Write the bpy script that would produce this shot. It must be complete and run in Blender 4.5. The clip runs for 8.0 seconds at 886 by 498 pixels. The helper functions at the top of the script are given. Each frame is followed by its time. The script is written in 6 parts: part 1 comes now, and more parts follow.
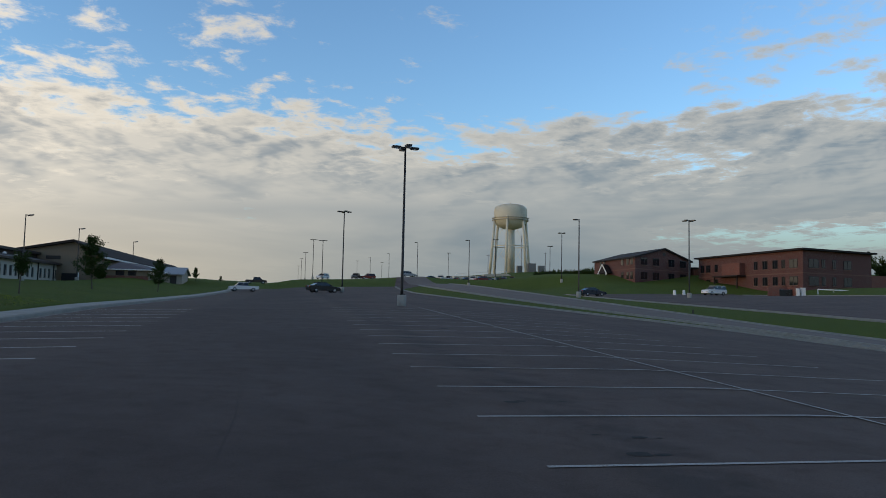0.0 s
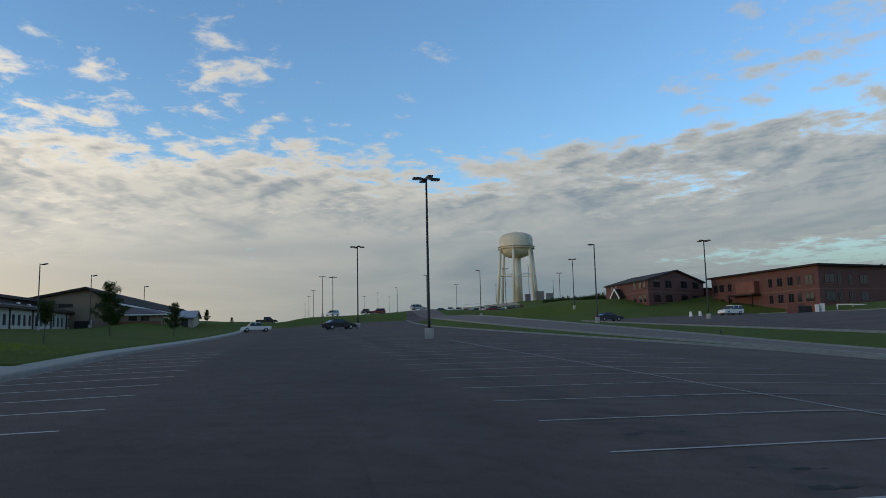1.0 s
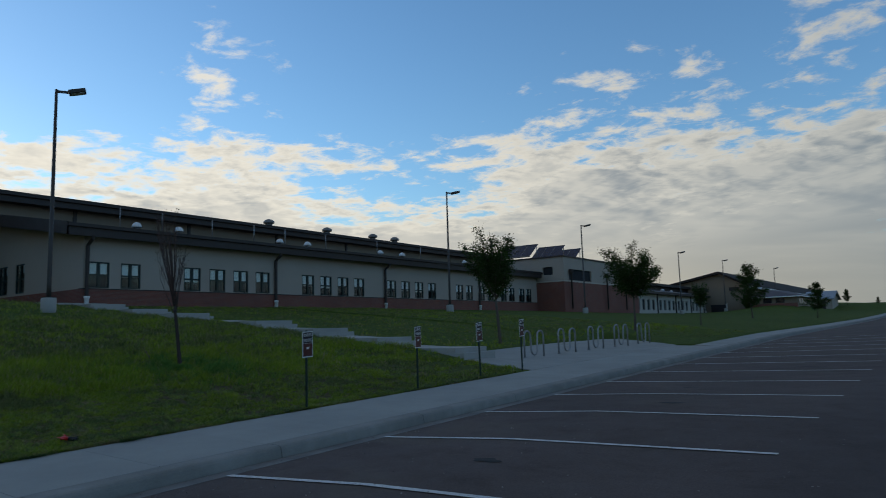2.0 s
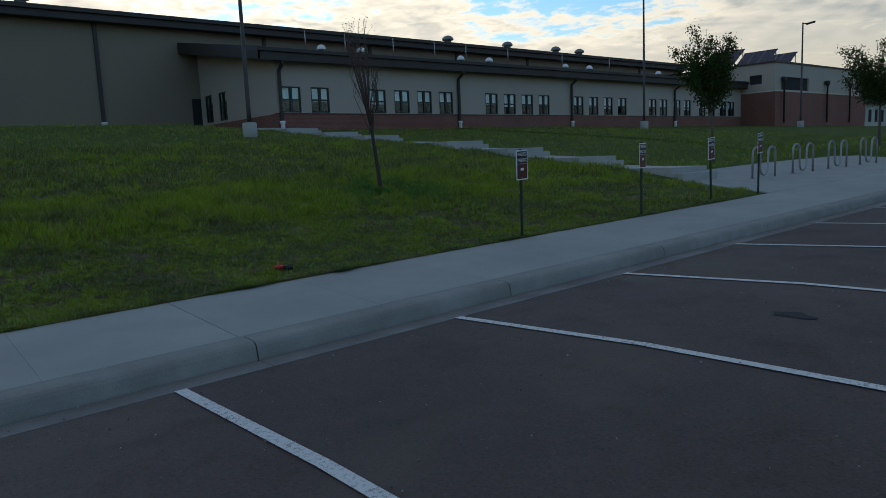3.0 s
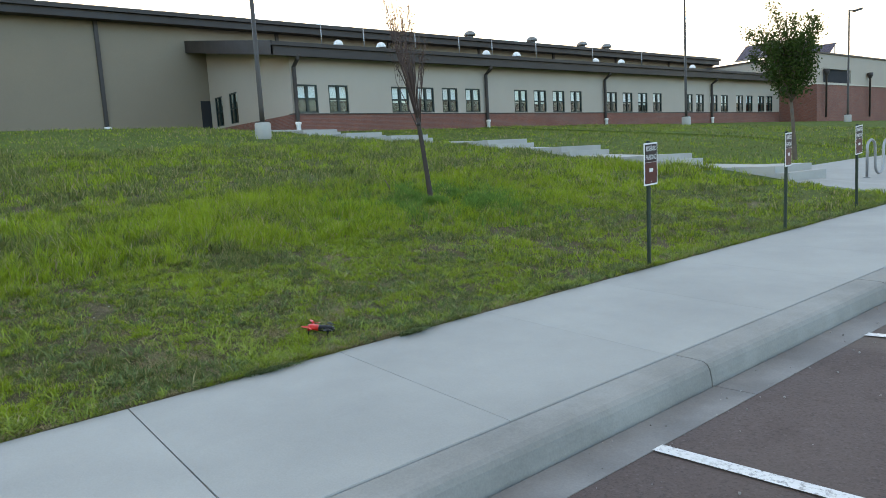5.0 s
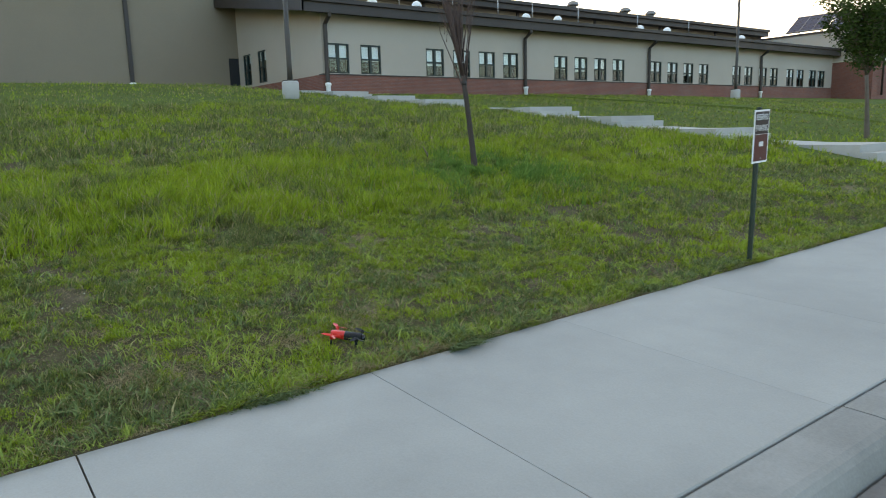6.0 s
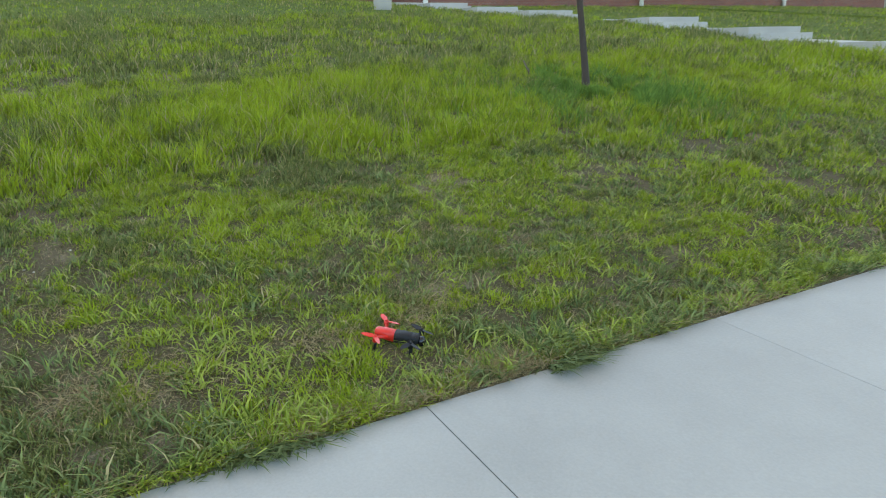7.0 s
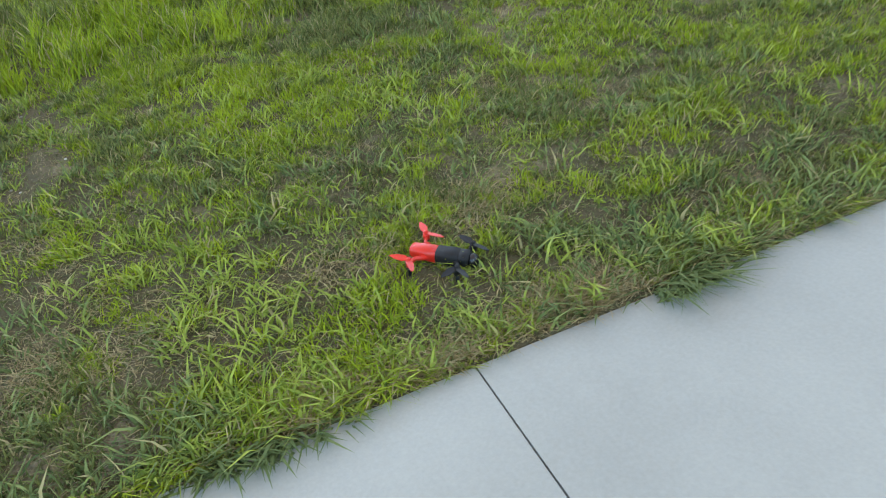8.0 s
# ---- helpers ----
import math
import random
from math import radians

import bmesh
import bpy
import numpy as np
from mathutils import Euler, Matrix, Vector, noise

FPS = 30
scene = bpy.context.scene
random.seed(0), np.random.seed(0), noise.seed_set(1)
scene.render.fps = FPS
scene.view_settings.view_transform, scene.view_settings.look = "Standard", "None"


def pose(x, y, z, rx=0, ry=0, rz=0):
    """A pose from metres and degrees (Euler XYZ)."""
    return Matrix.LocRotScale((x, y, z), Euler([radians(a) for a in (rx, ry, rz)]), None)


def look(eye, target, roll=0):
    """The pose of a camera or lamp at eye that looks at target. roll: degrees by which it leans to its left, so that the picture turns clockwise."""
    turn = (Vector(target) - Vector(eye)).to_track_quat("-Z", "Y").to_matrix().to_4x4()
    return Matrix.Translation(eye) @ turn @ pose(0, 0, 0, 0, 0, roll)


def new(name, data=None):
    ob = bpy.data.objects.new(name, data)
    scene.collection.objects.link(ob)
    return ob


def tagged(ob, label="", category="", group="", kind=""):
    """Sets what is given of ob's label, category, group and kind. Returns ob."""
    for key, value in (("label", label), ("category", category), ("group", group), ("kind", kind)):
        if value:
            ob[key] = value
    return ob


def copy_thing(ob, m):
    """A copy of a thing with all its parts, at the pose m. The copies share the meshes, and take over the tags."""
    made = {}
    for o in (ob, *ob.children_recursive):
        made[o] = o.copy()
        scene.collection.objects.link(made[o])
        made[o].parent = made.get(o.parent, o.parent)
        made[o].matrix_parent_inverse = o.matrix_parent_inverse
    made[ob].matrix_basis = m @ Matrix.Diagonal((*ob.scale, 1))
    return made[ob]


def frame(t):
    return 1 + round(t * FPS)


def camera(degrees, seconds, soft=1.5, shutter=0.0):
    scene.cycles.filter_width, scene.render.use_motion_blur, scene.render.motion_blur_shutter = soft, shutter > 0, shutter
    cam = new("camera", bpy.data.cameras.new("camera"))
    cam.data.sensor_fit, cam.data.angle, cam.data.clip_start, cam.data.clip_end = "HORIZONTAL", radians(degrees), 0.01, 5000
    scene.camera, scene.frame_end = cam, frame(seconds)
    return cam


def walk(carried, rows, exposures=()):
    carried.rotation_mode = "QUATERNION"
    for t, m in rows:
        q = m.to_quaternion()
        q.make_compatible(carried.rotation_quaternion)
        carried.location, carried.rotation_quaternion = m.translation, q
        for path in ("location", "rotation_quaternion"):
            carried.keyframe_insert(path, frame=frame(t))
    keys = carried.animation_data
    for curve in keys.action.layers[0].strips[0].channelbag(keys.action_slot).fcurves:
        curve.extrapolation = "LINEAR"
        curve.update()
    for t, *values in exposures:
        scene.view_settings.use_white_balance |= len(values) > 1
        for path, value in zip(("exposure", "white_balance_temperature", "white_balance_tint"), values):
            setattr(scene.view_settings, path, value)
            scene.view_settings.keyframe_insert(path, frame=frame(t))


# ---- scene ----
cam = camera(65.3, 8.0, 0.85, 0.10)
PATH = [
    (0, (10.229, -4.674, 1.781), (10.669, -2.728, 1.924), 1.2),
    (0.3, (9.89, -4.294, 1.78), (10.399, -2.367, 1.945), -1.2),
    (0.5, (9.573, -4.118, 1.798), (10.08, -2.191, 1.965), -1.1),
    (0.8, (9.176, -3.791, 1.822), (9.596, -1.846, 2.022), 1.0),
    (1, (8.832, -3.705, 1.753), (9.261, -1.765, 1.988), -1.3),
    (1.2, (8.497, -3.517, 1.772), (8.81, -1.548, 1.924), -1.9),
    (1.5, (7.909, -3.113, 1.745), (7.78, -1.127, 1.943), -1.2),
    (1.7, (7.51, -2.795, 1.743), (6.896, -0.911, 2.015), -1.3),
    (2, (6.877, -2.392, 1.66), (5.713, -0.784, 1.895), -1.7),
    (2.1, (6.699, -2.303, 1.663), (5.47, -0.738, 1.864), -1.2),
    (2.2, (6.522, -2.198, 1.668), (5.177, -0.722, 1.774), -1.9),
    (3.3, (4.674, -1.424, 1.645), (3.126, -0.188, 1.364), -2.2),
    (3.5, (4.388, -1.325, 1.645), (2.848, -0.088, 1.33), -0.7),
    (4, (3.608, -0.993, 1.67), (2.034, 0.19, 1.318), 1.4),
    (4.3, (3.202, -0.799, 1.684), (1.624, 0.373, 1.317), -1.1),
    (4.5, (2.961, -0.682, 1.685), (1.425, 0.556, 1.361), -2.3),
    (4.7, (2.593, -0.489, 1.674), (1.037, 0.744, 1.425), -3.6),
    (5.8, (1.133, 0.247, 1.599), (-0.45, 1.437, 1.32), -2.7),
    (5.9, (1.012, 0.324, 1.602), (-0.577, 1.501, 1.303), -3.3),
    (6, (0.865, 0.397, 1.614), (-0.732, 1.554, 1.278), -1.6),
    (6.2, (0.58, 0.571, 1.578), (-1.056, 1.658, 1.201), -0.5),
    (6.5, (0.266, 0.786, 1.596), (-1.336, 1.895, 1.142), 1.3),
    (6.8, (-0.034, 1.035, 1.551), (-1.706, 2.044, 1.121), -1.1),
    (7, (-0.368, 1.266, 1.531), (-2.073, 2.156, 0.983), -1.6),
    (7.2, (-0.614, 1.467, 1.484), (-2.348, 2.254, 0.872), -2.4),
    (7.5, (-0.794, 1.606, 1.448), (-2.505, 2.378, 0.756), -4.1),
    (7.8, (-0.894, 1.815, 1.38), (-2.64, 2.422, 0.615), -7.9),
    (8, (-1.075, 1.845, 1.406), (-2.767, 2.331, 0.458), -10.8),
]

EXPOSURES = [(0.0, -0.52, 7700, 10), (1.0, -0.56, 7550, 9), (1.5, -0.60, 7300, 8), (2.2, -0.95, 7000, 6), (3.3, -0.12, 8000, 8), (4.0, 1.15, 9100, 11), (4.6, 1.60, 9800, 12), (6.0, 1.46, 10900, 12), (6.5, 1.75, 11100, 12), (7.0, 1.90, 11300, 13), (8.0, 2.06, 11300, 14)]
walk(cam, [(t, look(eye, target, roll)) for t, eye, target, roll in PATH], EXPOSURES)

# ---- sky and sun ----
SUN_AZ, SUN_EL = radians(-98), radians(4.5)   # azimuth from +Y towards +X: low behind the school
sun_way = Vector((math.sin(SUN_AZ) * math.cos(SUN_EL), math.cos(SUN_AZ) * math.cos(SUN_EL), math.sin(SUN_EL)))

world = bpy.data.worlds.new("evening_sky")
world.use_nodes = True
scene.world = world
SKY_GAIN = (0.49, 0.595, 0.74)
wt = world.node_tree
wt.nodes.clear()


class Nodes:
    """Short hand for building node trees."""

    def __init__(self, tree):
        self.tree = tree

    def add(self, kind):
        return self.tree.nodes.new(kind)

    def link(self, a, b):
        self.tree.links.new(a, b)

    def put(self, socket, value):
        if isinstance(value, bpy.types.NodeSocket):
            self.link(value, socket)
        else:
            socket.default_value = value

    def math(self, op, a, b=0.0, clamp=False):
        n = self.add("ShaderNodeMath")
        n.operation, n.use_clamp = op, clamp
        self.put(n.inputs[0], a)
        self.put(n.inputs[1], b)
        return n.outputs[0]

    def vmath(self, op, a, b):
        n = self.add("ShaderNodeVectorMath")
        n.operation = op
        self.put(n.inputs[0], a)
        self.put(n.inputs[1], b)
        return n.outputs[0]

    def ramp(self, value, lo, hi, a=0.0, b=1.0, smooth=True):
        n = self.add("ShaderNodeMapRange")
        n.interpolation_type = "SMOOTHSTEP" if smooth else "LINEAR"
        self.put(n.inputs[0], value)
        for i, v in zip((1, 2, 3, 4), (lo, hi, a, b)):
            self.put(n.inputs[i], v)
        return n.outputs[0]

    def noise(self, vector, scale, detail=4.0, rough=0.55, distort=0.0):
        n = self.add("ShaderNodeTexNoise")
        n.inputs["Scale"].default_value, n.inputs["Detail"].default_value = scale, detail
        n.inputs["Roughness"].default_value, n.inputs["Distortion"].default_value = rough, distort
        if vector is not None:
            self.link(vector, n.inputs["Vector"])
        return n.outputs["Fac"]

    def mix(self, fac, a, b, blend="MIX"):
        n = self.add("ShaderNodeMix")
        n.data_type, n.blend_type = "RGBA", blend
        self.put(n.inputs[0], fac)
        for s, v in ((n.inputs[6], a), (n.inputs[7], b)):
            self.put(s, (*v, 1.0) if isinstance(v, tuple) and len(v) == 3 else v)
        return n.outputs[2]


w = Nodes(wt)
sky = w.add("ShaderNodeTexSky")
sky.sky_type, sky.sun_disc, sky.sun_elevation, sky.sun_rotation = "NISHITA", False, SUN_EL, SUN_AZ
sky.altitude, sky.air_density, sky.dust_density, sky.ozone_density = 300, 1.0, 0.6, 2.5
way = w.add("ShaderNodeTexCoord").outputs["Generated"]
xyz = w.add("ShaderNodeSeparateXYZ")
w.link(way, xyz.inputs[0])
up = w.math("MAXIMUM", xyz.outputs["Z"], 0.0)
deep = w.math("ADD", up, 0.10)
plane = w.add("ShaderNodeCombineXYZ")
w.link(w.math("DIVIDE", xyz.outputs["X"], deep), plane.inputs[0])
w.link(w.math("DIVIDE", xyz.outputs["Y"], deep), plane.inputs[1])
p = plane.outputs[0]
toward = tuple(0.10 * c for c in (math.sin(SUN_AZ), math.cos(SUN_AZ), 0.0))
p_sun = w.vmath("ADD", p, toward)
lump = w.noise(p, 1.2, 8.0, 0.58, 0.15)
puff = w.noise(p, 6.5, 8.0, 0.64, 0.25)
big = w.noise(w.vmath("ADD", p, (7.3, 2.1, 0.0)), 0.33, 3.0, 0.5)
height = xyz.outputs["Z"]
glow = w.add("ShaderNodeVectorMath")
glow.operation = "DOT_PRODUCT"
w.link(way, glow.inputs[0])
glow.inputs[1].default_value = sun_way
bearing = w.math("ARCTAN2", xyz.outputs["X"], xyz.outputs["Y"])   # from +Y towards +X
# upper rim of the cloud bank, by bearing: it sinks towards the north-east
rim = w.add("ShaderNodeValToRGB")
rim.color_ramp.interpolation = "B_SPLINE"
for k, (deg_, top_) in enumerate(((-110, 0.24), (-62, 0.250), (-44, 0.278), (-24, 0.258), (-12, 0.262), (-2, 0.280), (10, 0.268), (21, 0.270), (29, 0.185), (44, 0.185), (90, 0.24))):
    e_ = rim.color_ramp.elements[k] if k < 2 else rim.color_ramp.elements.new(0.5)
    e_.position = (deg_ + 180) / 360
    e_.color = (top_, top_, top_, 1)
w.link(w.math("DIVIDE", w.math("ADD", bearing, math.pi), 2 * math.pi), rim.inputs[0])
inside = w.math("SUBTRACT", rim.outputs[0], height)
cover = w.math("ADD", w.math("MULTIPLY", lump, 0.56), w.math("MULTIPLY", puff, 0.44))
cover = w.math("ADD", cover, w.math("MULTIPLY", w.math("SUBTRACT", big, 0.5), 0.20))
limit = w.math("SUBTRACT", 0.612, w.ramp(inside, -0.045, 0.040, 0.0, 0.150))
limit = w.math("SUBTRACT", limit, w.ramp(inside, 0.02, 0.12, 0.0, 0.17))
# overcast added above the visible sky, to take blue out of the ambient light
limit = w.math("SUBTRACT", limit, w.ramp(height, 0.58, 0.78, 0.0, 0.25))
# breaks in the bank: blue over the school, pale clear air low in the north-east
over_school = w.math("MULTIPLY", w.ramp(bearing, radians(-52), radians(-44), 0.0, 1.0), w.ramp(bearing, radians(-34), radians(-24), 1.0, 0.0))
limit = w.math("ADD", limit, w.math("MULTIPLY", over_school, w.math("MULTIPLY", w.ramp(height, 0.12, 0.17, 0.0, 0.155), w.ramp(height, 0.20, 0.25, 1.0, 0.0))))
north_east = w.ramp(bearing, radians(24), radians(38))
limit = w.math("ADD", limit, w.math("MULTIPLY", north_east, w.math("MULTIPLY", w.ramp(height, 0.05, 0.08, 0.0, 0.21), w.ramp(height, 0.095, 0.13, 1.0, 0.0))))
# drifts of cloud higher up
for drift, depth, start_ in (((0.631, 0.700, 0.336), 0.100, 0.975), ((-0.080, 0.928, 0.362), 0.075, 0.993), ((-0.752, 0.540, 0.378), 0.090, 0.9978), ((-0.700, 0.605, 0.378), 0.080, 0.9985), ((0.195, 0.900, 0.389), 0.07, 0.995), ((-0.28, 0.905, 0.32), 0.04, 0.994)):
    near = w.add("ShaderNodeVectorMath")
    near.operation = "DOT_PRODUCT"
    w.link(way, near.inputs[0])
    near.inputs[1].default_value = drift
    limit = w.math("SUBTRACT", limit, w.ramp(near.outputs["Value"], start_, 1.0 - (1.0 - start_) * 0.15, 0.0, depth))
over = w.math("SUBTRACT", cover, limit)
cloud = w.math("MULTIPLY", w.ramp(over, -0.030, 0.070, 0.0, 0.95), w.ramp(inside, -0.16, -0.03, 0.80, 1.0))
# relief: each lump is bright towards the sun and grey on the other flank
relief = w.math("SUBTRACT", w.noise(p, 1.3, 3.0, 0.5, 0.3), w.noise(p_sun, 1.3, 3.0, 0.5, 0.3))
p_near = w.vmath("ADD", p, tuple(0.30 * c for c in toward))
fine_relief = w.math("SUBTRACT", w.noise(p, 5.0, 3.0, 0.5, 0.3), w.noise(p_near, 5.0, 3.0, 0.5, 0.3))
relief = w.math("ADD", relief, w.math("MULTIPLY", fine_relief, w.ramp(inside, 0.05, 0.14, 0.9, 0.10)))
lit = w.ramp(relief, -0.20, 0.13, 0.0, 1.0)
lit = w.mix(w.ramp(inside, 0.09, 0.18, 0.0, 0.75), lit, (0.65, 0.65, 0.65))
thick = w.ramp(over, 0.01, 0.17)
shade = w.math("MULTIPLY", thick, w.math("SUBTRACT", 1.0, w.math("MULTIPLY", lit, 0.66)))
shade = w.math("MAXIMUM", shade, w.ramp(height, 0.6, 0.8, 0.0, 0.8))
low_sun = w.ramp(glow.outputs["Value"], -0.20, 0.55, 1.0, 0.38)
streak = w.noise(w.vmath("MULTIPLY", way, (1.6, 1.6, 9.0)), 1.4, 4.0, 0.5, 0.4)
shade = w.math("MAXIMUM", shade, w.math("MULTIPLY", w.ramp(inside, 0.08, 0.18), w.math("MULTIPLY", w.ramp(streak, 0.36, 0.60, 0.42, 1.0), low_sun)))
sunward = w.ramp(glow.outputs["Value"], -0.5, 1.0)
lit_side = w.ramp(glow.outputs["Value"], -0.72, 1.0)
bright = w.mix(lit_side, (0.66, 0.715, 0.765), (1.72, 1.62, 1.47))
dull = w.mix(lit_side, (0.260, 0.362, 0.485), (0.74, 0.77, 0.82))
cloud_colour = w.mix(shade, bright, dull)
cloud_colour = w.mix(w.ramp(xyz.outputs["Z"], 0.56, 0.76), cloud_colour, (0.285, 0.270, 0.255))   # unseen grey cloud overhead, added to neutralise the fill light
clear = w.mix(1.0, sky.outputs[0], SKY_GAIN, "MULTIPLY")
clear = w.mix(w.ramp(height, 0.03, 0.20, 0.75, 0.0), clear, w.mix(sunward, (0.40, 0.54, 0.62), (0.95, 0.98, 0.98)))
heaven = w.mix(cloud, clear, cloud_colour)
haze = w.ramp(xyz.outputs["Z"], -0.01, 0.15, 0.9, 0.0)
haze_colour = w.mix(w.ramp(glow.outputs["Value"], -0.45, 0.45), (0.27, 0.38, 0.49), (1.00, 0.91, 0.74))
heaven = w.mix(haze, heaven, haze_colour)
below = w.ramp(xyz.outputs["Z"], -0.05, -0.01)
heaven = w.mix(below, (0.05, 0.055, 0.045), heaven)
back = w.add("ShaderNodeBackground")
w.link(heaven, back.inputs[0])
back.inputs[1].default_value = 1.0
w.link(back.outputs[0], w.add("ShaderNodeOutputWorld").inputs[0])

sun = new("sun", bpy.data.lights.new("sun", "SUN"))
sun.data.energy, sun.data.angle, sun.data.color = 0.8, radians(6), (1.0, 0.80, 0.58)
sun.matrix_world = look(sun_way * 100, (0, 0, 0))

# ---- materials ----


def material(name, colour, rough=0.8, metal=0.0, var=0.18, scale=1.5, fine=30.0, grain=0.12, bump=0.15, other=None, patch=0.0,
             random=0.0, island=0.0, spec=0.4, depth=0.004):
    """A worn surface: tone varies at two scales, with fine relief. other: a second colour that comes in patches."""
    m = bpy.data.materials.new(name)
    m.use_nodes = True
    n = Nodes(m.node_tree)
    b = m.node_tree.nodes["Principled BSDF"]
    b.inputs["Roughness"].default_value, b.inputs["Metallic"].default_value = rough, metal
    b.inputs["Specular IOR Level"].default_value = spec
    place = n.add("ShaderNodeNewGeometry")
    pos = place.outputs["Position"]
    wide, small = n.noise(pos, scale, 5.0, 0.6), n.noise(pos, fine, 3.0, 0.6)
    col = n.mix(1.0, colour, (1.0, 1.0, 1.0), "MULTIPLY")
    if other:
        col = n.mix(n.ramp(n.noise(pos, scale * 0.55, 6.0, 0.62), 0.5 - patch, 0.62 - patch * 0.4), colour, other)
    tone = n.math("ADD", n.ramp(wide, 0.25, 0.75, 1 - var, 1 + var, False), n.ramp(small, 0.25, 0.75, -grain, grain, False))
    if random:
        tone = n.math("MULTIPLY", tone, n.ramp(n.add("ShaderNodeObjectInfo").outputs["Random"], 0, 1, 1 - random, 1 + random, False))
    if island:
        tone = n.math("MULTIPLY", tone, n.ramp(place.outputs["Random Per Island"], 0, 1, 1 - island, 1 + island, False))
    grey = n.add("ShaderNodeCombineColor")
    for i in range(3):
        n.link(tone, grey.inputs[i])
    n.link(n.mix(1.0, col, grey.outputs[0], "MULTIPLY"), b.inputs["Base Color"])
    n.link(n.ramp(wide, 0.3, 0.7, max(rough - 0.08, 0.02), min(rough + 0.08, 1.0), False), b.inputs["Roughness"])
    if bump:
        bp = n.add("ShaderNodeBump")
        bp.inputs["Strength"].default_value, bp.inputs["Distance"].default_value = bump, depth
        n.link(small, bp.inputs["Height"])
        n.link(bp.outputs[0], b.inputs["Normal"])
    return m


def asphalt_material():
    m = bpy.data.materials.new("asphalt")
    m.use_nodes = True
    n = Nodes(m.node_tree)
    b = m.node_tree.nodes["Principled BSDF"]
    pos = n.add("ShaderNodeNewGeometry").outputs["Position"]
    stone = n.add("ShaderNodeTexVoronoi")
    n.link(pos, stone.inputs["Vector"])
    stone.inputs["Scale"].default_value = 85
    wide, mid = n.noise(pos, 0.22, 5.0, 0.6), n.noise(pos, 1.7, 5.0, 0.65, 0.4)
    grit = n.noise(pos, 48.0, 4.0, 0.7)
    stretched = n.vmath("MULTIPLY", pos, (1.0, 0.16, 1.0))
    lanes = n.noise(stretched, 0.42, 3.0, 0.5)
    col = n.mix(n.ramp(wide, 0.3, 0.7), (0.081, 0.0575, 0.0508), (0.120, 0.0868, 0.0768))
    col = n.mix(n.ramp(lanes, 0.4, 0.7, 0.0, 0.3), col, (0.098, 0.070, 0.058))
    col = n.mix(n.ramp(mid, 0.50, 0.72, 0.0, 0.5), col, (0.070, 0.049, 0.043))
    col = n.mix(n.ramp(stone.outputs["Color"], 0.70, 1.0, 0.0, 0.28), col, (0.190, 0.148, 0.135))
    col = n.mix(n.ramp(stone.outputs["Color"], 0.0, 0.34, 0.32, 0.0), col, (0.032, 0.024, 0.022))
    col = n.mix(n.ramp(grit, 0.38, 0.50, 0.34, 0.0), col, (0.026, 0.020, 0.019))
    across = n.add("ShaderNodeSeparateXYZ")
    n.link(pos, across.inputs[0])
    wander = n.math("ADD", across.outputs[0], n.math("MULTIPLY", wide, 2.0))
    aisle = n.math("MULTIPLY", n.ramp(wander, 5.6, 7.4), n.ramp(wander, 12.2, 14.6, 1.0, 0.0))
    col = n.mix(n.math("MULTIPLY", aisle, 0.42), col, (0.046, 0.036, 0.035))   # tyre-darkened driving lane
    drips = n.math("MULTIPLY", n.ramp(across.outputs[0], 13.5, 14.2), n.ramp(across.outputs[0], 14.7, 15.5, 1.0, 0.0))
    col = n.mix(n.math("MULTIPLY", drips, n.ramp(n.noise(pos, 0.9, 4.0, 0.6), 0.40, 0.62, 0.10, 0.55)), col, (0.036, 0.030, 0.029))   # drip line along the bays
    bays = n.ramp(across.outputs[0], 2.2, 4.2, 1.0, 0.0)
    col = n.mix(n.math("MULTIPLY", bays, n.ramp(n.noise(n.vmath("ADD", pos, (5.0, 17.0, 0.0)), 0.55, 4.0, 0.6, 0.5), 0.50, 0.68, 0.0, 0.4)), col, (0.135, 0.105, 0.080))   # washed-in dust
    oil = n.ramp(n.noise(n.vmath("ADD", pos, (31.0, 4.0, 0.0)), 0.75, 5.0, 0.6, 0.6), 0.66, 0.76, 0.0, 0.5)
    col = n.mix(oil, col, (0.030, 0.029, 0.031))
    n.link(col, b.inputs["Base Color"])
    n.link(n.ramp(mid, 0.3, 0.7, 0.78, 0.95, False), b.inputs["Roughness"])
    b.inputs["Specular IOR Level"].default_value = 0.22
    bp = n.add("ShaderNodeBump")
    bp.inputs["Strength"].default_value, bp.inputs["Distance"].default_value = 0.30, 0.004
    n.link(stone.outputs["Distance"], bp.inputs["Height"])
    n.link(bp.outputs[0], b.inputs["Normal"])
    return m


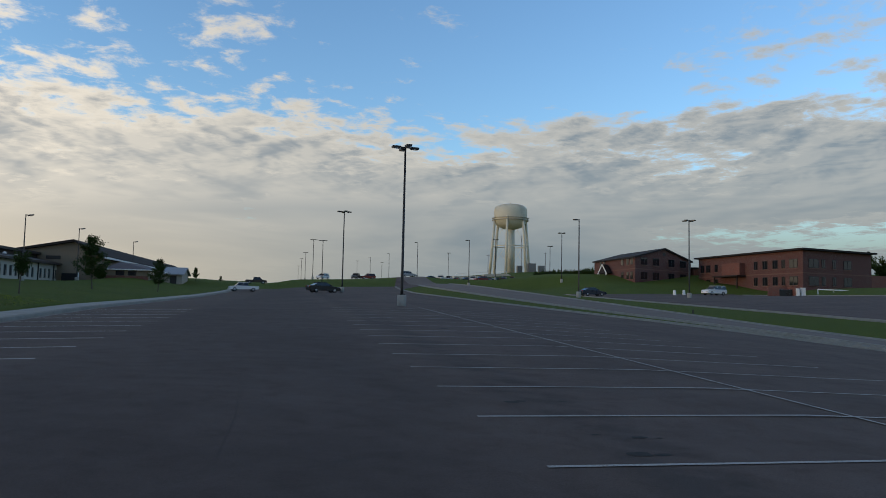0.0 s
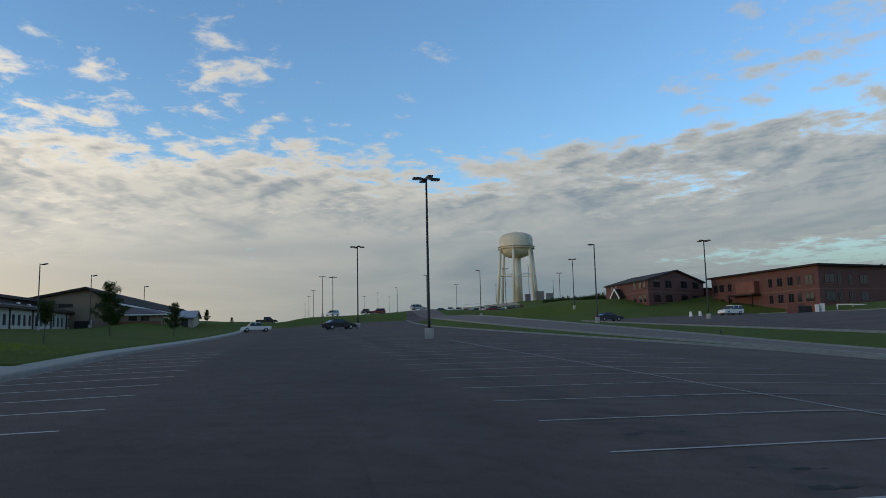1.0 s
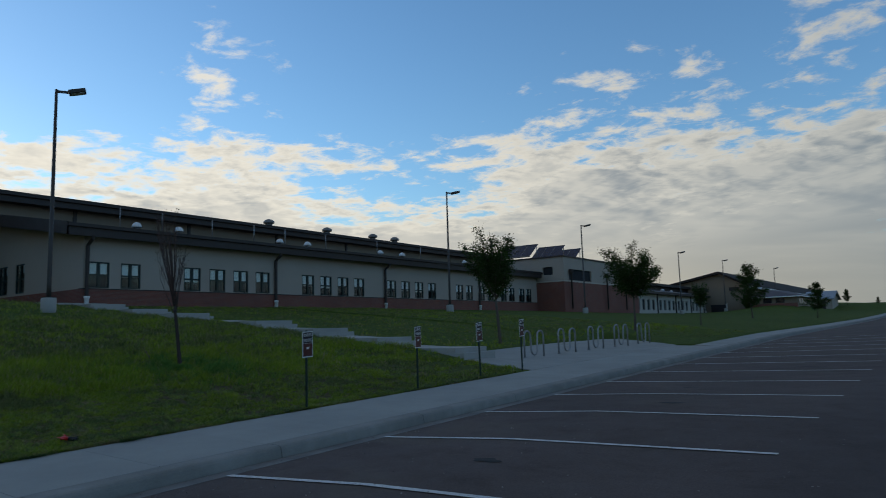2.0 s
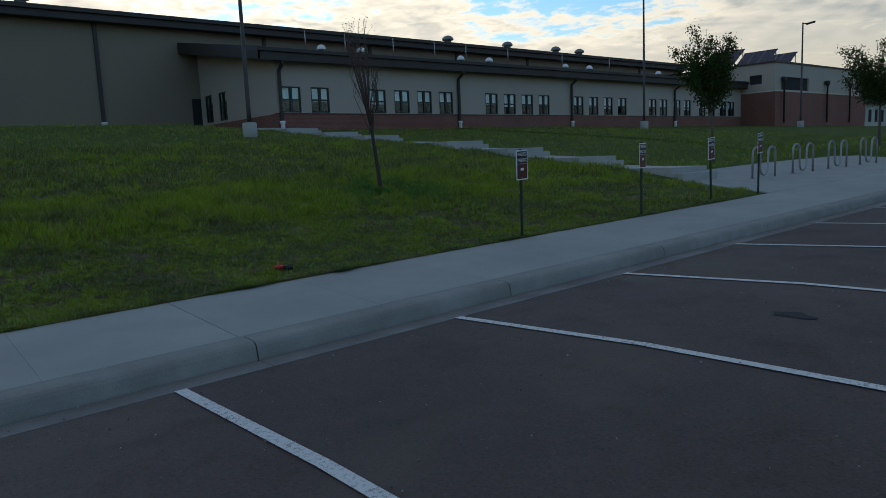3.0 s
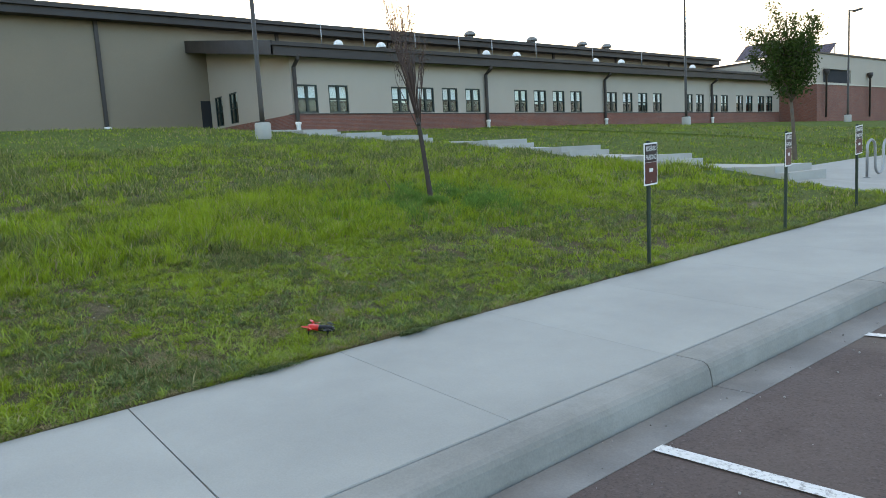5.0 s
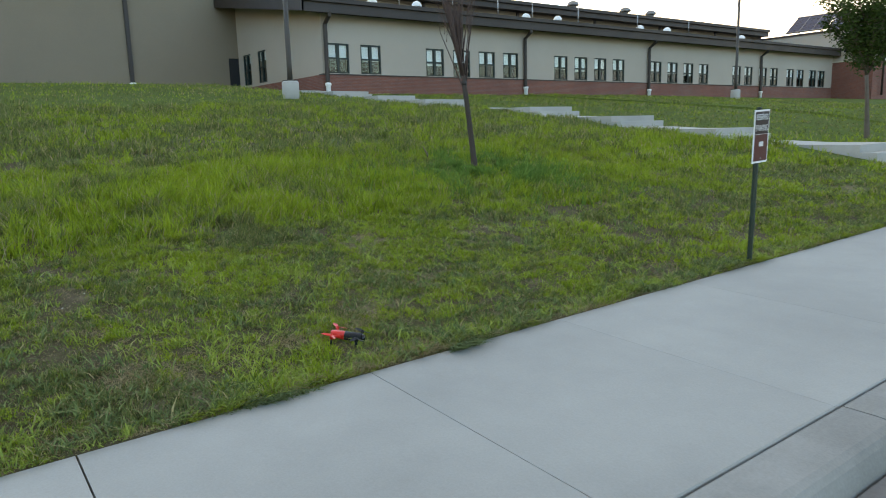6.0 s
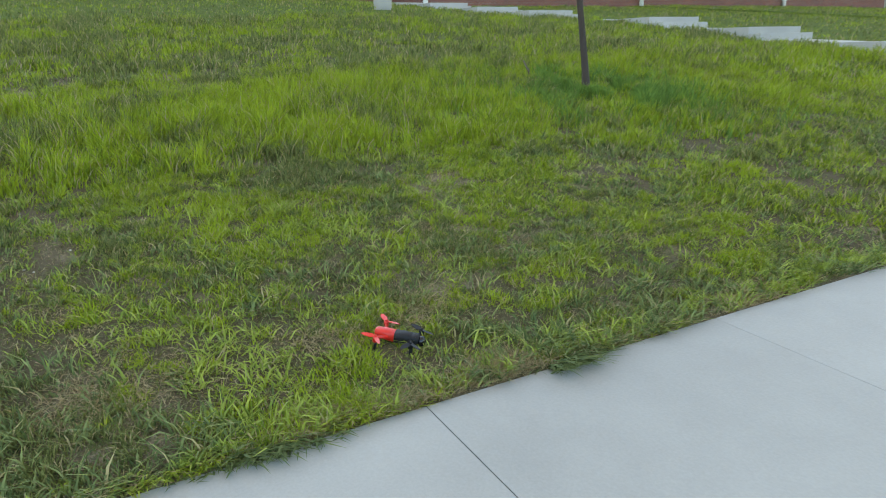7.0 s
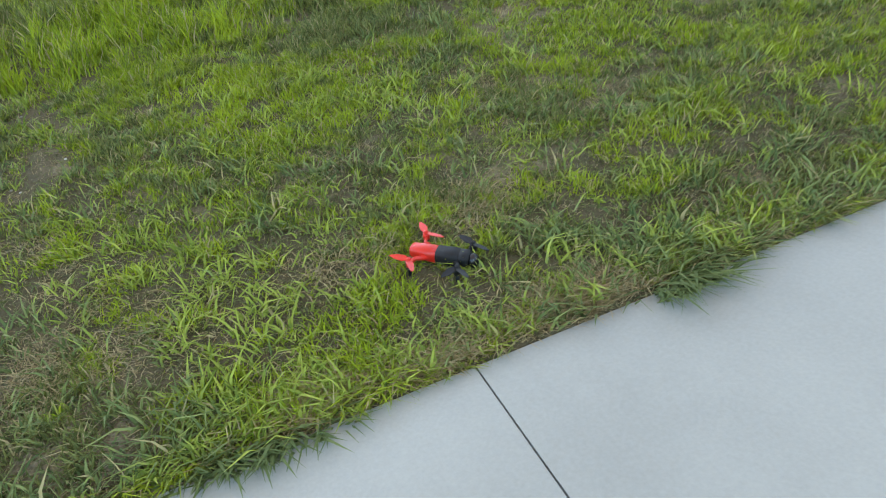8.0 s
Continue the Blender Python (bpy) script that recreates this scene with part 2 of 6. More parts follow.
def brick_material(name="brick", a=(0.255, 0.080, 0.050), c=(0.185, 0.057, 0.039)):
    m = bpy.data.materials.new(name)
    m.use_nodes = True
    n = Nodes(m.node_tree)
    b = m.node_tree.nodes["Principled BSDF"]
    pos = n.add("ShaderNodeNewGeometry").outputs["Position"]
    s = n.add("ShaderNodeSeparateXYZ")
    n.link(pos, s.inputs[0])
    u = n.add("ShaderNodeCombineXYZ")
    n.link(n.math("ADD", s.outputs[0], s.outputs[1]), u.inputs[0])
    n.link(s.outputs[2], u.inputs[1])
    t = n.add("ShaderNodeTexBrick")
    n.link(u.outputs[0], t.inputs["Vector"])
    t.inputs["Color1"].default_value, t.inputs["Color2"].default_value = (*a, 1), (*c, 1)
    t.inputs["Mortar"].default_value = (0.20, 0.15, 0.13, 1)
    for key, v in (("Scale", 1.0), ("Brick Width", 0.203), ("Row Height", 0.068), ("Mortar Size", 0.006)):
        t.inputs[key].default_value = v
    col = n.mix(n.ramp(n.noise(pos, 0.5, 4.0), 0.3, 0.7, 0.0, 0.35), t.outputs["Color"], (0.12, 0.045, 0.036))
    n.link(col, b.inputs["Base Color"])
    b.inputs["Roughness"].default_value = 0.9
    bp = n.add("ShaderNodeBump")
    bp.inputs["Distance"].default_value, bp.inputs["Strength"].default_value = 0.005, 0.5
    n.link(n.math("SUBTRACT", 1.0, t.outputs["Fac"]), bp.inputs["Height"])
    n.link(bp.outputs[0], b.inputs["Normal"])
    return m


def lawn_material():
    m = bpy.data.materials.new("lawn")
    m.use_nodes = True
    n = Nodes(m.node_tree)
    b = m.node_tree.nodes["Principled BSDF"]
    pos = n.add("ShaderNodeNewGeometry").outputs["Position"]
    s = n.add("ShaderNodeSeparateXYZ")
    n.link(pos, s.inputs[0])
    wide, mid, fine = n.noise(pos, 0.12, 4.0, 0.6), n.noise(pos, 1.1, 5.0, 0.65), n.noise(pos, 24.0, 4.0, 0.7)
    clump = n.noise(pos, 6.0, 5.0, 0.7)
    green = n.mix(n.ramp(wide, 0.3, 0.7), (0.076, 0.128, 0.014), (0.112, 0.164, 0.020))
    green = n.mix(n.ramp(mid, 0.42, 0.72, 0.0, 0.6), green, (0.118, 0.136, 0.032))
    green = n.mix(n.ramp(clump, 0.35, 0.62, 0.8, 0.0), green, (0.058, 0.078, 0.016))
    green = n.mix(n.ramp(fine, 0.35, 0.65, 0.6, 0.0), green, (0.048, 0.068, 0.015))
    soil = n.mix(n.ramp(mid, 0.52, 0.66), (0.115, 0.088, 0.050), (0.285, 0.215, 0.142))
    soil = n.mix(n.ramp(fine, 0.35, 0.7, 0.7, 0.0), soil, (0.085, 0.068, 0.038))
    away = n.math("MAXIMUM", n.ramp(s.outputs[0], -17.0, -9.0, 1.0, 0.0), n.ramp(s.outputs[1], 9.0, 15.0))
    away = n.math("MAXIMUM", away, n.ramp(s.outputs[0], 0.0, 1.0))
    n.link(n.mix(away, soil, green), b.inputs["Base Color"])
    b.inputs["Roughness"].default_value = 0.95
    b.inputs["Specular IOR Level"].default_value = 0.15
    bp = n.add("ShaderNodeBump")
    bp.inputs["Distance"].default_value, bp.inputs["Strength"].default_value = 0.06, 0.7
    n.link(n.math("ADD", fine, clump), bp.inputs["Height"])
    n.link(bp.outputs[0], b.inputs["Normal"])
    return m


def leaf_material(name, a, c, trans=0.3, dry=None, dry_share=0.12, patchy=None):
    m = bpy.data.materials.new(name)
    m.use_nodes = True
    n = Nodes(m.node_tree)
    b = m.node_tree.nodes["Principled BSDF"]
    g = n.add("ShaderNodeNewGeometry")
    r = g.outputs["Random Per Island"]
    col = n.mix(r, a, c)
    col = n.mix(n.ramp(n.noise(g.outputs["Position"], 1.3, 4.0), 0.35, 0.7, 0.0, 0.55), col, c)
    if patchy:
        pos = g.outputs["Position"]
        spots = n.math("ADD", n.math("MULTIPLY", n.noise(pos, 0.9, 3.0), 0.5), n.math("MULTIPLY", n.noise(pos, 8.0, 4.0, 0.65), 0.5))
        turf = n.add("ShaderNodeSeparateXYZ")
        n.link(pos, turf.inputs[0])
        mown = n.ramp(n.math("ADD", turf.outputs[0], n.math("MULTIPLY", n.noise(pos, 2.2, 2.0), 0.6)), -5.55, -4.55, 0.040, -0.008)
        spots = n.math("ADD", spots, n.math("MINIMUM", mown, n.ramp(turf.outputs[0], -9.8, -8.2, -0.022, 0.060)))
        col = n.mix(n.ramp(spots, 0.46, 0.53, 0.9, 0.0), col, n.mix(r, patchy[0], patchy[1]))
    if dry:
        pick = n.math("FRACT", n.math("MULTIPLY", r, 17.31))
        col = n.mix(n.ramp(pick, 1 - dry_share, 1 - dry_share + 0.02), col, dry)
    n.link(col, b.inputs["Base Color"])
    b.inputs["Roughness"].default_value = 0.7
    b.inputs["Specular IOR Level"].default_value = 0.12
    tr = n.add("ShaderNodeBsdfTranslucent")
    n.link(col, tr.inputs["Color"])
    mx = n.add("ShaderNodeMixShader")
    mx.inputs[0].default_value = trans
    n.link(b.outputs[0], mx.inputs[1])
    n.link(tr.outputs[0], mx.inputs[2])
    n.link(mx.outputs[0], m.node_tree.nodes["Material Output"].inputs[0])
    return m


def glass_material(name="window_glass", tint=(0.75, 0.82, 0.82)):
    m = bpy.data.materials.new(name)
    m.use_nodes = True
    b = m.node_tree.nodes["Principled BSDF"]
    b.inputs["Base Color"].default_value = (*tint, 1)
    b.inputs["Roughness"].default_value = 0.03
    b.inputs["Transmission Weight"].default_value = 1.0
    b.inputs["IOR"].default_value = 1.45
    return m


def paint_material(name="road_paint", fade=1.0):
    """White road paint, scuffed through in places."""
    m = bpy.data.materials.new(name)
    m.use_nodes = True
    n = Nodes(m.node_tree)
    b = m.node_tree.nodes["Principled BSDF"]
    pos = n.add("ShaderNodeNewGeometry").outputs["Position"]
    worn = n.ramp(n.noise(pos, 34.0, 6.0, 0.75), 0.51, 0.60)
    scuff = n.ramp(n.noise(pos, 1.6, 3.0), 0.35, 0.68, 0.25, 0.9)
    col = n.mix(n.noise(pos, 3.0), (0.68 * fade, 0.67 * fade, 0.64 * fade), (0.54 * fade, 0.53 * fade, 0.51 * fade))
    n.link(n.mix(n.math("MULTIPLY", worn, scuff), col, (0.075, 0.066, 0.060)), b.inputs["Base Color"])
    b.inputs["Roughness"].default_value = 0.7
    return m


FADED_PAINT = paint_material("faded_road_paint", 0.6)
ASPHALT, BRICK, LAWN, PAINT, GLASS = asphalt_material(), brick_material(), lawn_material(), paint_material(), glass_material()
CONCRETE = material("sidewalk_concrete", (0.292, 0.290, 0.266), 0.85, var=0.17, scale=0.9, fine=90, grain=0.06, bump=0.2, random=0.03, depth=0.002)
KERB = material("kerb_concrete", (0.218, 0.212, 0.192), 0.88, var=0.2, scale=2.2, fine=70, grain=0.09, bump=0.3, other=(0.24, 0.235, 0.215), patch=0.05, random=0.04)
GUTTER = material("gutter_concrete", (0.205, 0.196, 0.182), 0.9, var=0.2, scale=1.8, fine=70, grain=0.1, bump=0.3, other=(0.165, 0.155, 0.145), patch=0.1)
STEP = material("step_concrete", (0.34, 0.33, 0.30), 0.88, var=0.12, scale=1.3, fine=60, grain=0.06)
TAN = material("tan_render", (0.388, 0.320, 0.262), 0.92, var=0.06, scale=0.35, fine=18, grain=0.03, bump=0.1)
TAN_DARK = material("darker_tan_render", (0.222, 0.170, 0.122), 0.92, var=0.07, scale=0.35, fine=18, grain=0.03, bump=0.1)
BROWN = material("brown_metal_trim", (0.034, 0.024, 0.020), 0.55, 0.0, var=0.12, scale=0.8, fine=20, grain=0.05, bump=0.05)
ROOF = material("brown_metal_roof", (0.042, 0.031, 0.027), 0.6, 0.0, var=0.12, scale=0.6, fine=12, grain=0.05, bump=0.05)
GREEN_FRAME = material("dark_green_frame", (0.006, 0.020, 0.017), 0.45, var=0.1, bump=0)
BLIND = material("white_blind", (0.80, 0.80, 0.76), 0.9, var=0.05, bump=0)
# near-black: stands for unlit rooms and recesses, also for real dark parts
DARK = material("black_and_shade", (0.02, 0.02, 0.022), 0.95, var=0.1, bump=0)
WHITE = material("white_paint", (0.72, 0.71, 0.68), 0.6, var=0.08, scale=2, bump=0.05)
GALV = material("galvanised_steel", (0.30, 0.30, 0.30), 0.5, 0.8, var=0.12, scale=6, fine=60, grain=0.08, bump=0.05)
BLACK_POLE = material("black_pole_paint", (0.018, 0.015, 0.014), 0.45, var=0.15, scale=2, bump=0.05)
BROWN_POLE = material("dark_bronze_paint", (0.045, 0.036, 0.030), 0.5, var=0.15, scale=2, bump=0.05)
GREY_POLE = material("grey_pole", (0.20, 0.19, 0.18), 0.5, 0.3, var=0.1, bump=0.05)
TOWER = material("cream_tower_paint", (0.66, 0.60, 0.46), 0.55, var=0.07, scale=0.15, fine=2.0, grain=0.03, bump=0.0, other=(0.55, 0.49, 0.37), patch=-0.03)
STONE = material("pale_stone", (0.48, 0.43, 0.35), 0.9, var=0.12, scale=0.4, fine=4, grain=0.08)
SHINGLE = material("dark_shingle", (0.026, 0.021, 0.020), 0.95, var=0.15, scale=0.4, fine=8, grain=0.1)
BARK = material("grey_bark", (0.10, 0.075, 0.055), 0.95, var=0.2, scale=9, fine=60, grain=0.15, bump=0.5, depth=0.01)
TWIG = material("reddish_twig", (0.082, 0.050, 0.042), 0.9, var=0.2, scale=9, fine=60, grain=0.1, bump=0.2)
LEAF = leaf_material("tree_leaf", (0.024, 0.047, 0.011), (0.046, 0.075, 0.016), 0.25)
FAR_LEAF = leaf_material("far_leaf", (0.030, 0.055, 0.016), (0.050, 0.080, 0.022), 0.2)
BLADE = leaf_material("grass_blade", (0.094, 0.148, 0.015), (0.305, 0.380, 0.033), 0.20, (0.36, 0.28, 0.15), 0.10, ((0.052, 0.070, 0.024), (0.215, 0.222, 0.086)))
RUBBER = material("tyre_rubber", (0.014, 0.014, 0.015), 0.85, var=0.1, bump=0.05)
RIM = material("alloy_rim", (0.42, 0.42, 0.43), 0.35, 0.8, var=0.05, bump=0)
CAR_GLASS = material("tinted_glass", (0.012, 0.015, 0.018), 0.06, var=0.02, bump=0, spec=0.6)
LAMP_WHITE = material("headlight", (0.6, 0.6, 0.6), 0.15, var=0.02, bump=0)
LAMP_RED = material("tail_light", (0.30, 0.012, 0.010), 0.2, var=0.02, bump=0)

# ---- mesh building ----


class Shape:
    """Collects vertices and faces of one mesh."""

    def __init__(self):
        self.v, self.f, self.smooth = [], [], []

    def add(self, verts, faces, smooth=False):
        o = len(self.v)
        self.v += [tuple(p) for p in verts]
        self.f += [tuple(i + o for i in f) for f in faces]
        self.smooth += [smooth] * len(faces)
        return self

    def box(self, x0, x1, y0, y1, z0, z1, m=None, bevel=0.0):
        if bevel:
            return self.rounded(x0, x1, y0, y1, z0, z1, bevel, m)
        vs = [Vector(c) for c in ((x0, y0, z0), (x1, y0, z0), (x1, y1, z0), (x0, y1, z0), (x0, y0, z1), (x1, y0, z1), (x1, y1, z1), (x0, y1, z1))]
        if m:
            vs = [m @ c for c in vs]
        return self.add(vs, [(3, 2, 1, 0), (4, 5, 6, 7), (0, 1, 5, 4), (1, 2, 6, 5), (2, 3, 7, 6), (3, 0, 4, 7)])

    def rounded(self, x0, x1, y0, y1, z0, z1, r, m=None):
        bm = bmesh.new()
        bmesh.ops.create_cube(bm, size=1.0)
        for q in bm.verts:
            q.co = Vector((x0 + (q.co.x + 0.5) * (x1 - x0), y0 + (q.co.y + 0.5) * (y1 - y0), z0 + (q.co.z + 0.5) * (z1 - z0)))
        bmesh.ops.bevel(bm, geom=bm.edges[:], offset=r, segments=2, profile=0.6, affect="EDGES")
        return self.take(bm, m)

    def take(self, bm, m=None, smooth=False):
        bm.verts.index_update()
        self.add([(m @ q.co) if m else q.co.copy() for q in bm.verts], [[q.index for q in f.verts] for f in bm.faces], smooth)
        bm.free()
        return self

    def tube(self, pts, radii, n=10, caps=True, smooth=True, squash=1.0):
        pts = [Vector(q) for q in pts]
        if not hasattr(radii, "__len__"):
            radii = [radii] * len(pts)
        o, side = len(self.v), None
        for i, (q, r) in enumerate(zip(pts, radii)):
            d = (pts[min(i + 1, len(pts) - 1)] - pts[max(i - 1, 0)]).normalized()
            if side is None:
                side = d.orthogonal().normalized()
            side = (side - d * side.dot(d)).normalized()
            other = d.cross(side)
            self.v += [tuple(q + (side * math.cos(a) + other * math.sin(a) * squash) * r) for a in (2 * math.pi * k / n for k in range(n))]
        for i in range(len(pts) - 1):
            for k in range(n):
                a, c = o + i * n + k, o + i * n + (k + 1) % n
                self.f.append((a, c, c + n, a + n))
                self.smooth.append(smooth)
        if caps:
            e = o + (len(pts) - 1) * n
            self.f += [tuple(o + k for k in reversed(range(n))), tuple(e + k for k in range(n))]
            self.smooth += [False, False]
        return self

    def lathe(self, profile, n=24, m=None, smooth=True):
        """profile: (radius, height) pairs round the z axis."""
        o = len(self.v)
        for r, z in profile:
            for k in range(n):
                q = Vector((r * math.cos(2 * math.pi * k / n), r * math.sin(2 * math.pi * k / n), z))
                self.v.append(tuple(m @ q if m else q))
        for i in range(len(profile) - 1):
            for k in range(n):
                a, c = o + i * n + k, o + i * n + (k + 1) % n
                self.f.append((a, c, c + n, a + n))
                self.smooth.append(smooth)
        e = o + (len(profile) - 1) * n
        self.f += [tuple(o + k for k in reversed(range(n))), tuple(e + k for k in range(n))]
        self.smooth += [False, False]
        return self

    def extrude(self, outline, way, m=None, smooth=False):
        """A closed outline of points, pushed along way."""
        a = [Vector(q) for q in outline]
        c = [q + Vector(way) for q in a]
        n = len(a)
        vs = a + c
        if m:
            vs = [m @ q for q in vs]
        faces = [tuple(reversed(range(n))), tuple(range(n, 2 * n))]
        self.add(vs, faces)
        o = len(self.v) - 2 * n
        for k in range(n):
            self.f.append((o + k, o + (k + 1) % n, o + n + (k + 1) % n, o + n + k))
            self.smooth.append(smooth)
        return self

    def mesh(self, name):
        me = bpy.data.meshes.new(name)
        me.from_pydata(self.v, [], self.f)
        me.polygons.foreach_set("use_smooth", self.smooth)
        bm = bmesh.new()
        bm.from_mesh(me)
        bmesh.ops.recalc_face_normals(bm, faces=bm.faces)
        bm.to_mesh(me)
        bm.free()
        return me


def part(name, shape, mat, parent=None, label="", m=None):
    """Links a shape (or a ready mesh) as one mesh object under a thing or a part."""
    me = shape.mesh(name) if isinstance(shape, Shape) else shape
    if not me.materials:
        me.materials.append(mat)
    ob = new(name, me)
    ob.parent = parent
    if m:
        ob.matrix_local = m
    return tagged(ob, label)


def thing(name, label, category, at=(0, 0, 0), turn=0.0, group="", kind=""):
    ob = new(name)
    ob.empty_display_size = 0.2
    ob.matrix_world = pose(*at, 0, 0, turn)
    return tagged(ob, label, category, group, kind)


def sheet(name, xs, ys, height, mat, label, category, shift=None, kind="structure"):
    """A terrain-following sheet over a grid of stations."""
    X, Y = np.meshgrid(np.asarray(xs, float), np.asarray(ys, float))
    if shift is not None:
        X = X + shift(Y)
    Z = height(X, Y)
    v = np.stack([X, Y, Z], -1).reshape(-1, 3)
    nx, ny = len(xs), len(ys)
    i = np.arange(nx * ny).reshape(ny, nx)
    f = np.stack([i[:-1, :-1], i[:-1, 1:], i[1:, 1:], i[1:, :-1]], -1).reshape(-1, 4)
    me = bpy.data.meshes.new(name)
    me.from_pydata(v.tolist(), [], f.tolist())
    me.polygons.foreach_set("use_smooth", [True] * len(f))
    me.materials.append(mat)
    return tagged(new(name, me), label, category, kind=kind)


# ---- lie of the land ----


def step01(v, a, c):
    t = np.clip((np.asarray(v, float) - a) / (c - a), 0, 1)
    return t * t * (3 - 2 * t)


def along(y):
    return np.interp(y, [-300, -60, 0, 20, 38, 60, 90, 128, 168, 400], [-1.6, -1.3, 0, 0.43, 0.82, 1.04, 1.40, 2.08, 3.1, 3.1])


# stations along y, and the lines that run beside the lot on its far side
STN = (-60, 0, 26, 32, 40, 50, 60, 75, 90, 115, 140, 168)
LOT_X = (40.5, 39.4, 37.8, 37.1, 36.0, 34.8, 34.0, 33.3, 32.9, 32.4, 34.0, 37.0)
LOT_EDGE_Z = (-2.0, -1.1, -0.18, 0.10, 0.41, 0.75, 1.06, 1.49, 1.90, 2.60, 3.45, 4.5)
VERGE_Z = (-2.2, -1.4, -0.50, -0.16, 0.22, 0.67, 1.10, 1.73, 2.38, 3.48, 4.35, 5.1)
ROAD_Z = (-2.2, -1.4, -0.75, -0.47, -0.02, 0.60, 1.20, 2.02, 2.80, 4.06, 4.9, 5.5)
BAND_X = (55.5, 55.5, 55.5, 55.5, 55.5, 55.5, 55.5, 55.5, 57.0, 61.0, 66.0, 70.0)
BAND_Z = (-1.2, -0.6, 0.17, 0.39, 0.69, 1.02, 1.33, 1.82, 2.25, 2.90, 3.6, 4.2)
FAR_X = (80.0, 82.0, 85.0, 85.8, 87.0, 88.5, 90.0, 92.2, 94.5, 98.4, 102.0, 106.0)
FAR_Z = (1.6, 2.0, 2.45, 2.58, 2.76, 2.98, 3.20, 3.40, 3.43, 3.60, 4.2, 4.8)
VERGE, ROAD_W = 4.6, 6.8


def lot_edge(y):
    """Far edge of the lot, where the service road's verge begins."""
    return np.interp(y, STN, LOT_X)


def band_edge(y):
    return np.interp(y, STN, BAND_X)


def far_edge(y):
    return np.interp(y, STN, FAR_X)


def lot_z(x, y):
    """The lot and all the ground beyond it, strung between lines that run along y."""
    x, y = np.broadcast_arrays(np.asarray(x, float), np.asarray(y, float))
    kerb_z = along(y)
    aisle = np.interp(y, [0, 5, 11, 16, 40], [0.20, 0.17, 0.137, 0.11, 0.10])
    mid = np.interp(y, [-60, -3, 2.3, 5, 7.8, 10.6, 13.3, 20, 40, 60, 94, 128, 168], [-1.45, -0.13, 0.01, 0.075, 0.16, 0.24, 0.305, 0.50, 1.02, 1.42, 2.18, 2.85, 3.75])
    mast = np.interp(y, [-60, 0, 13, 20, 45, 60, 95, 128, 168], [-1.8, -0.15, 0.24, 0.46, 1.18, 1.52, 2.36, 3.0, 3.95])
    edge = lot_edge(y)
    far = far_edge(y)
    lines = [(0 * y, kerb_z), (0 * y + 2.2, kerb_z + 0.42 * aisle + 0.045 * (1 - step01(y, 8, 14))), (0 * y + 5.3, kerb_z + aisle), (0 * y + 8, kerb_z + aisle), (0 * y + 13, mid), (0 * y + 18.5, mast),
             (edge, np.interp(y, STN, LOT_EDGE_Z)), (edge + VERGE, np.interp(y, STN, VERGE_Z)), (edge + VERGE + ROAD_W, np.interp(y, STN, ROAD_Z)),
             (band_edge(y), np.interp(y, STN, BAND_Z)), (far, np.interp(y, STN, FAR_Z)), (far + 14, 0 * y + 5.2), (far + 60, 0 * y + 6.4), (far + 120, 0 * y + 7.5)]
    z = kerb_z + 0 * x
    for (x0, z0), (x1, z1) in zip(lines[:-1], lines[1:]):
        z = np.where(x > x0, z0 + (z1 - z0) * np.clip((x - x0) / (x1 - x0), 0, 1), z)
    return z


def edge_z(y):
    return 0.212 + along(y)


def edge_x(y):
    """Where the lawn begins: the pavement narrows past the paved corner."""
    return np.where(np.asarray(y, float) < 27.4, -2.47, -1.65)


def walk_z(x, y):
    """Top of the pavement beside the kerb."""
    return 0.158 + along(y) + (0.212 - 0.158) * (-np.asarray(x, float) - 0.59) / 1.85


def plaza_z(x, y):
    return edge_z(y) + (0.100 - 0.055 * step01(y, 15.2, 18.2)) * np.maximum(0, -2.47 - np.asarray(x, float))


def level_z(y):
    return np.interp(y, [-60, 0, 10, 14.5, 65, 90, 120, 150], [3.2, 3.75, 3.8, 3.50, 3.45, 3.3, 3.4, 3.8])


def crest_start(x):
    """Where the bank behind the lot begins."""
    return 169 - 30 * (1 - step01(x, -8, 3)) - 34 * step01(x, 50, 80)


def far_rise(x, y):
    start = crest_start(x)
    rise = (1.35 + 1.1 * step01(x, -2, 14)) * step01((y - start) / 22, 0, 1) + 0.018 * np.clip(y - start - 22, 0, 260)
    rise = rise + 2.0 * step01(x, 62, 80) * step01(y, 117, 138) * (1 - step01(y, 165, 215))   # terrace of the offices
    return rise + 4.0 * np.exp(-(((x - 122) / 45) ** 2 + ((y - 325) / 45) ** 2)) + 3.8 * np.exp(-(((x - 172) / 40) ** 2 + ((y - 315) / 55) ** 2))


# foot of each flight of steps up the lawn: x, height and rise
FLIGHTS = [(-4.96, 0.83, 0.30), (-8.05, 1.21, 0.29), (-11.10, 1.595, 0.29), (-14.18, 1.97, 0.29), (-19.62, 2.47, 0.29), (-22.88, 2.80, 0.28), (-26.65, 3.20, 0.28)]
BESIDE = sorted([(x - a, z + c * rise - 0.02) for x, z, rise in FLIGHTS for a, c in ((0.0, 0.05), (1.5, 0.98))] + [(-29.5, 3.60)])


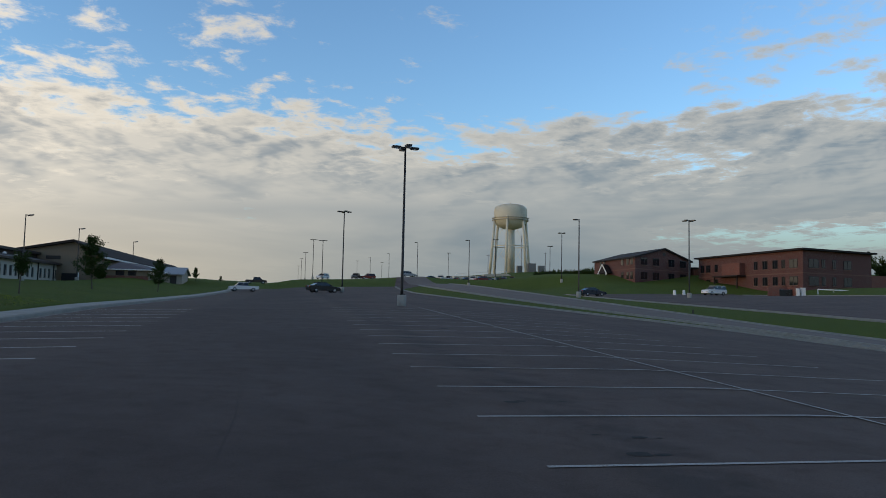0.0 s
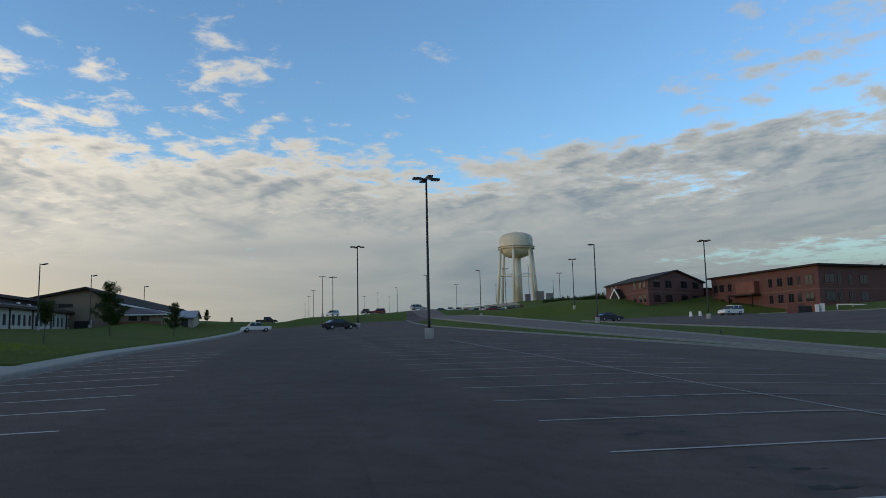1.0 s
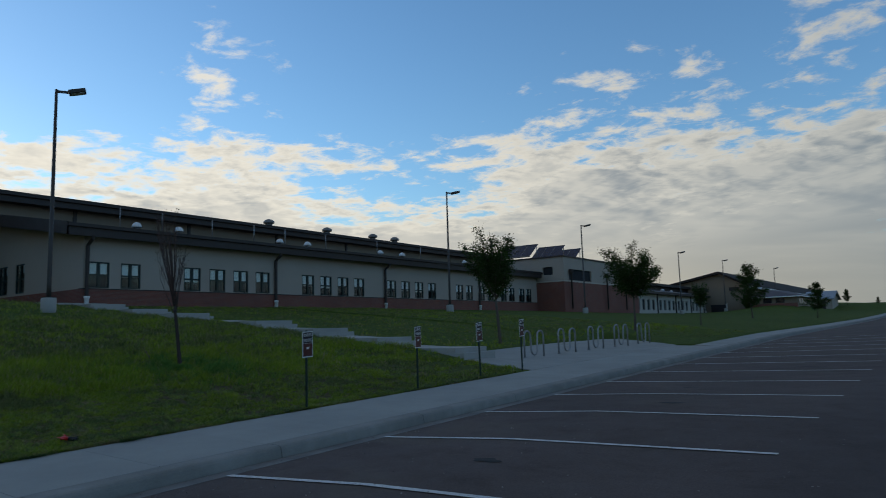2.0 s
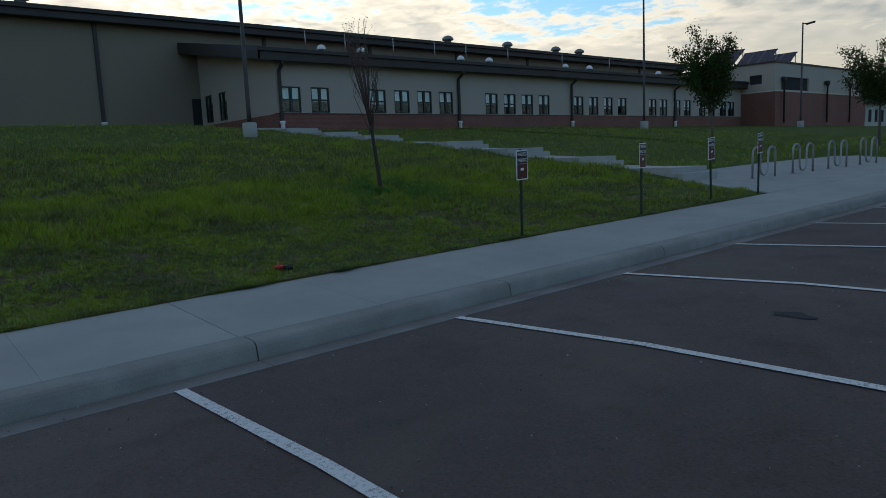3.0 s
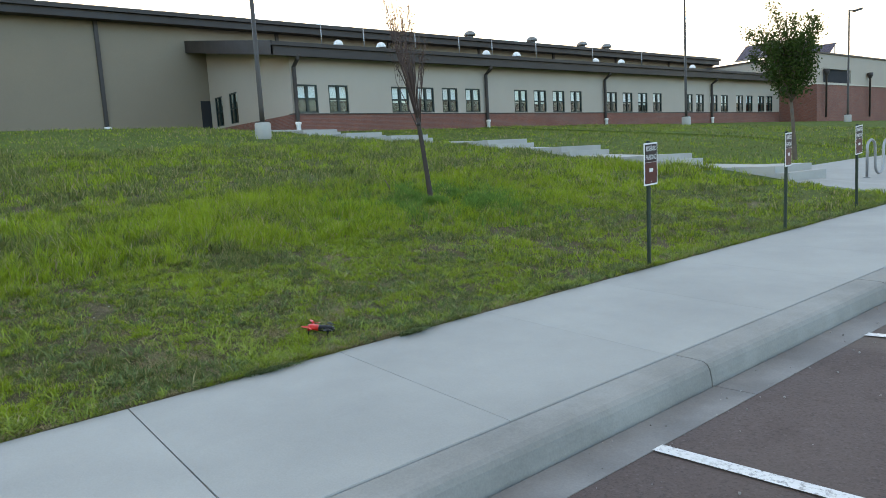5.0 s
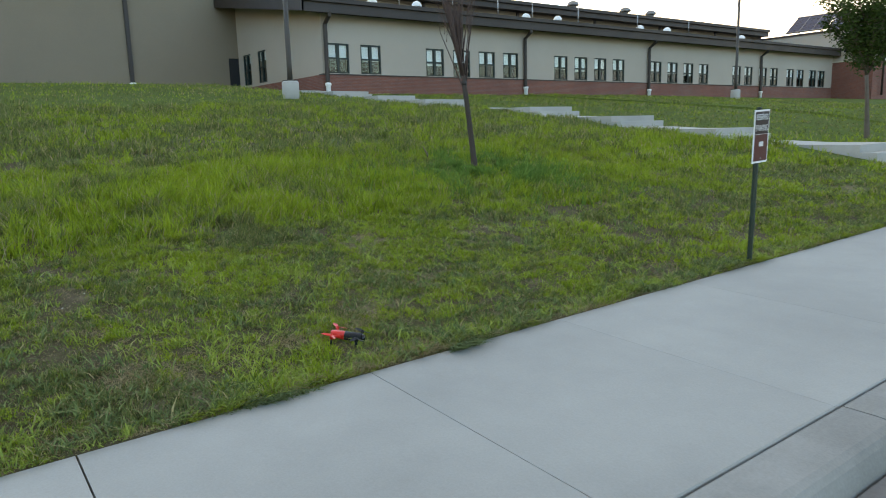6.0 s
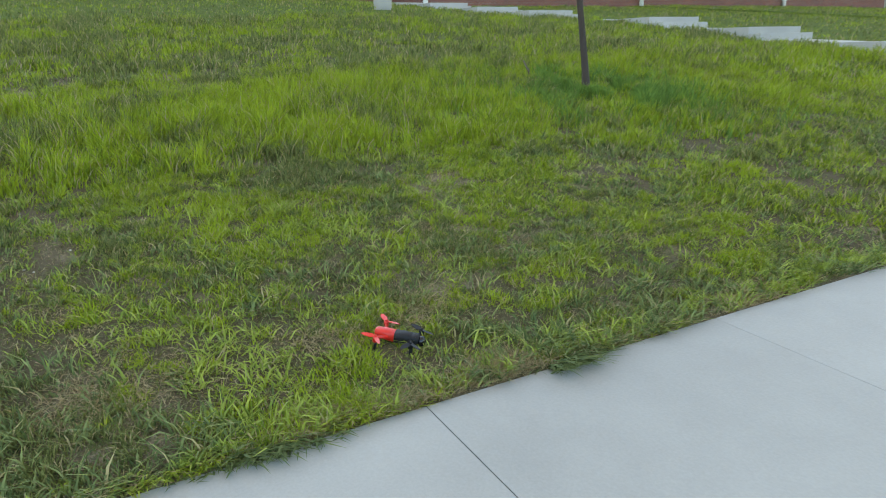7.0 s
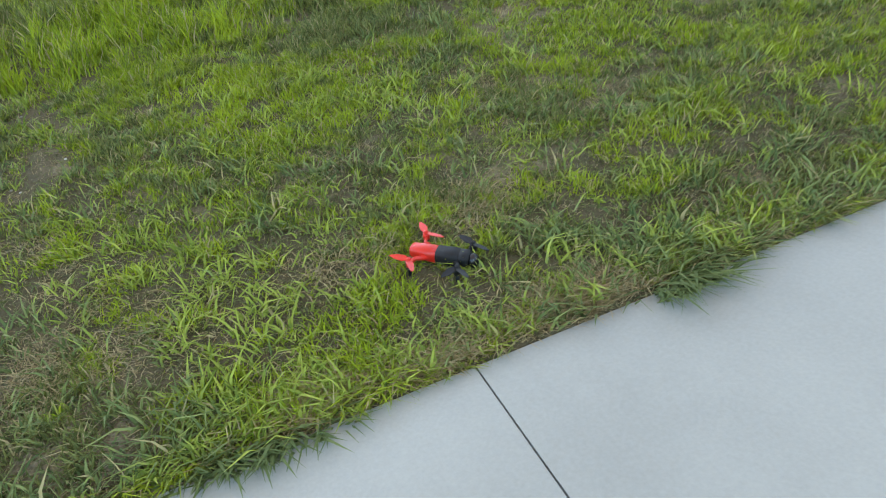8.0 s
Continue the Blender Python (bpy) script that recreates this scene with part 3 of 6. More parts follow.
def lawn_z(x, y):
    x = np.asarray(x, float)
    u = np.maximum(edge_x(y) - x, 0)
    t = np.minimum(u / 26.5, 1)
    e = edge_z(y)
    z = e + (level_z(y) - e) * t * (1 + 0.11 * (1 - t)) + 0.06 * np.clip(u - 26.5, 0, 11)
    z = z + 1.5 * np.exp(-((x + 15) / 6.5) ** 2 - ((np.asarray(y) - 124) / 16) ** 2)
    # cut back round the paved corner
    cut = step01(x, -13, -7.5) * step01(y, 17.3, 18.4) * (1 - step01(y, 25, 34))
    beside = step01(-x, 4.9, 5.6) * (1 - step01(-x, 28.4, 29.4)) * step01(y, 12.4, 14.5) * (1 - step01(y, 14.86, 14.98))
    z = z + (np.interp(x, [q[0] for q in BESIDE], [q[1] for q in BESIDE]) - z) * beside
    trench = step01(-x, 4.93, 5.03) * (1 - step01(-x, 28.6, 28.9)) * step01(y, 14.81, 14.86) * (1 - step01(y, 16.64, 16.69))
    z = z - 0.42 * trench
    z = z * (1 - cut) + np.minimum(z, plaza_z(x, y) + 0.06 * np.maximum(0, -7.2 - x)) * cut
    west = np.where(np.asarray(y) < 16.7, -4.97, -7.4 + 0.11 * np.maximum(0, np.asarray(y) - 24.5))
    paved = step01(x, west - 0.12, west + 0.02) * step01(y, 14.3, 14.7) * (1 - step01(y - 26.95 - 0.85 * np.clip(-2.47 - x, 0, 3.7), 0, 0.4))
    return z - (z - np.minimum(z, plaza_z(x, y) - 0.04)) * np.clip(paved, 0, 1)


def ground_z(x, y):
    x, y = np.asarray(x, float), np.asarray(y, float)
    left = lawn_z(x, y) + far_rise(x, y) * step01(y, 132, 165)
    right = lot_z(x, y) + far_rise(x, y)
    z = np.where(x < edge_x(y) + 0.005, left, right)
    r = x - lot_edge(y)
    return z - 0.35 * ((x > edge_x(y) + 0.01) & (r < -0.2) & (y < 168)) - 0.02 * (r >= -0.2)


xs = np.unique(np.concatenate([-np.geomspace(60, 2500, 14), np.arange(-60, -30, 2.0), np.arange(-30, -12, 0.5), np.arange(-12, -2.43, 0.4), [-7.5, -7.38, -5.1, -5.03, -4.93, -2.47, -2.45, -1.65, -1.63, -0.8, 0, 30.9, 31.1],
                               np.arange(2, 34, 2.0), np.arange(34, 54, 1.0), np.arange(54, 130, 2.0), np.geomspace(130, 2500, 14)]))
ys = np.unique(np.concatenate([[14.80, 14.87, 16.63, 16.70, 27.38, 27.41], -np.geomspace(40, 2500, 10), np.arange(-40, -4, 2.0), np.arange(-4, 36, 0.5), np.arange(36, 180, 2.0), np.arange(180, 420, 6.0),
                               np.geomspace(420, 2500, 12)]))
ground = sheet("ground", xs, ys, ground_z, LAWN, "mown green lawn rising to the school, with bare soil patches", "ground")

lot_x = np.concatenate([np.arange(0, 5.4, 0.53), np.arange(6, 31, 1.75)])
lot_x[-1] = 31.0
parking_lot = sheet("parking_lot", lot_x, np.concatenate([np.arange(-60, -6, 3.0), np.arange(-6, 40, 1.0), np.arange(40, 170, 2.0)]),
                    lambda x, y: lot_z(x, y) + 0.012, ASPHALT, "worn grey asphalt parking lot with oil stains", "parking lot")
# the far edge of the lot swings out with the road
for q in parking_lot.data.vertices:
    if q.co.x > 6:
        q.co.x = 6 + (q.co.x - 6) * (float(lot_edge(q.co.y)) - 6) / 25.0
    q.co.z = float(lot_z(q.co.x, q.co.y)) + 0.012
PALE_ROAD = material("worn_pale_asphalt", (0.150, 0.122, 0.108), 0.92, var=0.2, scale=0.5, fine=60, grain=0.1, bump=0.15)
sheet("road", np.linspace(VERGE, VERGE + ROAD_W, 6), np.concatenate([np.arange(-60, 160, 2.5), np.arange(160, 236, 4.0)]),
             lambda x, y: lot_z(x, y) + far_rise(x, y) + 0.05, PALE_ROAD, "grey asphalt service road between grass verges", "road", shift=lot_edge)
ramp_y = np.linspace(140, 236, 49)
entry = sheet("entry_road", np.linspace(0, 1, 9), ramp_y, lambda x, y: lot_z(x, y) + far_rise(x, y) + 0.06, ASPHALT, "asphalt entry road climbing to the upper lot", "road")
for q in entry.data.vertices:
    y_ = q.co.y
    a_, c_ = float(np.interp(y_, [140, 168, 185, 205, 236], [33.9, 36.9, 40, 44, 50])), float(lot_edge(y_)) + VERGE
    q.co.x = a_ + (c_ - a_) * q.co.x
    q.co.z = float(lot_z(q.co.x, y_) + far_rise(q.co.x, y_)) + 0.06
sheet("upper_lot", np.linspace(48, 98, 26), np.arange(222, 242, 2.5), lambda x, y: lot_z(x, y) + far_rise(x, y) + 0.05, ASPHALT, "asphalt upper lot on the crest below the tower", "parking lot")
far_lot = sheet("far_parking_lot", np.linspace(0, 1, 18), np.arange(-60, 122, 2.5), lambda x, y: 0 * x, ASPHALT, "second asphalt parking lot beyond the road", "parking lot")
for q in far_lot.data.vertices:
    y_ = q.co.y
    q.co.x = float(band_edge(y_)) + float(far_edge(y_) - band_edge(y_)) * q.co.x
    q.co.z = float(lot_z(q.co.x, y_) + far_rise(q.co.x, y_)) + 0.05

KERB_OUT = [(0.0, 0.0), (-0.29, -0.012), (-0.299, 0.02), (-0.307, 0.07), (-0.318, 0.114), (-0.336, 0.142), (-0.368, 0.156), (-0.43, 0.160), (-0.578, 0.161), (-0.578, -0.2), (0.0, -0.2)]
kerb = thing("kerb", "grey concrete kerb with a gutter strip beside the parking lot", "kerb", kind="structure")
gutter = thing("gutter", "narrow stained concrete gutter along the kerb", "gutter", kind="structure")
kerb_face = [(-0.298, -0.03)] + KERB_OUT[2:9] + [(-0.578, -0.15), (-0.292, -0.15)]


def run_y(outline, y0, y1, lift=along):
    """An outline in x and z carried along y over the slope."""
    a, c = float(lift(y0)), float(lift(y1))
    s = Shape()
    n = len(outline)
    s.add([(x, y0, z + a) for x, z in outline] + [(x, y1, z + c) for x, z in outline],
          [tuple(range(n)), tuple(reversed(range(n, 2 * n)))] + [(k, n + k, n + (k + 1) % n, (k + 1) % n) for k in range(n)])
    return s


def stations(y0, y1, gap, origin):
    k0 = math.ceil((y0 - origin) / gap)
    ys_ = [origin + gap * k for k in range(k0, int((y1 - origin) / gap) + 1)]
    return list(zip(ys_[:-1], ys_[1:]))


for y0, y1 in stations(-30, 150, 3.03, 0.785):
    part("kerb_stone", run_y(kerb_face, y0 + 0.006, y1 - 0.006), KERB, kerb)
    part("gutter_slab", run_y([(0.0, 0.016), (-0.281, 0.005), (-0.286, -0.002), (-0.286, -0.15), (0.0, -0.15)], y0 + 0.004, y1 - 0.004), GUTTER, gutter)

sidewalk = thing("sidewalk", "pale concrete sidewalk of sawn slabs beside the lawn", "sidewalk", kind="structure")
slab_out = [(-0.599, 0.154), (-0.606, 0.1612), (-2.462, 0.213), (-2.47, 0.204), (-2.47, 0.02), (-0.599, 0.02)]
narrow_out = [(-0.599, 0.154), (-0.606, 0.1612), (-1.642, 0.213), (-1.650, 0.204), (-1.65, 0.02), (-0.599, 0.02)]
for y0, y1 in stations(-14, 62, 1.52, 0.75):
    joint = lambda q: 0.0045 if abs(q - 0.75) < 0.1 else 0.0025 if abs(q - 2.27) < 0.1 else 0.0011
    wide = joint(y0)
    part("slab", run_y(slab_out if y0 < 26.5 else narrow_out, y0 + wide, y1 - joint(y1)), CONCRETE, sidewalk)
rest = Shape()
for y0, y1 in stations(61, 150, 3.04, 61.55) + stations(-32, -13, 3.04, -14.45):
    q = run_y(narrow_out if y0 > 0 else slab_out, y0 + 0.004, y1 - 0.004)
    rest.add(q.v, q.f)
tagged(part("slabs", rest, CONCRETE, sidewalk), kind="stuff")
bed = Shape()
for y0, y1 in stations(-32, 150, 4.0, 0):
    q = run_y([(0.0, -0.05), (-1.64, 0.10), (-1.64, -0.25), (0.0, -0.25)], y0, y1)
    bed.add(q.v, q.f)
part("bed", bed, DARK, sidewalk)

right_kerb = Shape()
for line, end in ((lot_edge, 166), (lambda y: lot_edge(y) + VERGE, 150), (lambda y: lot_edge(y) + VERGE + ROAD_W, 150), (band_edge, 118), (far_edge, 118)):
    for y0, y1 in stations(-50, end, 4.0, 0):
        a, c = [Vector((float(line(q)), q, float(lot_z(line(q), q) + far_rise(line(q), q)))) for q in (y0, y1)]
        ring = ((-0.28, -0.1), (-0.28, 0.065), (-0.02, 0.07), (0.0, 0.15), (0.13, 0.16), (0.16, -0.1))
        right_kerb.add([a + Vector((dx, 0, dz)) for dx, dz in ring] + [c + Vector((dx, 0, dz)) for dx, dz in ring],
                       [(5, 4, 3, 2, 1, 0), (6, 7, 8, 9, 10, 11)] + [(i, (i + 1) % 6, 6 + (i + 1) % 6, 6 + i) for i in range(6)])
part("kerb_line", right_kerb, KERB, thing("kerb", "grey concrete kerbs along the service road and far lot", "kerb", kind="structure"))

# painted stall lines
STALL = 2.74
markings = thing("stall_markings", "thin worn white painted parking stall lines", "road marking", kind="structure")


def stripe(x0, x1, y0, y1):
    s = Shape()
    cells = max(1, int(max(x1 - x0, y1 - y0) / 0.9))
    for i in range(cells):
        a, c = i / cells, (i + 1) / cells
        if x1 - x0 > y1 - y0:
            c4 = [(x0 + (x1 - x0) * a, y0), (x0 + (x1 - x0) * c, y0), (x0 + (x1 - x0) * c, y1), (x0 + (x1 - x0) * a, y1)]
        else:
            c4 = [(x0, y0 + (y1 - y0) * a), (x1, y0 + (y1 - y0) * a), (x1, y0 + (y1 - y0) * c), (x0, y0 + (y1 - y0) * c)]
        s.add([(x, y, float(lot_z(x, y)) + 0.022) for x, y in c4], [(0, 1, 2, 3)])
    return s


for k in range(-4, 14):
    part("stripe", stripe(0.0, 5.33, k * STALL - 0.02, k * STALL + 0.07), PAINT, markings)
for k in range(-4, 14):
    part("stripe", stripe(13.0, 25.95, 5.085 + k * STALL - 0.038, 5.085 + k * STALL + 0.038), FADED_PAINT, markings)
part("stripe", stripe(19.41, 19.49, -8, 43.6), FADED_PAINT, markings)


# paving seam along the driving lane
seam = Shape()
seam_y = np.arange(2.5, 9.0, 0.5)
for a_, c_ in zip(seam_y[:-1], seam_y[1:]):
    xs_ = [9.68 - 0.010 * q + 0.02 * math.sin(q * 1.7) for q in (a_, c_)]
    seam.add([(xs_[0] - 0.006, a_, float(lot_z(xs_[0], a_)) + 0.0165), (xs_[0] + 0.006, a_, float(lot_z(xs_[0], a_)) + 0.0165),
              (xs_[1] + 0.006, c_, float(lot_z(xs_[1], c_)) + 0.0165), (xs_[1] - 0.006, c_, float(lot_z(xs_[1], c_)) + 0.0165)], [(0, 1, 2, 3)])
part("seam", seam, material("seam_tar", (0.056, 0.044, 0.040), 0.9, var=0.3, scale=3, bump=0.1), parking_lot, "dark paving seam")
# oil drips in the middle stalls
OIL = material("old_oil", (0.016, 0.014, 0.014), 0.85, var=0.3, scale=6, fine=50, grain=0.2, bump=0.3)
rs = random.Random(8)
for x, y, w_ in ((13.9, 6.26, 0.20), (14.1, 6.34, 0.12), (14.82, 6.32, 0.10), (14.15, 7.84, 0.16), (14.25, 3.85, 0.08), (14.78, 3.68, 0.14), (15.05, 3.62, 0.07), (14.35, 2.83, 0.20), (14.62, 2.78, 0.13), (16.54, 22.81, 0.28), (14.24, 18.26, 0.22), (2.6, 4.2, 0.22), (2.9, 9.6, 0.25), (2.4, 12.4, 0.2)):
    ring = [(x + w_ * rs.uniform(0.55, 1.1) * math.cos(a_ * 0.449), y + 0.55 * w_ * rs.uniform(0.55, 1.1) * math.sin(a_ * 0.449)) for a_ in range(14)]
    s_ = Shape()
    s_.add([(x, y, float(lot_z(x, y)) + 0.0175)] + [(a_, b_, float(lot_z(a_, b_)) + 0.0165) for a_, b_ in ring], [(0, i + 1, (i + 1) % 14 + 1) for i in range(14)])
    part("oil_stain", s_, OIL, parking_lot, "dark oil stain on the asphalt")

# ---- the school ----
WALL_X, BACK_X, CORNER_Y, WING_Y = -29.0, -39.7, 15.45, 64.3
FLOOR = 3.4
school = thing("school_building", "long low tan school with a red brick base and brown metal roofs", "building", kind="structure")


def wall_along_y(x, y0, y1, z0, z1, openings, thick=0.3):
    """A wall in the plane x, facing +x, with openings (y0, y1, z0, z1) in one row."""
    s = Shape()
    ys_ = sorted({y0, y1} | {q for o in openings for q in o[:2]})
    zs_ = sorted({z0, z1} | {q for o in openings for q in o[2:]})
    solid = lambda i, k: 0 <= i < len(ys_) - 1 and 0 <= k < len(zs_) - 1 and not any(a <= (ys_[i] + ys_[i + 1]) / 2 <= c and lo <= (zs_[k] + zs_[k + 1]) / 2 <= hi for a, c, lo, hi in openings)
    s.v = [(x - d, y, z) for d in (0, thick) for y in ys_ for z in zs_]
    at = lambda d, i, k: (d * len(ys_) + i) * len(zs_) + k
    for i in range(len(ys_) - 1):
        for k in range(len(zs_) - 1):
            if not solid(i, k):
                continue
            s.f += [(at(0, i, k), at(0, i + 1, k), at(0, i + 1, k + 1), at(0, i, k + 1)), (at(1, i, k + 1), at(1, i + 1, k + 1), at(1, i + 1, k), at(1, i, k))]
            for di, dk, p, q in ((-1, 0, (i, k), (i, k + 1)), (1, 0, (i + 1, k + 1), (i + 1, k)), (0, -1, (i + 1, k), (i, k)), (0, 1, (i, k + 1), (i + 1, k + 1))):
                if not solid(i + di, k + dk):
                    s.f.append((at(0, *p), at(0, *q), at(1, *q), at(1, *p)))
    s.smooth = [False] * len(s.f)
    return s


def sash_window(parent, width, height, m, blind=0.55):
    """A double sash window with a blind, in its own x (width), z (height); y points into the room."""
    win = part("window", Shape().box(-0.02, 0.07, 0.01, 0.09, 0, height).box(width - 0.07, width + 0.02, 0.01, 0.09, 0, height)
               .box(0.07, width - 0.07, 0.01, 0.09, 0, 0.07).box(0.07, width - 0.07, 0.01, 0.09, height - 0.07, height)
               .box(width / 2 - 0.07, width / 2 + 0.07, 0.005, 0.092, 0.07, height - 0.07), GREEN_FRAME, parent, m=m)
    for x0, x1 in ((0.07, width / 2 - 0.07), (width / 2 + 0.07, width - 0.07)):
        part("sash_rail", Shape().box(x0, x1, 0.02, 0.085, height * 0.48 - 0.02, height * 0.48 + 0.07), GREEN_FRAME, win)
        for z0, z1 in ((0.07, height * 0.48 - 0.02), (height * 0.48 + 0.07, height - 0.07)):
            pane = part("pane", Shape().box(x0, x1, 0.055, 0.061, z0, z1), GLASS, win)
            pane.visible_shadow = False
        part("blind", Shape().box(x0 + 0.01, x1 - 0.01, 0.13, 0.15, height * (1 - blind), height - 0.05), BLIND, win)
    return win


W_LO, W_HI = 4.43, 5.80
starts = [15.72, 17.48, 21.3, 23.04, 24.77, 26.50, 30.46, 32.18, 33.92, 35.64, 39.44, 41.22, 43.02, 44.82, 49.0, 50.6, 52.65, 54.28, 56.75, 58.35, 60.4, 61.9]
holes = [(y, y + 1.14, W_LO, W_HI) for y in starts]
EAVE, BASE = 7.10, 4.40
part("wall", wall_along_y(WALL_X, CORNER_Y, WING_Y, BASE, EAVE, holes), TAN, school, "smooth tan rendered wall")
part("brick_base", Shape().box(WALL_X - 0.3, WALL_X + 0.03, CORNER_Y - 0.03, WING_Y, FLOOR - 0.8, BASE - 0.05), BRICK, school, "red brick base course")
part("base_cap", Shape().box(WALL_X - 0.3, WALL_X + 0.06, CORNER_Y - 0.06, WING_Y, BASE - 0.05, BASE), BROWN, school)
for i, y in enumerate(starts):
    # the window's x runs along -y so that it faces the lot
    sash_window(school, 1.14, W_HI - W_LO, Matrix.Translation((WALL_X - 0.02, y, W_LO)) @ pose(0, 0, 0, 0, 0, 90), blind=(0.5, 0.55, 0.62, 0.5, 0.48)[i % 5])
# room back and floor are coloured near-black so the rooms read as unlit
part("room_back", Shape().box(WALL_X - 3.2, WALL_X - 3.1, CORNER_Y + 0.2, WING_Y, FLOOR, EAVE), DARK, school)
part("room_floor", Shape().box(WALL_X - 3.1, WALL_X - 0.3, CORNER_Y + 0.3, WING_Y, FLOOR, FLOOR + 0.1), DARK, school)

# return wall beside the entrance corner, facing the near end
side = Shape()
side_holes = [(-36.8, -35.65), (-39.0, -37.85)]
side.box(BACK_X, -39.0, CORNER_Y, CORNER_Y + 0.3, FLOOR - 0.3, 7.6).box(-37.85, -36.8, CORNER_Y, CORNER_Y + 0.3, FLOOR - 0.3, 7.6)
side.box(-35.65, WALL_X - 0.3, CORNER_Y, CORNER_Y + 0.3, FLOOR - 0.3, 7.6)
for x0, x1 in side_holes:
    side.box(x0, x1, CORNER_Y, CORNER_Y + 0.3, FLOOR - 0.3, 4.5).box(x0, x1, CORNER_Y, CORNER_Y + 0.3, 6.2, 7.6)
    sash_window(school, x1 - x0, 1.7, Matrix.Translation((x0, CORNER_Y + 0.02, 4.5)), blind=0.3)
part("return_wall", side, TAN, school)
part("brick_base", Shape().box(-39.6, WALL_X, CORNER_Y - 0.04, CORNER_Y - 0.002, FLOOR - 0.5, BASE - 0.03), BRICK, school)
# no recess is cut: a near-black sheet on the wall stands for its shade
part("doorway", Shape().box(BACK_X, BACK_X + 0.012, CORNER_Y - 0.6, CORNER_Y - 0.01, FLOOR - 0.3, 6.1), DARK, school, "flat near-black sheet standing for the shaded side doorway recess")

# lean-to roof, its fascia and gutter
lean = Shape().extrude([(WALL_X + 0.6, 0, 7.10), (WALL_X + 0.6, 0, 7.62), (BACK_X - 0.1, 0, 9.50), (BACK_X - 0.1, 0, 9.2), (WALL_X + 0.3, 0, 7.1)], (0, WING_Y - CORNER_Y + 1.1, 0),
                       Matrix.Translation((0, CORNER_Y - 1.1, 0)))
part("lean_to_roof", lean, ROOF, school, "brown metal lean-to roof")
part("fascia", Shape().box(WALL_X + 0.6, WALL_X + 0.68, CORNER_Y - 1.2, WING_Y, 7.02, 7.66).box(WALL_X + 0.56, WALL_X + 0.80, CORNER_Y - 1.2, WING_Y, 7.46, 7.60), BROWN, school, "deep dark brown fascia with a gutter")
part("side_fascia", Shape().extrude([(WALL_X + 0.68, 0, 7.02), (BACK_X + 0.01, 0, 8.86), (BACK_X + 0.01, 0, 9.56), (WALL_X + 0.68, 0, 7.68)], (0, 0.1, 0), Matrix.Translation((0, CORNER_Y - 1.21, 0))), BROWN, school)
part("return_gable", Shape().extrude([(WALL_X, 0, 7.602), (WALL_X - 0.3, 0, 7.602), (BACK_X, 0, 7.602), (BACK_X, 0, 9.15), (WALL_X, 0, 7.61)], (0, 0.3, 0), Matrix.Translation((0, CORNER_Y, 0))), TAN, school)
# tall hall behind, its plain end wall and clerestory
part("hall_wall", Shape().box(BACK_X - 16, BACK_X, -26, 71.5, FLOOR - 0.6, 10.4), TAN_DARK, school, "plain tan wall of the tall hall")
part("hall_fascia", Shape().box(BACK_X, BACK_X + 0.75, -26.6, 71.5, 10.32, 10.98).box(BACK_X + 0.75, BACK_X + 0.92, -26.6, 71.5, 10.72, 10.94), BROWN, school)
part("hall_roof", Shape().extrude([(BACK_X + 0.8, 0, 10.98), (BACK_X - 17, 0, 12.2), (BACK_X - 17, 0, 10.9), (BACK_X, 0, 10.9)], (0, 98.1, 0), Matrix.Translation((0, -26.6, 0))), ROOF, school)
for y in np.arange(20, 70, 8.6):
    part("clerestory_pilaster", Shape().box(BACK_X, BACK_X + 0.10, y, y + 0.22, 8.7, 10.4), BROWN, school)


def downspout(parent, x, y, top, ground, eave_out=0.62):
    d = part("downspout", Shape().tube([(x + eave_out, y, top), (x + eave_out, y, top - 0.18), (x + 0.14, y, top - 0.5), (x + 0.14, y, ground + 0.4)], 0.10, 8, smooth=False), BROWN, parent)
    part("boot", Shape().lathe([(0.09, 0), (0.11, 0.03), (0.11, 0.34), (0.145, 0.36), (0.145, 0.46), (0.10, 0.48)], 12, Matrix.Translation((x + 0.17, y, ground - 0.02))), WHITE, d, "white plastic drain boot")


for y in (15.6, 28.05, 39.1, 52.7):
    downspout(school, WALL_X, y, 7.1, 3.52)
part("downspout", Shape().box(BACK_X, BACK_X + 0.14, 9.40, 9.60, 4.55, 10.4), BROWN, school)
part("boot", Shape().lathe([(0.12, 0), (0.15, 0.42), (0.19, 0.44), (0.19, 0.56), (0.13, 0.58)], 12, Matrix.Translation((BACK_X + 0.2, 9.5, 4.05))), WHITE, school)


def dome_vent(x, y, z, r=0.27):
    v = thing("roof_vent", "white domed metal vent on the school roof", "roof vent", (x, y, z), group="roof vents")
    part("stem", Shape().tube([(0, 0, -0.5), (0, 0, 0.2)], r * 0.55, 10), GALV, v)
    part("dome", Shape().lathe([(r * 1.02, 0.14), (r * 1.05, 0.18), (r * 0.98, 0.27), (r * 0.72, 0.38), (r * 0.36, 0.44), (0.02, 0.46)], 16), WHITE, v)
    return v


def lean_z(x):
    return 7.62 + (WALL_X + 0.6 - x) * (9.50 - 7.62) / (WALL_X + 0.6 - BACK_X + 0.1)


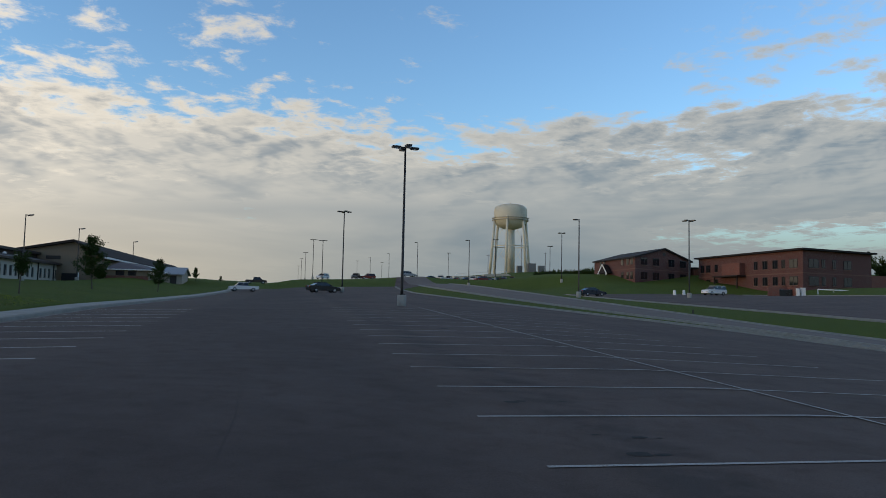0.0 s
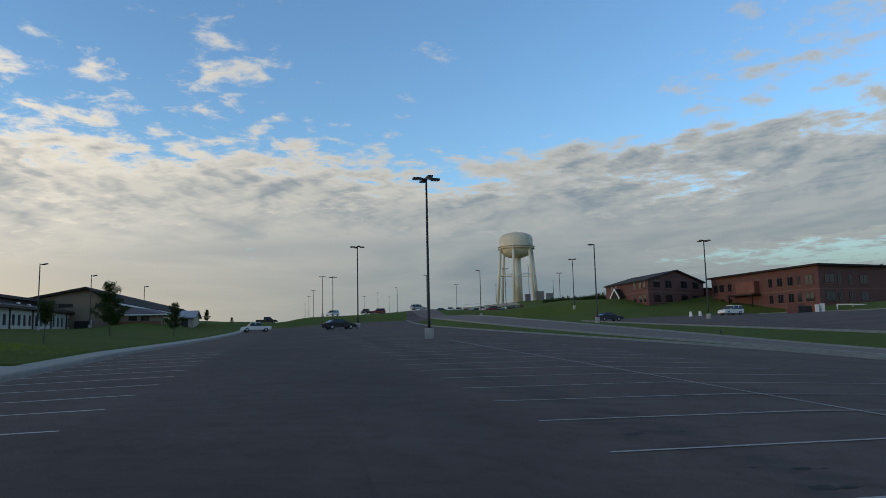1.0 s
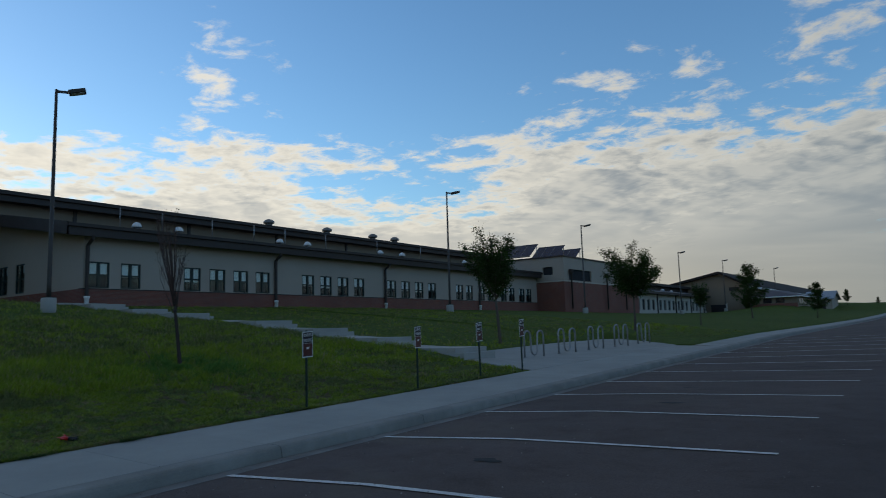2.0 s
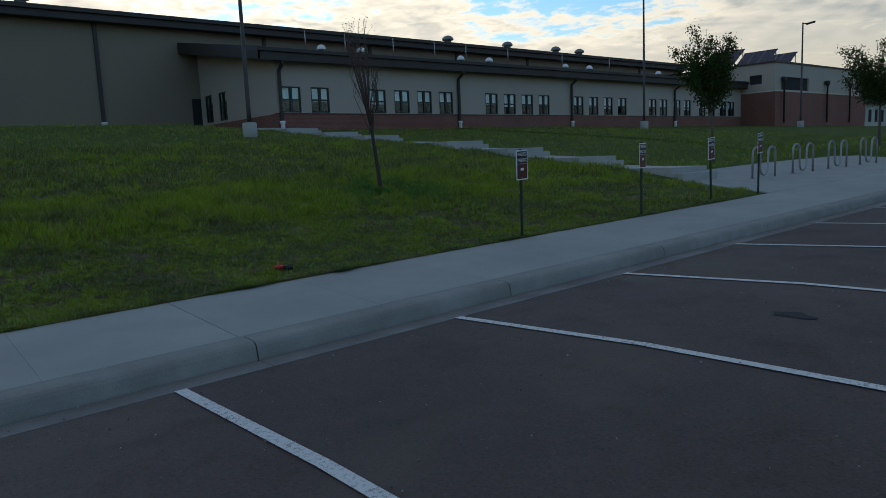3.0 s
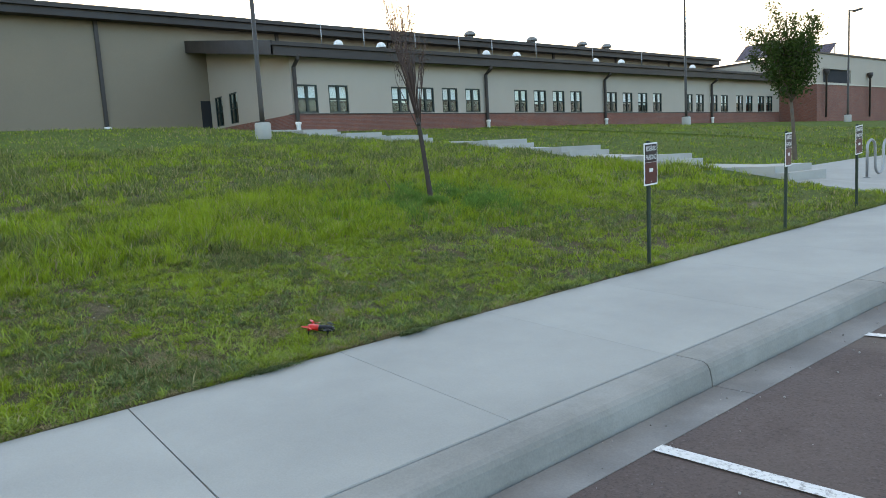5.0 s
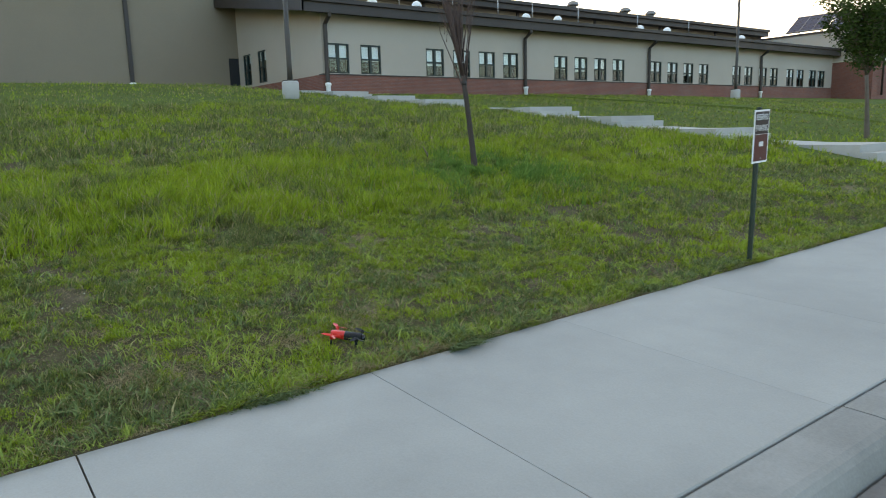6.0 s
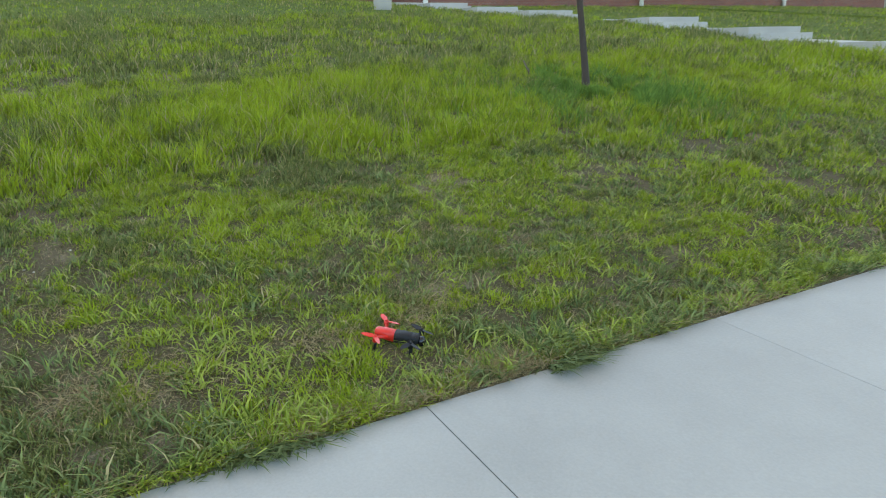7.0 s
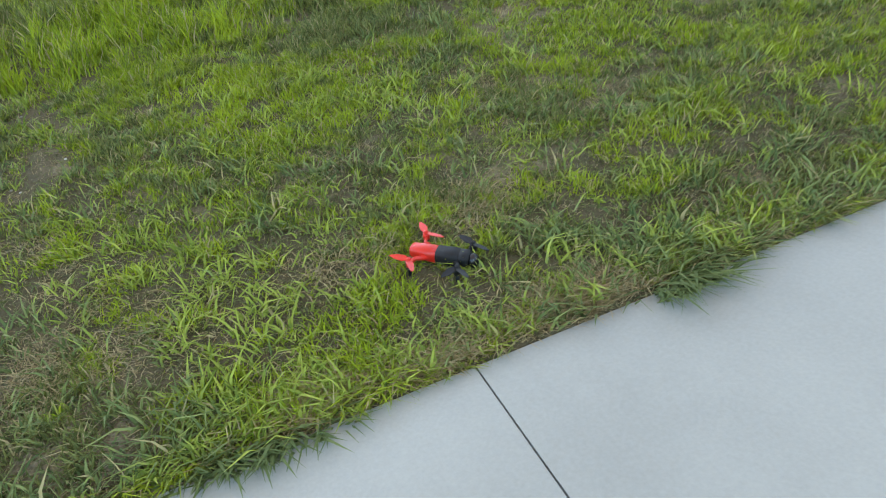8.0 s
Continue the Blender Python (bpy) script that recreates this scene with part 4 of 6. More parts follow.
first = dome_vent(-32.6, 20.4, lean_z(-32.6) + 0.02)
for x, y in ((-31.6, 22.6), (-32.6, 31.6), (-31.6, 33.4), (-32.6, 42.8), (-31.6, 44.6), (-32.0, 55.0)):
    copy_thing(first, pose(x, y, lean_z(x) + 0.02))
for y in (37.0, 44.0, 50.5, 54.0, 6.0):
    v = thing("ridge_vent", "brown turbine vent on the hall roof", "roof vent", (BACK_X - 0.6, y, 11.02), group="ridge vents")
    part("housing", Shape().lathe([(0.6, -0.3), (0.6, 0.12), (0.3, 0.2), (0.3, 0.42)], 12), GREY_POLE, v)
    part("cap", Shape().lathe([(0.46, 0.38), (0.50, 0.45), (0.46, 0.56), (0.32, 0.68), (0.15, 0.75), (0.02, 0.78)], 12), GREY_POLE, v)
for y in (18.9, 21.6, 25.2, 28.6, 31.4, 35.5, 41.5, 47.5):
    rod = thing("roof_rod", "thin pale conduit standing on the lean-to roof", "conduit", (-31.8, y, lean_z(-31.8) - 0.05), group="roof rods")
    part("pipe", Shape().tube([(0, 0, 0), (0, 0, 1.25)], 0.03, 6), GALV, rod)

# brick wing with solar panels
wing = thing("school_wing", "two-tone wing with a red brick lower half and tan top", "building", kind="structure")
WX0, WX1, WY1, BAND, WTOP = -44.0, -25.7, 86.0, 6.5, 9.15
part("brick_wall", Shape().box(WX1 - 0.4, WX1, WING_Y, WY1, 3.0, BAND).box(WX0, WX1 - 0.4, WING_Y, WING_Y + 0.4, 3.0, BAND), BRICK, wing)
part("band", Shape().box(WX1 - 0.4, WX1 + 0.05, WING_Y - 0.05, WY1, BAND, BAND + 0.12).box(WX0, WX1 - 0.4, WING_Y - 0.05, WING_Y + 0.35, BAND, BAND + 0.12), STONE, wing)
top_wall = wall_along_y(WX1 - 0.03, WING_Y + 0.03, WY1, BAND + 0.12, WTOP, [(65.6, 71.4, 6.7, 7.9)])
top_wall.box(WX0, -28.2, WING_Y + 0.03, WING_Y + 0.4, BAND + 0.12, WTOP).box(-27.0, WX1 - 0.33, WING_Y + 0.03, WING_Y + 0.4, BAND + 0.12, WTOP)
top_wall.box(-28.2, -27.0, WING_Y + 0.03, WING_Y + 0.4, BAND + 0.12, 7.3).box(-28.2, -27.0, WING_Y + 0.03, WING_Y + 0.4, 8.15, WTOP)
part("tan_wall", top_wall, TAN, wing)
# both windows are near-black sheets; the rooms' darkness is in the colour
part("strip_window", Shape().box(WX1 - 0.28, WX1 - 0.2, 65.6, 71.4, 6.7, 7.9), DARK, wing, "strip window made as a flat near-black sheet")
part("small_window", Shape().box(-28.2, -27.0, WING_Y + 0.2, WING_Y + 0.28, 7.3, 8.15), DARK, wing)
part("coping", Shape().box(WX0, WX1 + 0.08, WING_Y - 0.08, WY1 + 0.1, WTOP, WTOP + 0.14), BROWN, wing)
for y in (65.6, 75.2, 81.0):
    part("pipe_cap", Shape().lathe([(0.09, 0), (0.09, 3.6), (0.26, 3.9), (0.26, 4.2)], 8, Matrix.Translation((WX1 + 0.25, y, 3.6))), BROWN, wing)
PANEL = material("solar_panel", (0.014, 0.022, 0.050), 0.3, 0.0, var=0.1, scale=2, bump=0)
for x0, y0, wide_ in ((-33.7, 65.2, 3.5), (-31.9, 68.6, 3.4), (-31.2, 73.2, 2.6)):
    rack = thing("solar_panel", "tilted dark blue solar panel array on the wing roof", "solar panel", (x0, y0, WTOP + 0.14), group="solar panels")
    tilt = pose(0, 0, 0.3, 36, 0, 0)
    part("panel", Shape().box(0, wide_, 0, 2.5, 0, 0.07, tilt), PANEL, rack)
    for k in range(1, int(wide_)):
        part("rib", Shape().box(k * wide_ / int(wide_) - 0.03, k * wide_ / int(wide_) + 0.03, 0, 2.5, 0.072, 0.09, tilt), GALV, rack)
    for z_ in (-0.06, 2.5):
        part("rim", Shape().box(-0.04, wide_ + 0.04, z_, z_ + 0.06, -0.02, 0.10, tilt), GALV, rack)
    for px in (0.15, wide_ - 0.15):
        part("strut", Shape().tube([(px, 2.0, 0), (px, 2.0, 1.78)], 0.05, 6), GALV, rack)
        part("brace", Shape().tube([(px, 0.2, 0.1), (px, 2.0, 0.1)], 0.04, 6), GALV, rack)

# second classroom range beyond the wing
range2 = thing("classroom_range", "low pale classroom range with small dark windows", "building", kind="structure")
RX = -26.5
r_holes = [(y + 1.95 * k, y + 1.95 * k + 1.05, 3.7, 5.15) for y, n_ in ((87.4, 4), (96.2, 4), (104.6, 3), (112.0, 3), (119.2, 3)) for k in range(n_)]
part("wall", wall_along_y(RX, WY1, 127.0, 2.6, 5.95, r_holes), material("pale_render", (0.44, 0.41, 0.36), 0.92, var=0.06, scale=0.3, fine=10, grain=0.03), range2)
# near-black slabs in the openings stand in for the unlit classrooms
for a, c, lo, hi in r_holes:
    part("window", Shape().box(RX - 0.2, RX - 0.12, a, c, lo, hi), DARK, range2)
part("roof", Shape().extrude([(RX + 0.8, 0, 5.90), (RX + 0.8, 0, 6.22), (RX - 3, 0, 7.0), (RX - 3, 0, 5.96)], (0, 41.6, 0), Matrix.Translation((0, WY1, 0))), ROOF, range2)
part("upper_wall", Shape().box(RX - 14, RX - 3, WY1, 127.0, 3, 7.55), BROWN, range2)
part("upper_roof", Shape().box(RX - 14.5, RX - 2.4, WY1, 127.6, 7.55, 7.95), ROOF, range2)
for y in (95.2, 103.4, 111.0, 118.2):
    part("downspout", Shape().box(RX, RX + 0.16, y, y + 0.16, 3, 5.92), BROWN, range2)
for k, y in enumerate((89, 95, 101.5, 108)):
    copy_thing(first, pose(RX - 1.2 - 0.8 * (k % 2), y, 6.55))

# gabled gymnasium
gym = thing("gymnasium", "big tan gymnasium with a long dark gabled roof", "building", kind="structure")
GX, GY0, GY1 = -24.6, 120.0, 226.0
gable = [(GX - 14, 0, 2.8), (GX + 4.6, 0, 2.8), (GX + 4.6, 0, 7.75), (GX + 0.6, 0, 9.85), (GX - 14, 0, 6.9)]
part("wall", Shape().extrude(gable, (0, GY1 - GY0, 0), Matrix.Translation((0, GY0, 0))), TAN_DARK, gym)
for a, c in (((GX + 0.6, 9.85), (GX + 5.4, 7.33)), ((GX + 0.6, 9.85), (GX - 15, 6.75))):
    s = Shape().extrude([(a[0], 0, a[1] + 0.02), (c[0], 0, c[1] + 0.02), (c[0], 0, c[1] + 0.35), (a[0], 0, a[1] + 0.40)], (0, GY1 - GY0 + 1.6, 0), Matrix.Translation((0, GY0 - 0.8, 0)))
    part("roof", s, SHINGLE, gym)
part("louvre", Shape().box(GX - 3.6, GX - 1.4, GY0 - 0.06, GY0 - 0.01, 6.9, 7.5), BROWN, gym)
part("louvre", Shape().box(GX + 2.0, GX + 3.6, GY0 - 0.06, GY0 - 0.01, 6.9, 7.5), BROWN, gym)
part("gutter", Shape().box(GX + 5.3, GX + 5.5, GY0 - 0.8, GY1 + 0.8, 7.25, 7.55), WHITE, gym)
METAL_ROOF = material("pale_metal_roof", (0.30, 0.32, 0.35), 0.5, 0.2, var=0.08, scale=0.5, bump=0.0)
MAUVE_ROOF = material("mauve_grey_roof", (0.105, 0.092, 0.100), 0.75, 0.0, var=0.12, scale=0.6, bump=0.05)
annex = thing("gym_annex", "low annex with a mauve grey hipped roof", "building", kind="structure")
AX0, AX1, AY = GX + 4.62, -12.2, 118.6
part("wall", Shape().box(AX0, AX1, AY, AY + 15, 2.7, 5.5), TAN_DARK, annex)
part("base_course", Shape().box(AX0 + 1.2, AX1 + 0.05, AY - 0.05, AY + 0.02, 2.7, 4.45), BRICK, annex)
for x in (-17.2, -15.3):
    win = part("window", Shape().box(x, x + 1.3, AY - 0.06, AY + 0.02, 4.5, 5.3), BROWN, annex)
    part("pane", Shape().box(x + 0.1, x + 1.2, AY - 0.09, AY - 0.05, 4.6, 5.2), CAR_GLASS, win)
for y in (120.2, 122.4, 124.6, 126.8):
    part("side_window", Shape().box(AX1 - 0.02, AX1 + 0.05, y, y + 1.1, 4.1, 5.2), CAR_GLASS, annex)
roof = Shape().add([(AX0 + 0.9, AY - 0.7, 5.5), (AX1 + 0.7, AY - 0.7, 5.5), (AX1 + 0.7, AY + 15.6, 5.5), (AX0 + 0.9, AY + 15.6, 5.5), (-17.2, AY + 3.0, 6.85), (-15.6, AY + 12.5, 6.85)],
                   [(0, 1, 4), (1, 2, 5, 4), (2, 3, 5), (0, 4, 5, 3), (3, 2, 1, 0)])
part("roof", roof, MAUVE_ROOF, annex)
part("eave_trim", Shape().box(AX0 + 0.9, AX1 + 0.75, AY - 0.76, AY - 0.71, 5.38, 5.54).box(AX1 + 0.71, AX1 + 0.77, AY - 0.7, AY + 15.6, 5.38, 5.54), WHITE, annex)
lodge = thing("entrance_lodge", "small gabled entrance building with a pale metal roof", "building", kind="structure")
LX, LY = -15.4, 149.0
part("wall", Shape().extrude([(0, 0, 3.2), (0, 9, 3.2), (0, 9, 5.75), (0, 4.5, 7.05), (0, 0, 5.75)], (4.4, 0, 0), Matrix.Translation((LX, LY, 0))), TAN, lodge)
for sgn in (-1, 1):
    ridge_y = LY + 4.5
    part("roof", Shape().extrude([(0, ridge_y, 7.08), (0, ridge_y + sgn * 5.3, 5.55), (0, ridge_y + sgn * 5.3, 5.75), (0, ridge_y, 7.28)], (5.4, 0, 0), Matrix.Translation((LX - 0.5, 0, 0))), METAL_ROOF, lodge)
part("door", Shape().box(LX + 2.0, LX + 3.3, LY - 0.05, LY + 0.02, 3.3, 5.4), BROWN, lodge)
bin_pen = thing("bin_enclosure", "dark screened bin enclosure with a pale post beside the school", "enclosure")
bin_pen.matrix_world = pose(-23.2, 119.5, 3.1)
part("screen", Shape().rounded(-2.4, 0, 0, 2.2, -0.3, 1.55, 0.03), DARK, bin_pen)
part("post", Shape().box(0.05, 0.2, 0, 0.15, -0.3, 1.7), WHITE, bin_pen)

# walkway with short flights of steps up to the school
stair_walk = thing("stepped_path", "pale concrete path with short flights of steps up the lawn", "steps", kind="structure")
SY0, SY1 = 14.86, 16.64
for i, (x, z, rise) in enumerate(FLIGHTS):
    nx, nz = (FLIGHTS[i + 1][0], FLIGHTS[i + 1][1]) if i + 1 < len(FLIGHTS) else (-28.9, 3.62)
    part("step", Shape().box(x - 0.32, x, SY0, SY1, z - 0.35, z + rise / 2, bevel=0.012), STEP, stair_walk)
    part("landing", Shape().extrude([(x - 0.32, 0, z - 0.35), (x - 0.32, 0, z + rise), (x - 1.7, 0, z + rise + 0.005), (nx, 0, nz - 0.005), (nx, 0, nz - 0.4)], (0, SY1 - SY0, 0), Matrix.Translation((0, SY0, 0))), STEP, stair_walk)
part("top_walk", Shape().box(-38.5, -28.9, 13.2, 15.2, 3.2, 3.62), STEP, stair_walk)

# paved corner with bicycle racks
plaza = thing("paved_corner", "pale concrete paved corner joined to the sidewalk", "pavement", kind="structure")
rim_pts = [(-2.472, 14.5), (-2.472, 27.0), (-4.14, 28.5), (-6.1, 30.0), (-6.9, 29.0), (-7.4, 24.5), (-7.4, 18.7), (-6.4, 16.9), (-4.97, 16.62), (-4.97, 14.87)]
bm = bmesh.new()
bm.faces.new([bm.verts.new((x, y, 0)) for x, y in rim_pts])
for y_ in np.arange(15.2, 29.0, 0.6):
    bmesh.ops.bisect_plane(bm, geom=bm.verts[:] + bm.edges[:] + bm.faces[:], plane_co=(0, y_, 0), plane_no=(0, 1, 0))
side = bmesh.ops.extrude_face_region(bm, geom=bm.faces[:])["geom"]
tops = {q for q in side if isinstance(q, bmesh.types.BMVert)}
for q in bm.verts:
    q.co.z = float(plaza_z(q.co.x, q.co.y)) + (0.004 if q in tops else -0.3)
bmesh.ops.recalc_face_normals(bm, faces=bm.faces[:])
s = Shape()
s.take(bm, Matrix())
part("slab", s, CONCRETE, plaza)


def bike_rack(at, turn):
    r = thing("bike_rack", "galvanised steel wave bicycle rack bolted to concrete", "bike rack", at, turn, group="bike racks")
    pts = [(-0.56, 0, 0.0), (-0.56, 0, 0.66)]
    for cx, top in ((-0.38, True), (0.0, False), (0.38, True)):
        for a in np.linspace(math.pi, 0, 9):
            pts.append((cx + 0.18 * math.cos(a), 0, (0.70 + 0.18 * math.sin(a)) if top else (0.26 - 0.18 * math.sin(a))))
    pts += [(0.56, 0, 0.66), (0.56, 0, 0.0)]
    part("tube", Shape().tube(pts, 0.03, 10), GALV, r)
    for x in (-0.56, 0.56):
        part("flange", Shape().lathe([(0.075, 0), (0.075, 0.012), (0.035, 0.02)], 12, Matrix.Translation((x, 0, 0))), GALV, r)
    return r


x, y = -4.45, 18.3
rack1 = bike_rack((x, y, float(plaza_z(x, y)) + 0.004), 84)
for k in range(1, 5):
    x, y = -4.45 + 0.14 * k, 18.3 + 2.2 * k
    copy_thing(rack1, pose(x, y, float(plaza_z(x, y)) + 0.004, 0, 0, 84))

# ---- lamps ----


def on_ground(x, y):
    return float(ground_z(x, y))


def lamp_post(name, label, at, height, heads, mat, base_h=0.8, turn=0.0, group="", r0=0.11, r1=0.07, base_r=0.33, tilt=0.0):
    """A light mast on a round concrete base. heads: angles of the arms."""
    l = thing(name, label, "street lamp", at, turn, group)
    part("concrete_base", Shape().lathe([(base_r, -0.4), (base_r, base_h - 0.04), (base_r - 0.04, base_h)], 18), STEP, l, "round concrete base")
    pole = part("pole", Shape().tube([(0, 0, base_h - 0.02), (0, 0, base_h + 0.5), (0, 0, height)], [r0, r0 * 0.95, r1], 10), mat, l)
    part("base_plate", Shape().box(-0.19, 0.19, -0.19, 0.19, base_h, base_h + 0.03), mat, pole)
    for a in heads:
        m = pose(0, 0, 0, 0, 0, a)
        h = m @ pose(0.42, 0, height, 0, tilt, 0) @ pose(-0.42, 0, -height)
        arm = part("arm", Shape().box(0.05, 0.45, -0.035, 0.035, height - 0.12, height - 0.03, m), mat, l)
        part("lamp_head", Shape().rounded(0.40, 1.02, -0.2, 0.2, height - 0.17, height - 0.01, 0.03, h), mat, arm)
        part("lens", Shape().box(0.47, 0.95, -0.15, 0.15, height - 0.185, height - 0.168, h), LAMP_WHITE, arm)
    return l


quad = lamp_post("lot_lamp", "tall black parking lot mast with four heads on concrete", (18.5, 45.2, float(lot_z(18.5, 45.2))), 11.75, (0, 90, 180, 270), BLACK_POLE, group="lot masts", turn=8)
for x, y in ((18.15, 95.6), (19.0, 170.7), (17.8, 200.8), (18.0, 291), (18.0, 368), (18.6, 496)):
    copy_thing(quad, pose(x, y, float(lot_z(x, y)) if y < 148 else on_ground(x, y), 0, 0, 8))
for x, y in ((69.2, 88.3), (73.5, 148), (82, 301), (69.2, 187), (66.7, 412), (51.9, 414), (94.9, 209.5)):
    copy_thing(quad, pose(x, y, on_ground(x, y) if y > 115 else float(lot_z(x, y)), 0, 0, 30))
single = lamp_post("verge_lamp", "dark bronze roadside lamp mast with one head", (50.0, 85.1, float(lot_z(50.0, 85.1))), 10.9, (200,), BROWN_POLE, group="road lamps")
for x, y in ((52.3, 153.2), (49.8, 206), (52.9, 287.7), (50.9, 338.5)):
    copy_thing(single, pose(x, y, on_ground(x, y)))
lamp_post("school_lamp", "dark bronze lamp mast with one head on a concrete footing", (-20.4, 9.93, float(lawn_z(-20.4, 9.93))), 8.65, (60,), BROWN_POLE, 0.54, base_r=0.27, tilt=-14, group="school lamps", r0=0.09, r1=0.055)
for x, y, tall in ((-22.6, 39.0, 8.95), (-21.4, 59.8, 8.6), (-21.0, 88.5, 8.1), (-22.4, 116.2, 8.4), (-20, 145, 8.4)):
    lamp_post("school_lamp", "dark bronze lamp mast with one head on a concrete footing", (x, y, float(lawn_z(x, y))), tall, (60,), BROWN_POLE, 0.54, base_r=0.27, tilt=-14, group="school lamps", r0=0.09, r1=0.055)

# ---- cars ----


def car(label, paint, at, turn, kind_="sedan", category="car"):
    """A car of a given body type, nose towards its own +x."""
    c = thing({"sedan": "car", "suv": "suv", "pickup": "pickup_truck"}[kind_], label, category, at, turn, group="parked cars")
    if kind_ == "sedan":
        half = 0.87
        body = [(-2.28, 0.45), (-2.3, 0.80), (-2.15, 0.97), (-1.4, 1.0), (0.75, 0.95), (1.75, 0.83), (2.22, 0.70), (2.3, 0.48), (2.2, 0.28), (-2.2, 0.28)]
        cab = [(-1.75, 0.98), (-1.05, 1.36), (-0.2, 1.42), (0.25, 1.38), (1.15, 0.93)]
        axles, wr = (-1.35, 1.38), 0.31
    elif kind_ == "suv":
        half = 0.92
        body = [(-2.3, 0.5), (-2.35, 0.95), (-2.28, 1.10), (0.95, 1.10), (1.9, 1.02), (2.3, 0.88), (2.36, 0.5), (2.25, 0.34), (-2.22, 0.34)]
        cab = [(-2.27, 1.08), (-2.05, 1.70), (-1.6, 1.78), (0.1, 1.78), (0.4, 1.72), (1.15, 1.09)]
        axles, wr = (-1.38, 1.42), 0.37
    else:
        half = 0.95
        body = [(-2.8, 0.6), (-2.82, 1.08), (-0.75, 1.10), (-0.72, 1.12), (1.35, 1.14), (2.45, 1.05), (2.75, 0.95), (2.8, 0.55), (2.65, 0.42), (-2.7, 0.46)]
        cab = [(-0.85, 1.10), (-0.72, 1.72), (-0.4, 1.80), (0.75, 1.80), (0.95, 1.74), (1.62, 1.13)]
        axles, wr = (-1.75, 1.78), 0.40
    lo = Shape()
    n = len(body)
    for y, k in ((-half, 0.93), (-half * 0.92, 1.0), (half * 0.92, 1.0), (half, 0.93)):
        lo.v += [(x * (0.985 if k < 1 else 1), y, 0.65 + (z - 0.65) * k) for x, z in body]
    for r_ in range(3):
        for i in range(n):
            lo.f.append((r_ * n + i, r_ * n + (i + 1) % n, (r_ + 1) * n + (i + 1) % n, (r_ + 1) * n + i))
    lo.f += [tuple(range(n)), tuple(reversed(range(3 * n, 4 * n)))]
    lo.smooth = [False] * len(lo.f)
    part("body", lo, paint, c)
    top = Shape()
    n = len(cab)
    for y, k in ((-half * 0.93, 0.0), (half * 0.93, 0.0)):
        top.v += [(x, y * (1 - 0.17 * (z - cab[0][1]) / 0.6), z) for x, z in cab]
    top.f = [(i, (i + 1) % n, n + (i + 1) % n, n + i) for i in range(n)] + [tuple(reversed(range(n))), tuple(range(n, 2 * n))]
    top.smooth = [False] * len(top.f)
    part("cabin_glass", top, CAR_GLASS, c)
    zr = max(z for _, z in cab)
    roof_pts = [(x, z) for x, z in cab if z > zr - 0.09]
    part("roof", Shape().rounded(roof_pts[0][0] - 0.05, roof_pts[-1][0] + 0.05, -half * 0.8, half * 0.8, zr - 0.07, zr + 0.03, 0.025), paint, c)
    for sgn in (-1, 1):
        for x0 in ((-0.35,) if kind_ == "sedan" else (-0.05, -1.2) if kind_ == "suv" else (0.12,)):
            part("pillar", Shape().extrude([(x0, 0, cab[0][1]), (x0 + 0.13, 0, cab[0][1]), (x0 + 0.10, 0, zr), (x0, 0, zr)], (0, 0.03, 0), Matrix.Translation((0, sgn * half * 0.84 - 0.015, 0))), paint, c)
        part("mirror", Shape().rounded(cab[-1][0] - 0.42, cab[-1][0] - 0.22, sgn * half - 0.1, sgn * half + 0.12, cab[-1][1] + 0.02, cab[-1][1] + 0.16, 0.03), paint, c)
        part("headlight", Shape().rounded(body[6][0] - 0.22, body[6][0] + 0.05, sgn * half * 0.62 - 0.2, sgn * half * 0.62 + 0.2, 0.62, 0.76, 0.03), LAMP_WHITE, c)
        part("tail_light", Shape().rounded(body[1][0] - 0.02, body[1][0] + 0.15, sgn * half * 0.75 - 0.15, sgn * half * 0.75 + 0.15, 0.78, 0.94, 0.02), LAMP_RED, c)
        for ax in axles:
            m = Matrix.Translation((ax, sgn * (half - 0.09), wr)) @ pose(0, 0, 0, 90, 0, 0)
            wheel = part("wheel", Shape().lathe([(wr * 0.62, -0.1), (wr * 0.93, -0.11), (wr, -0.07), (wr, 0.07), (wr * 0.93, 0.11), (wr * 0.62, 0.1)], 20, m), RUBBER, c)
            part("rim", Shape().lathe([(0.03, -0.115), (wr * 0.6, -0.1), (wr * 0.62, -0.06), (wr * 0.62, 0.06), (wr * 0.6, 0.1), (0.03, 0.115)], 14, m), RIM, wheel)
    part("bumper", Shape().rounded(body[-3][0] - 0.15, body[-3][0] + 0.08, -half * 0.95, half * 0.95, 0.38, 0.58, 0.04), paint, c)
    if kind_ == "pickup":
        part("bed_well", Shape().box(-2.7, -0.95, -half * 0.82, half * 0.82, 1.06, 1.115), DARK, c)
    return c


def paint(name, colour, rough=0.3):
    return material(name, colour, rough, 0.0, var=0.04, scale=1.0, grain=0.02, bump=0.0, spec=0.5)


P_BLACK, P_WHITE, P_BLUE, P_SILVER, P_RED = (paint("black_car_paint", (0.010, 0.010, 0.012)), paint("white_car_paint", (0.70, 0.70, 0.70)), paint("navy_car_paint", (0.012, 0.017, 0.032)),
                                             paint("silver_car_paint", (0.36, 0.37, 0.38)), paint("red_car_paint", (0.20, 0.018, 0.015)))


def lot_at(x, y):
    return (x, y, float(lot_z(x, y)) + 0.012)


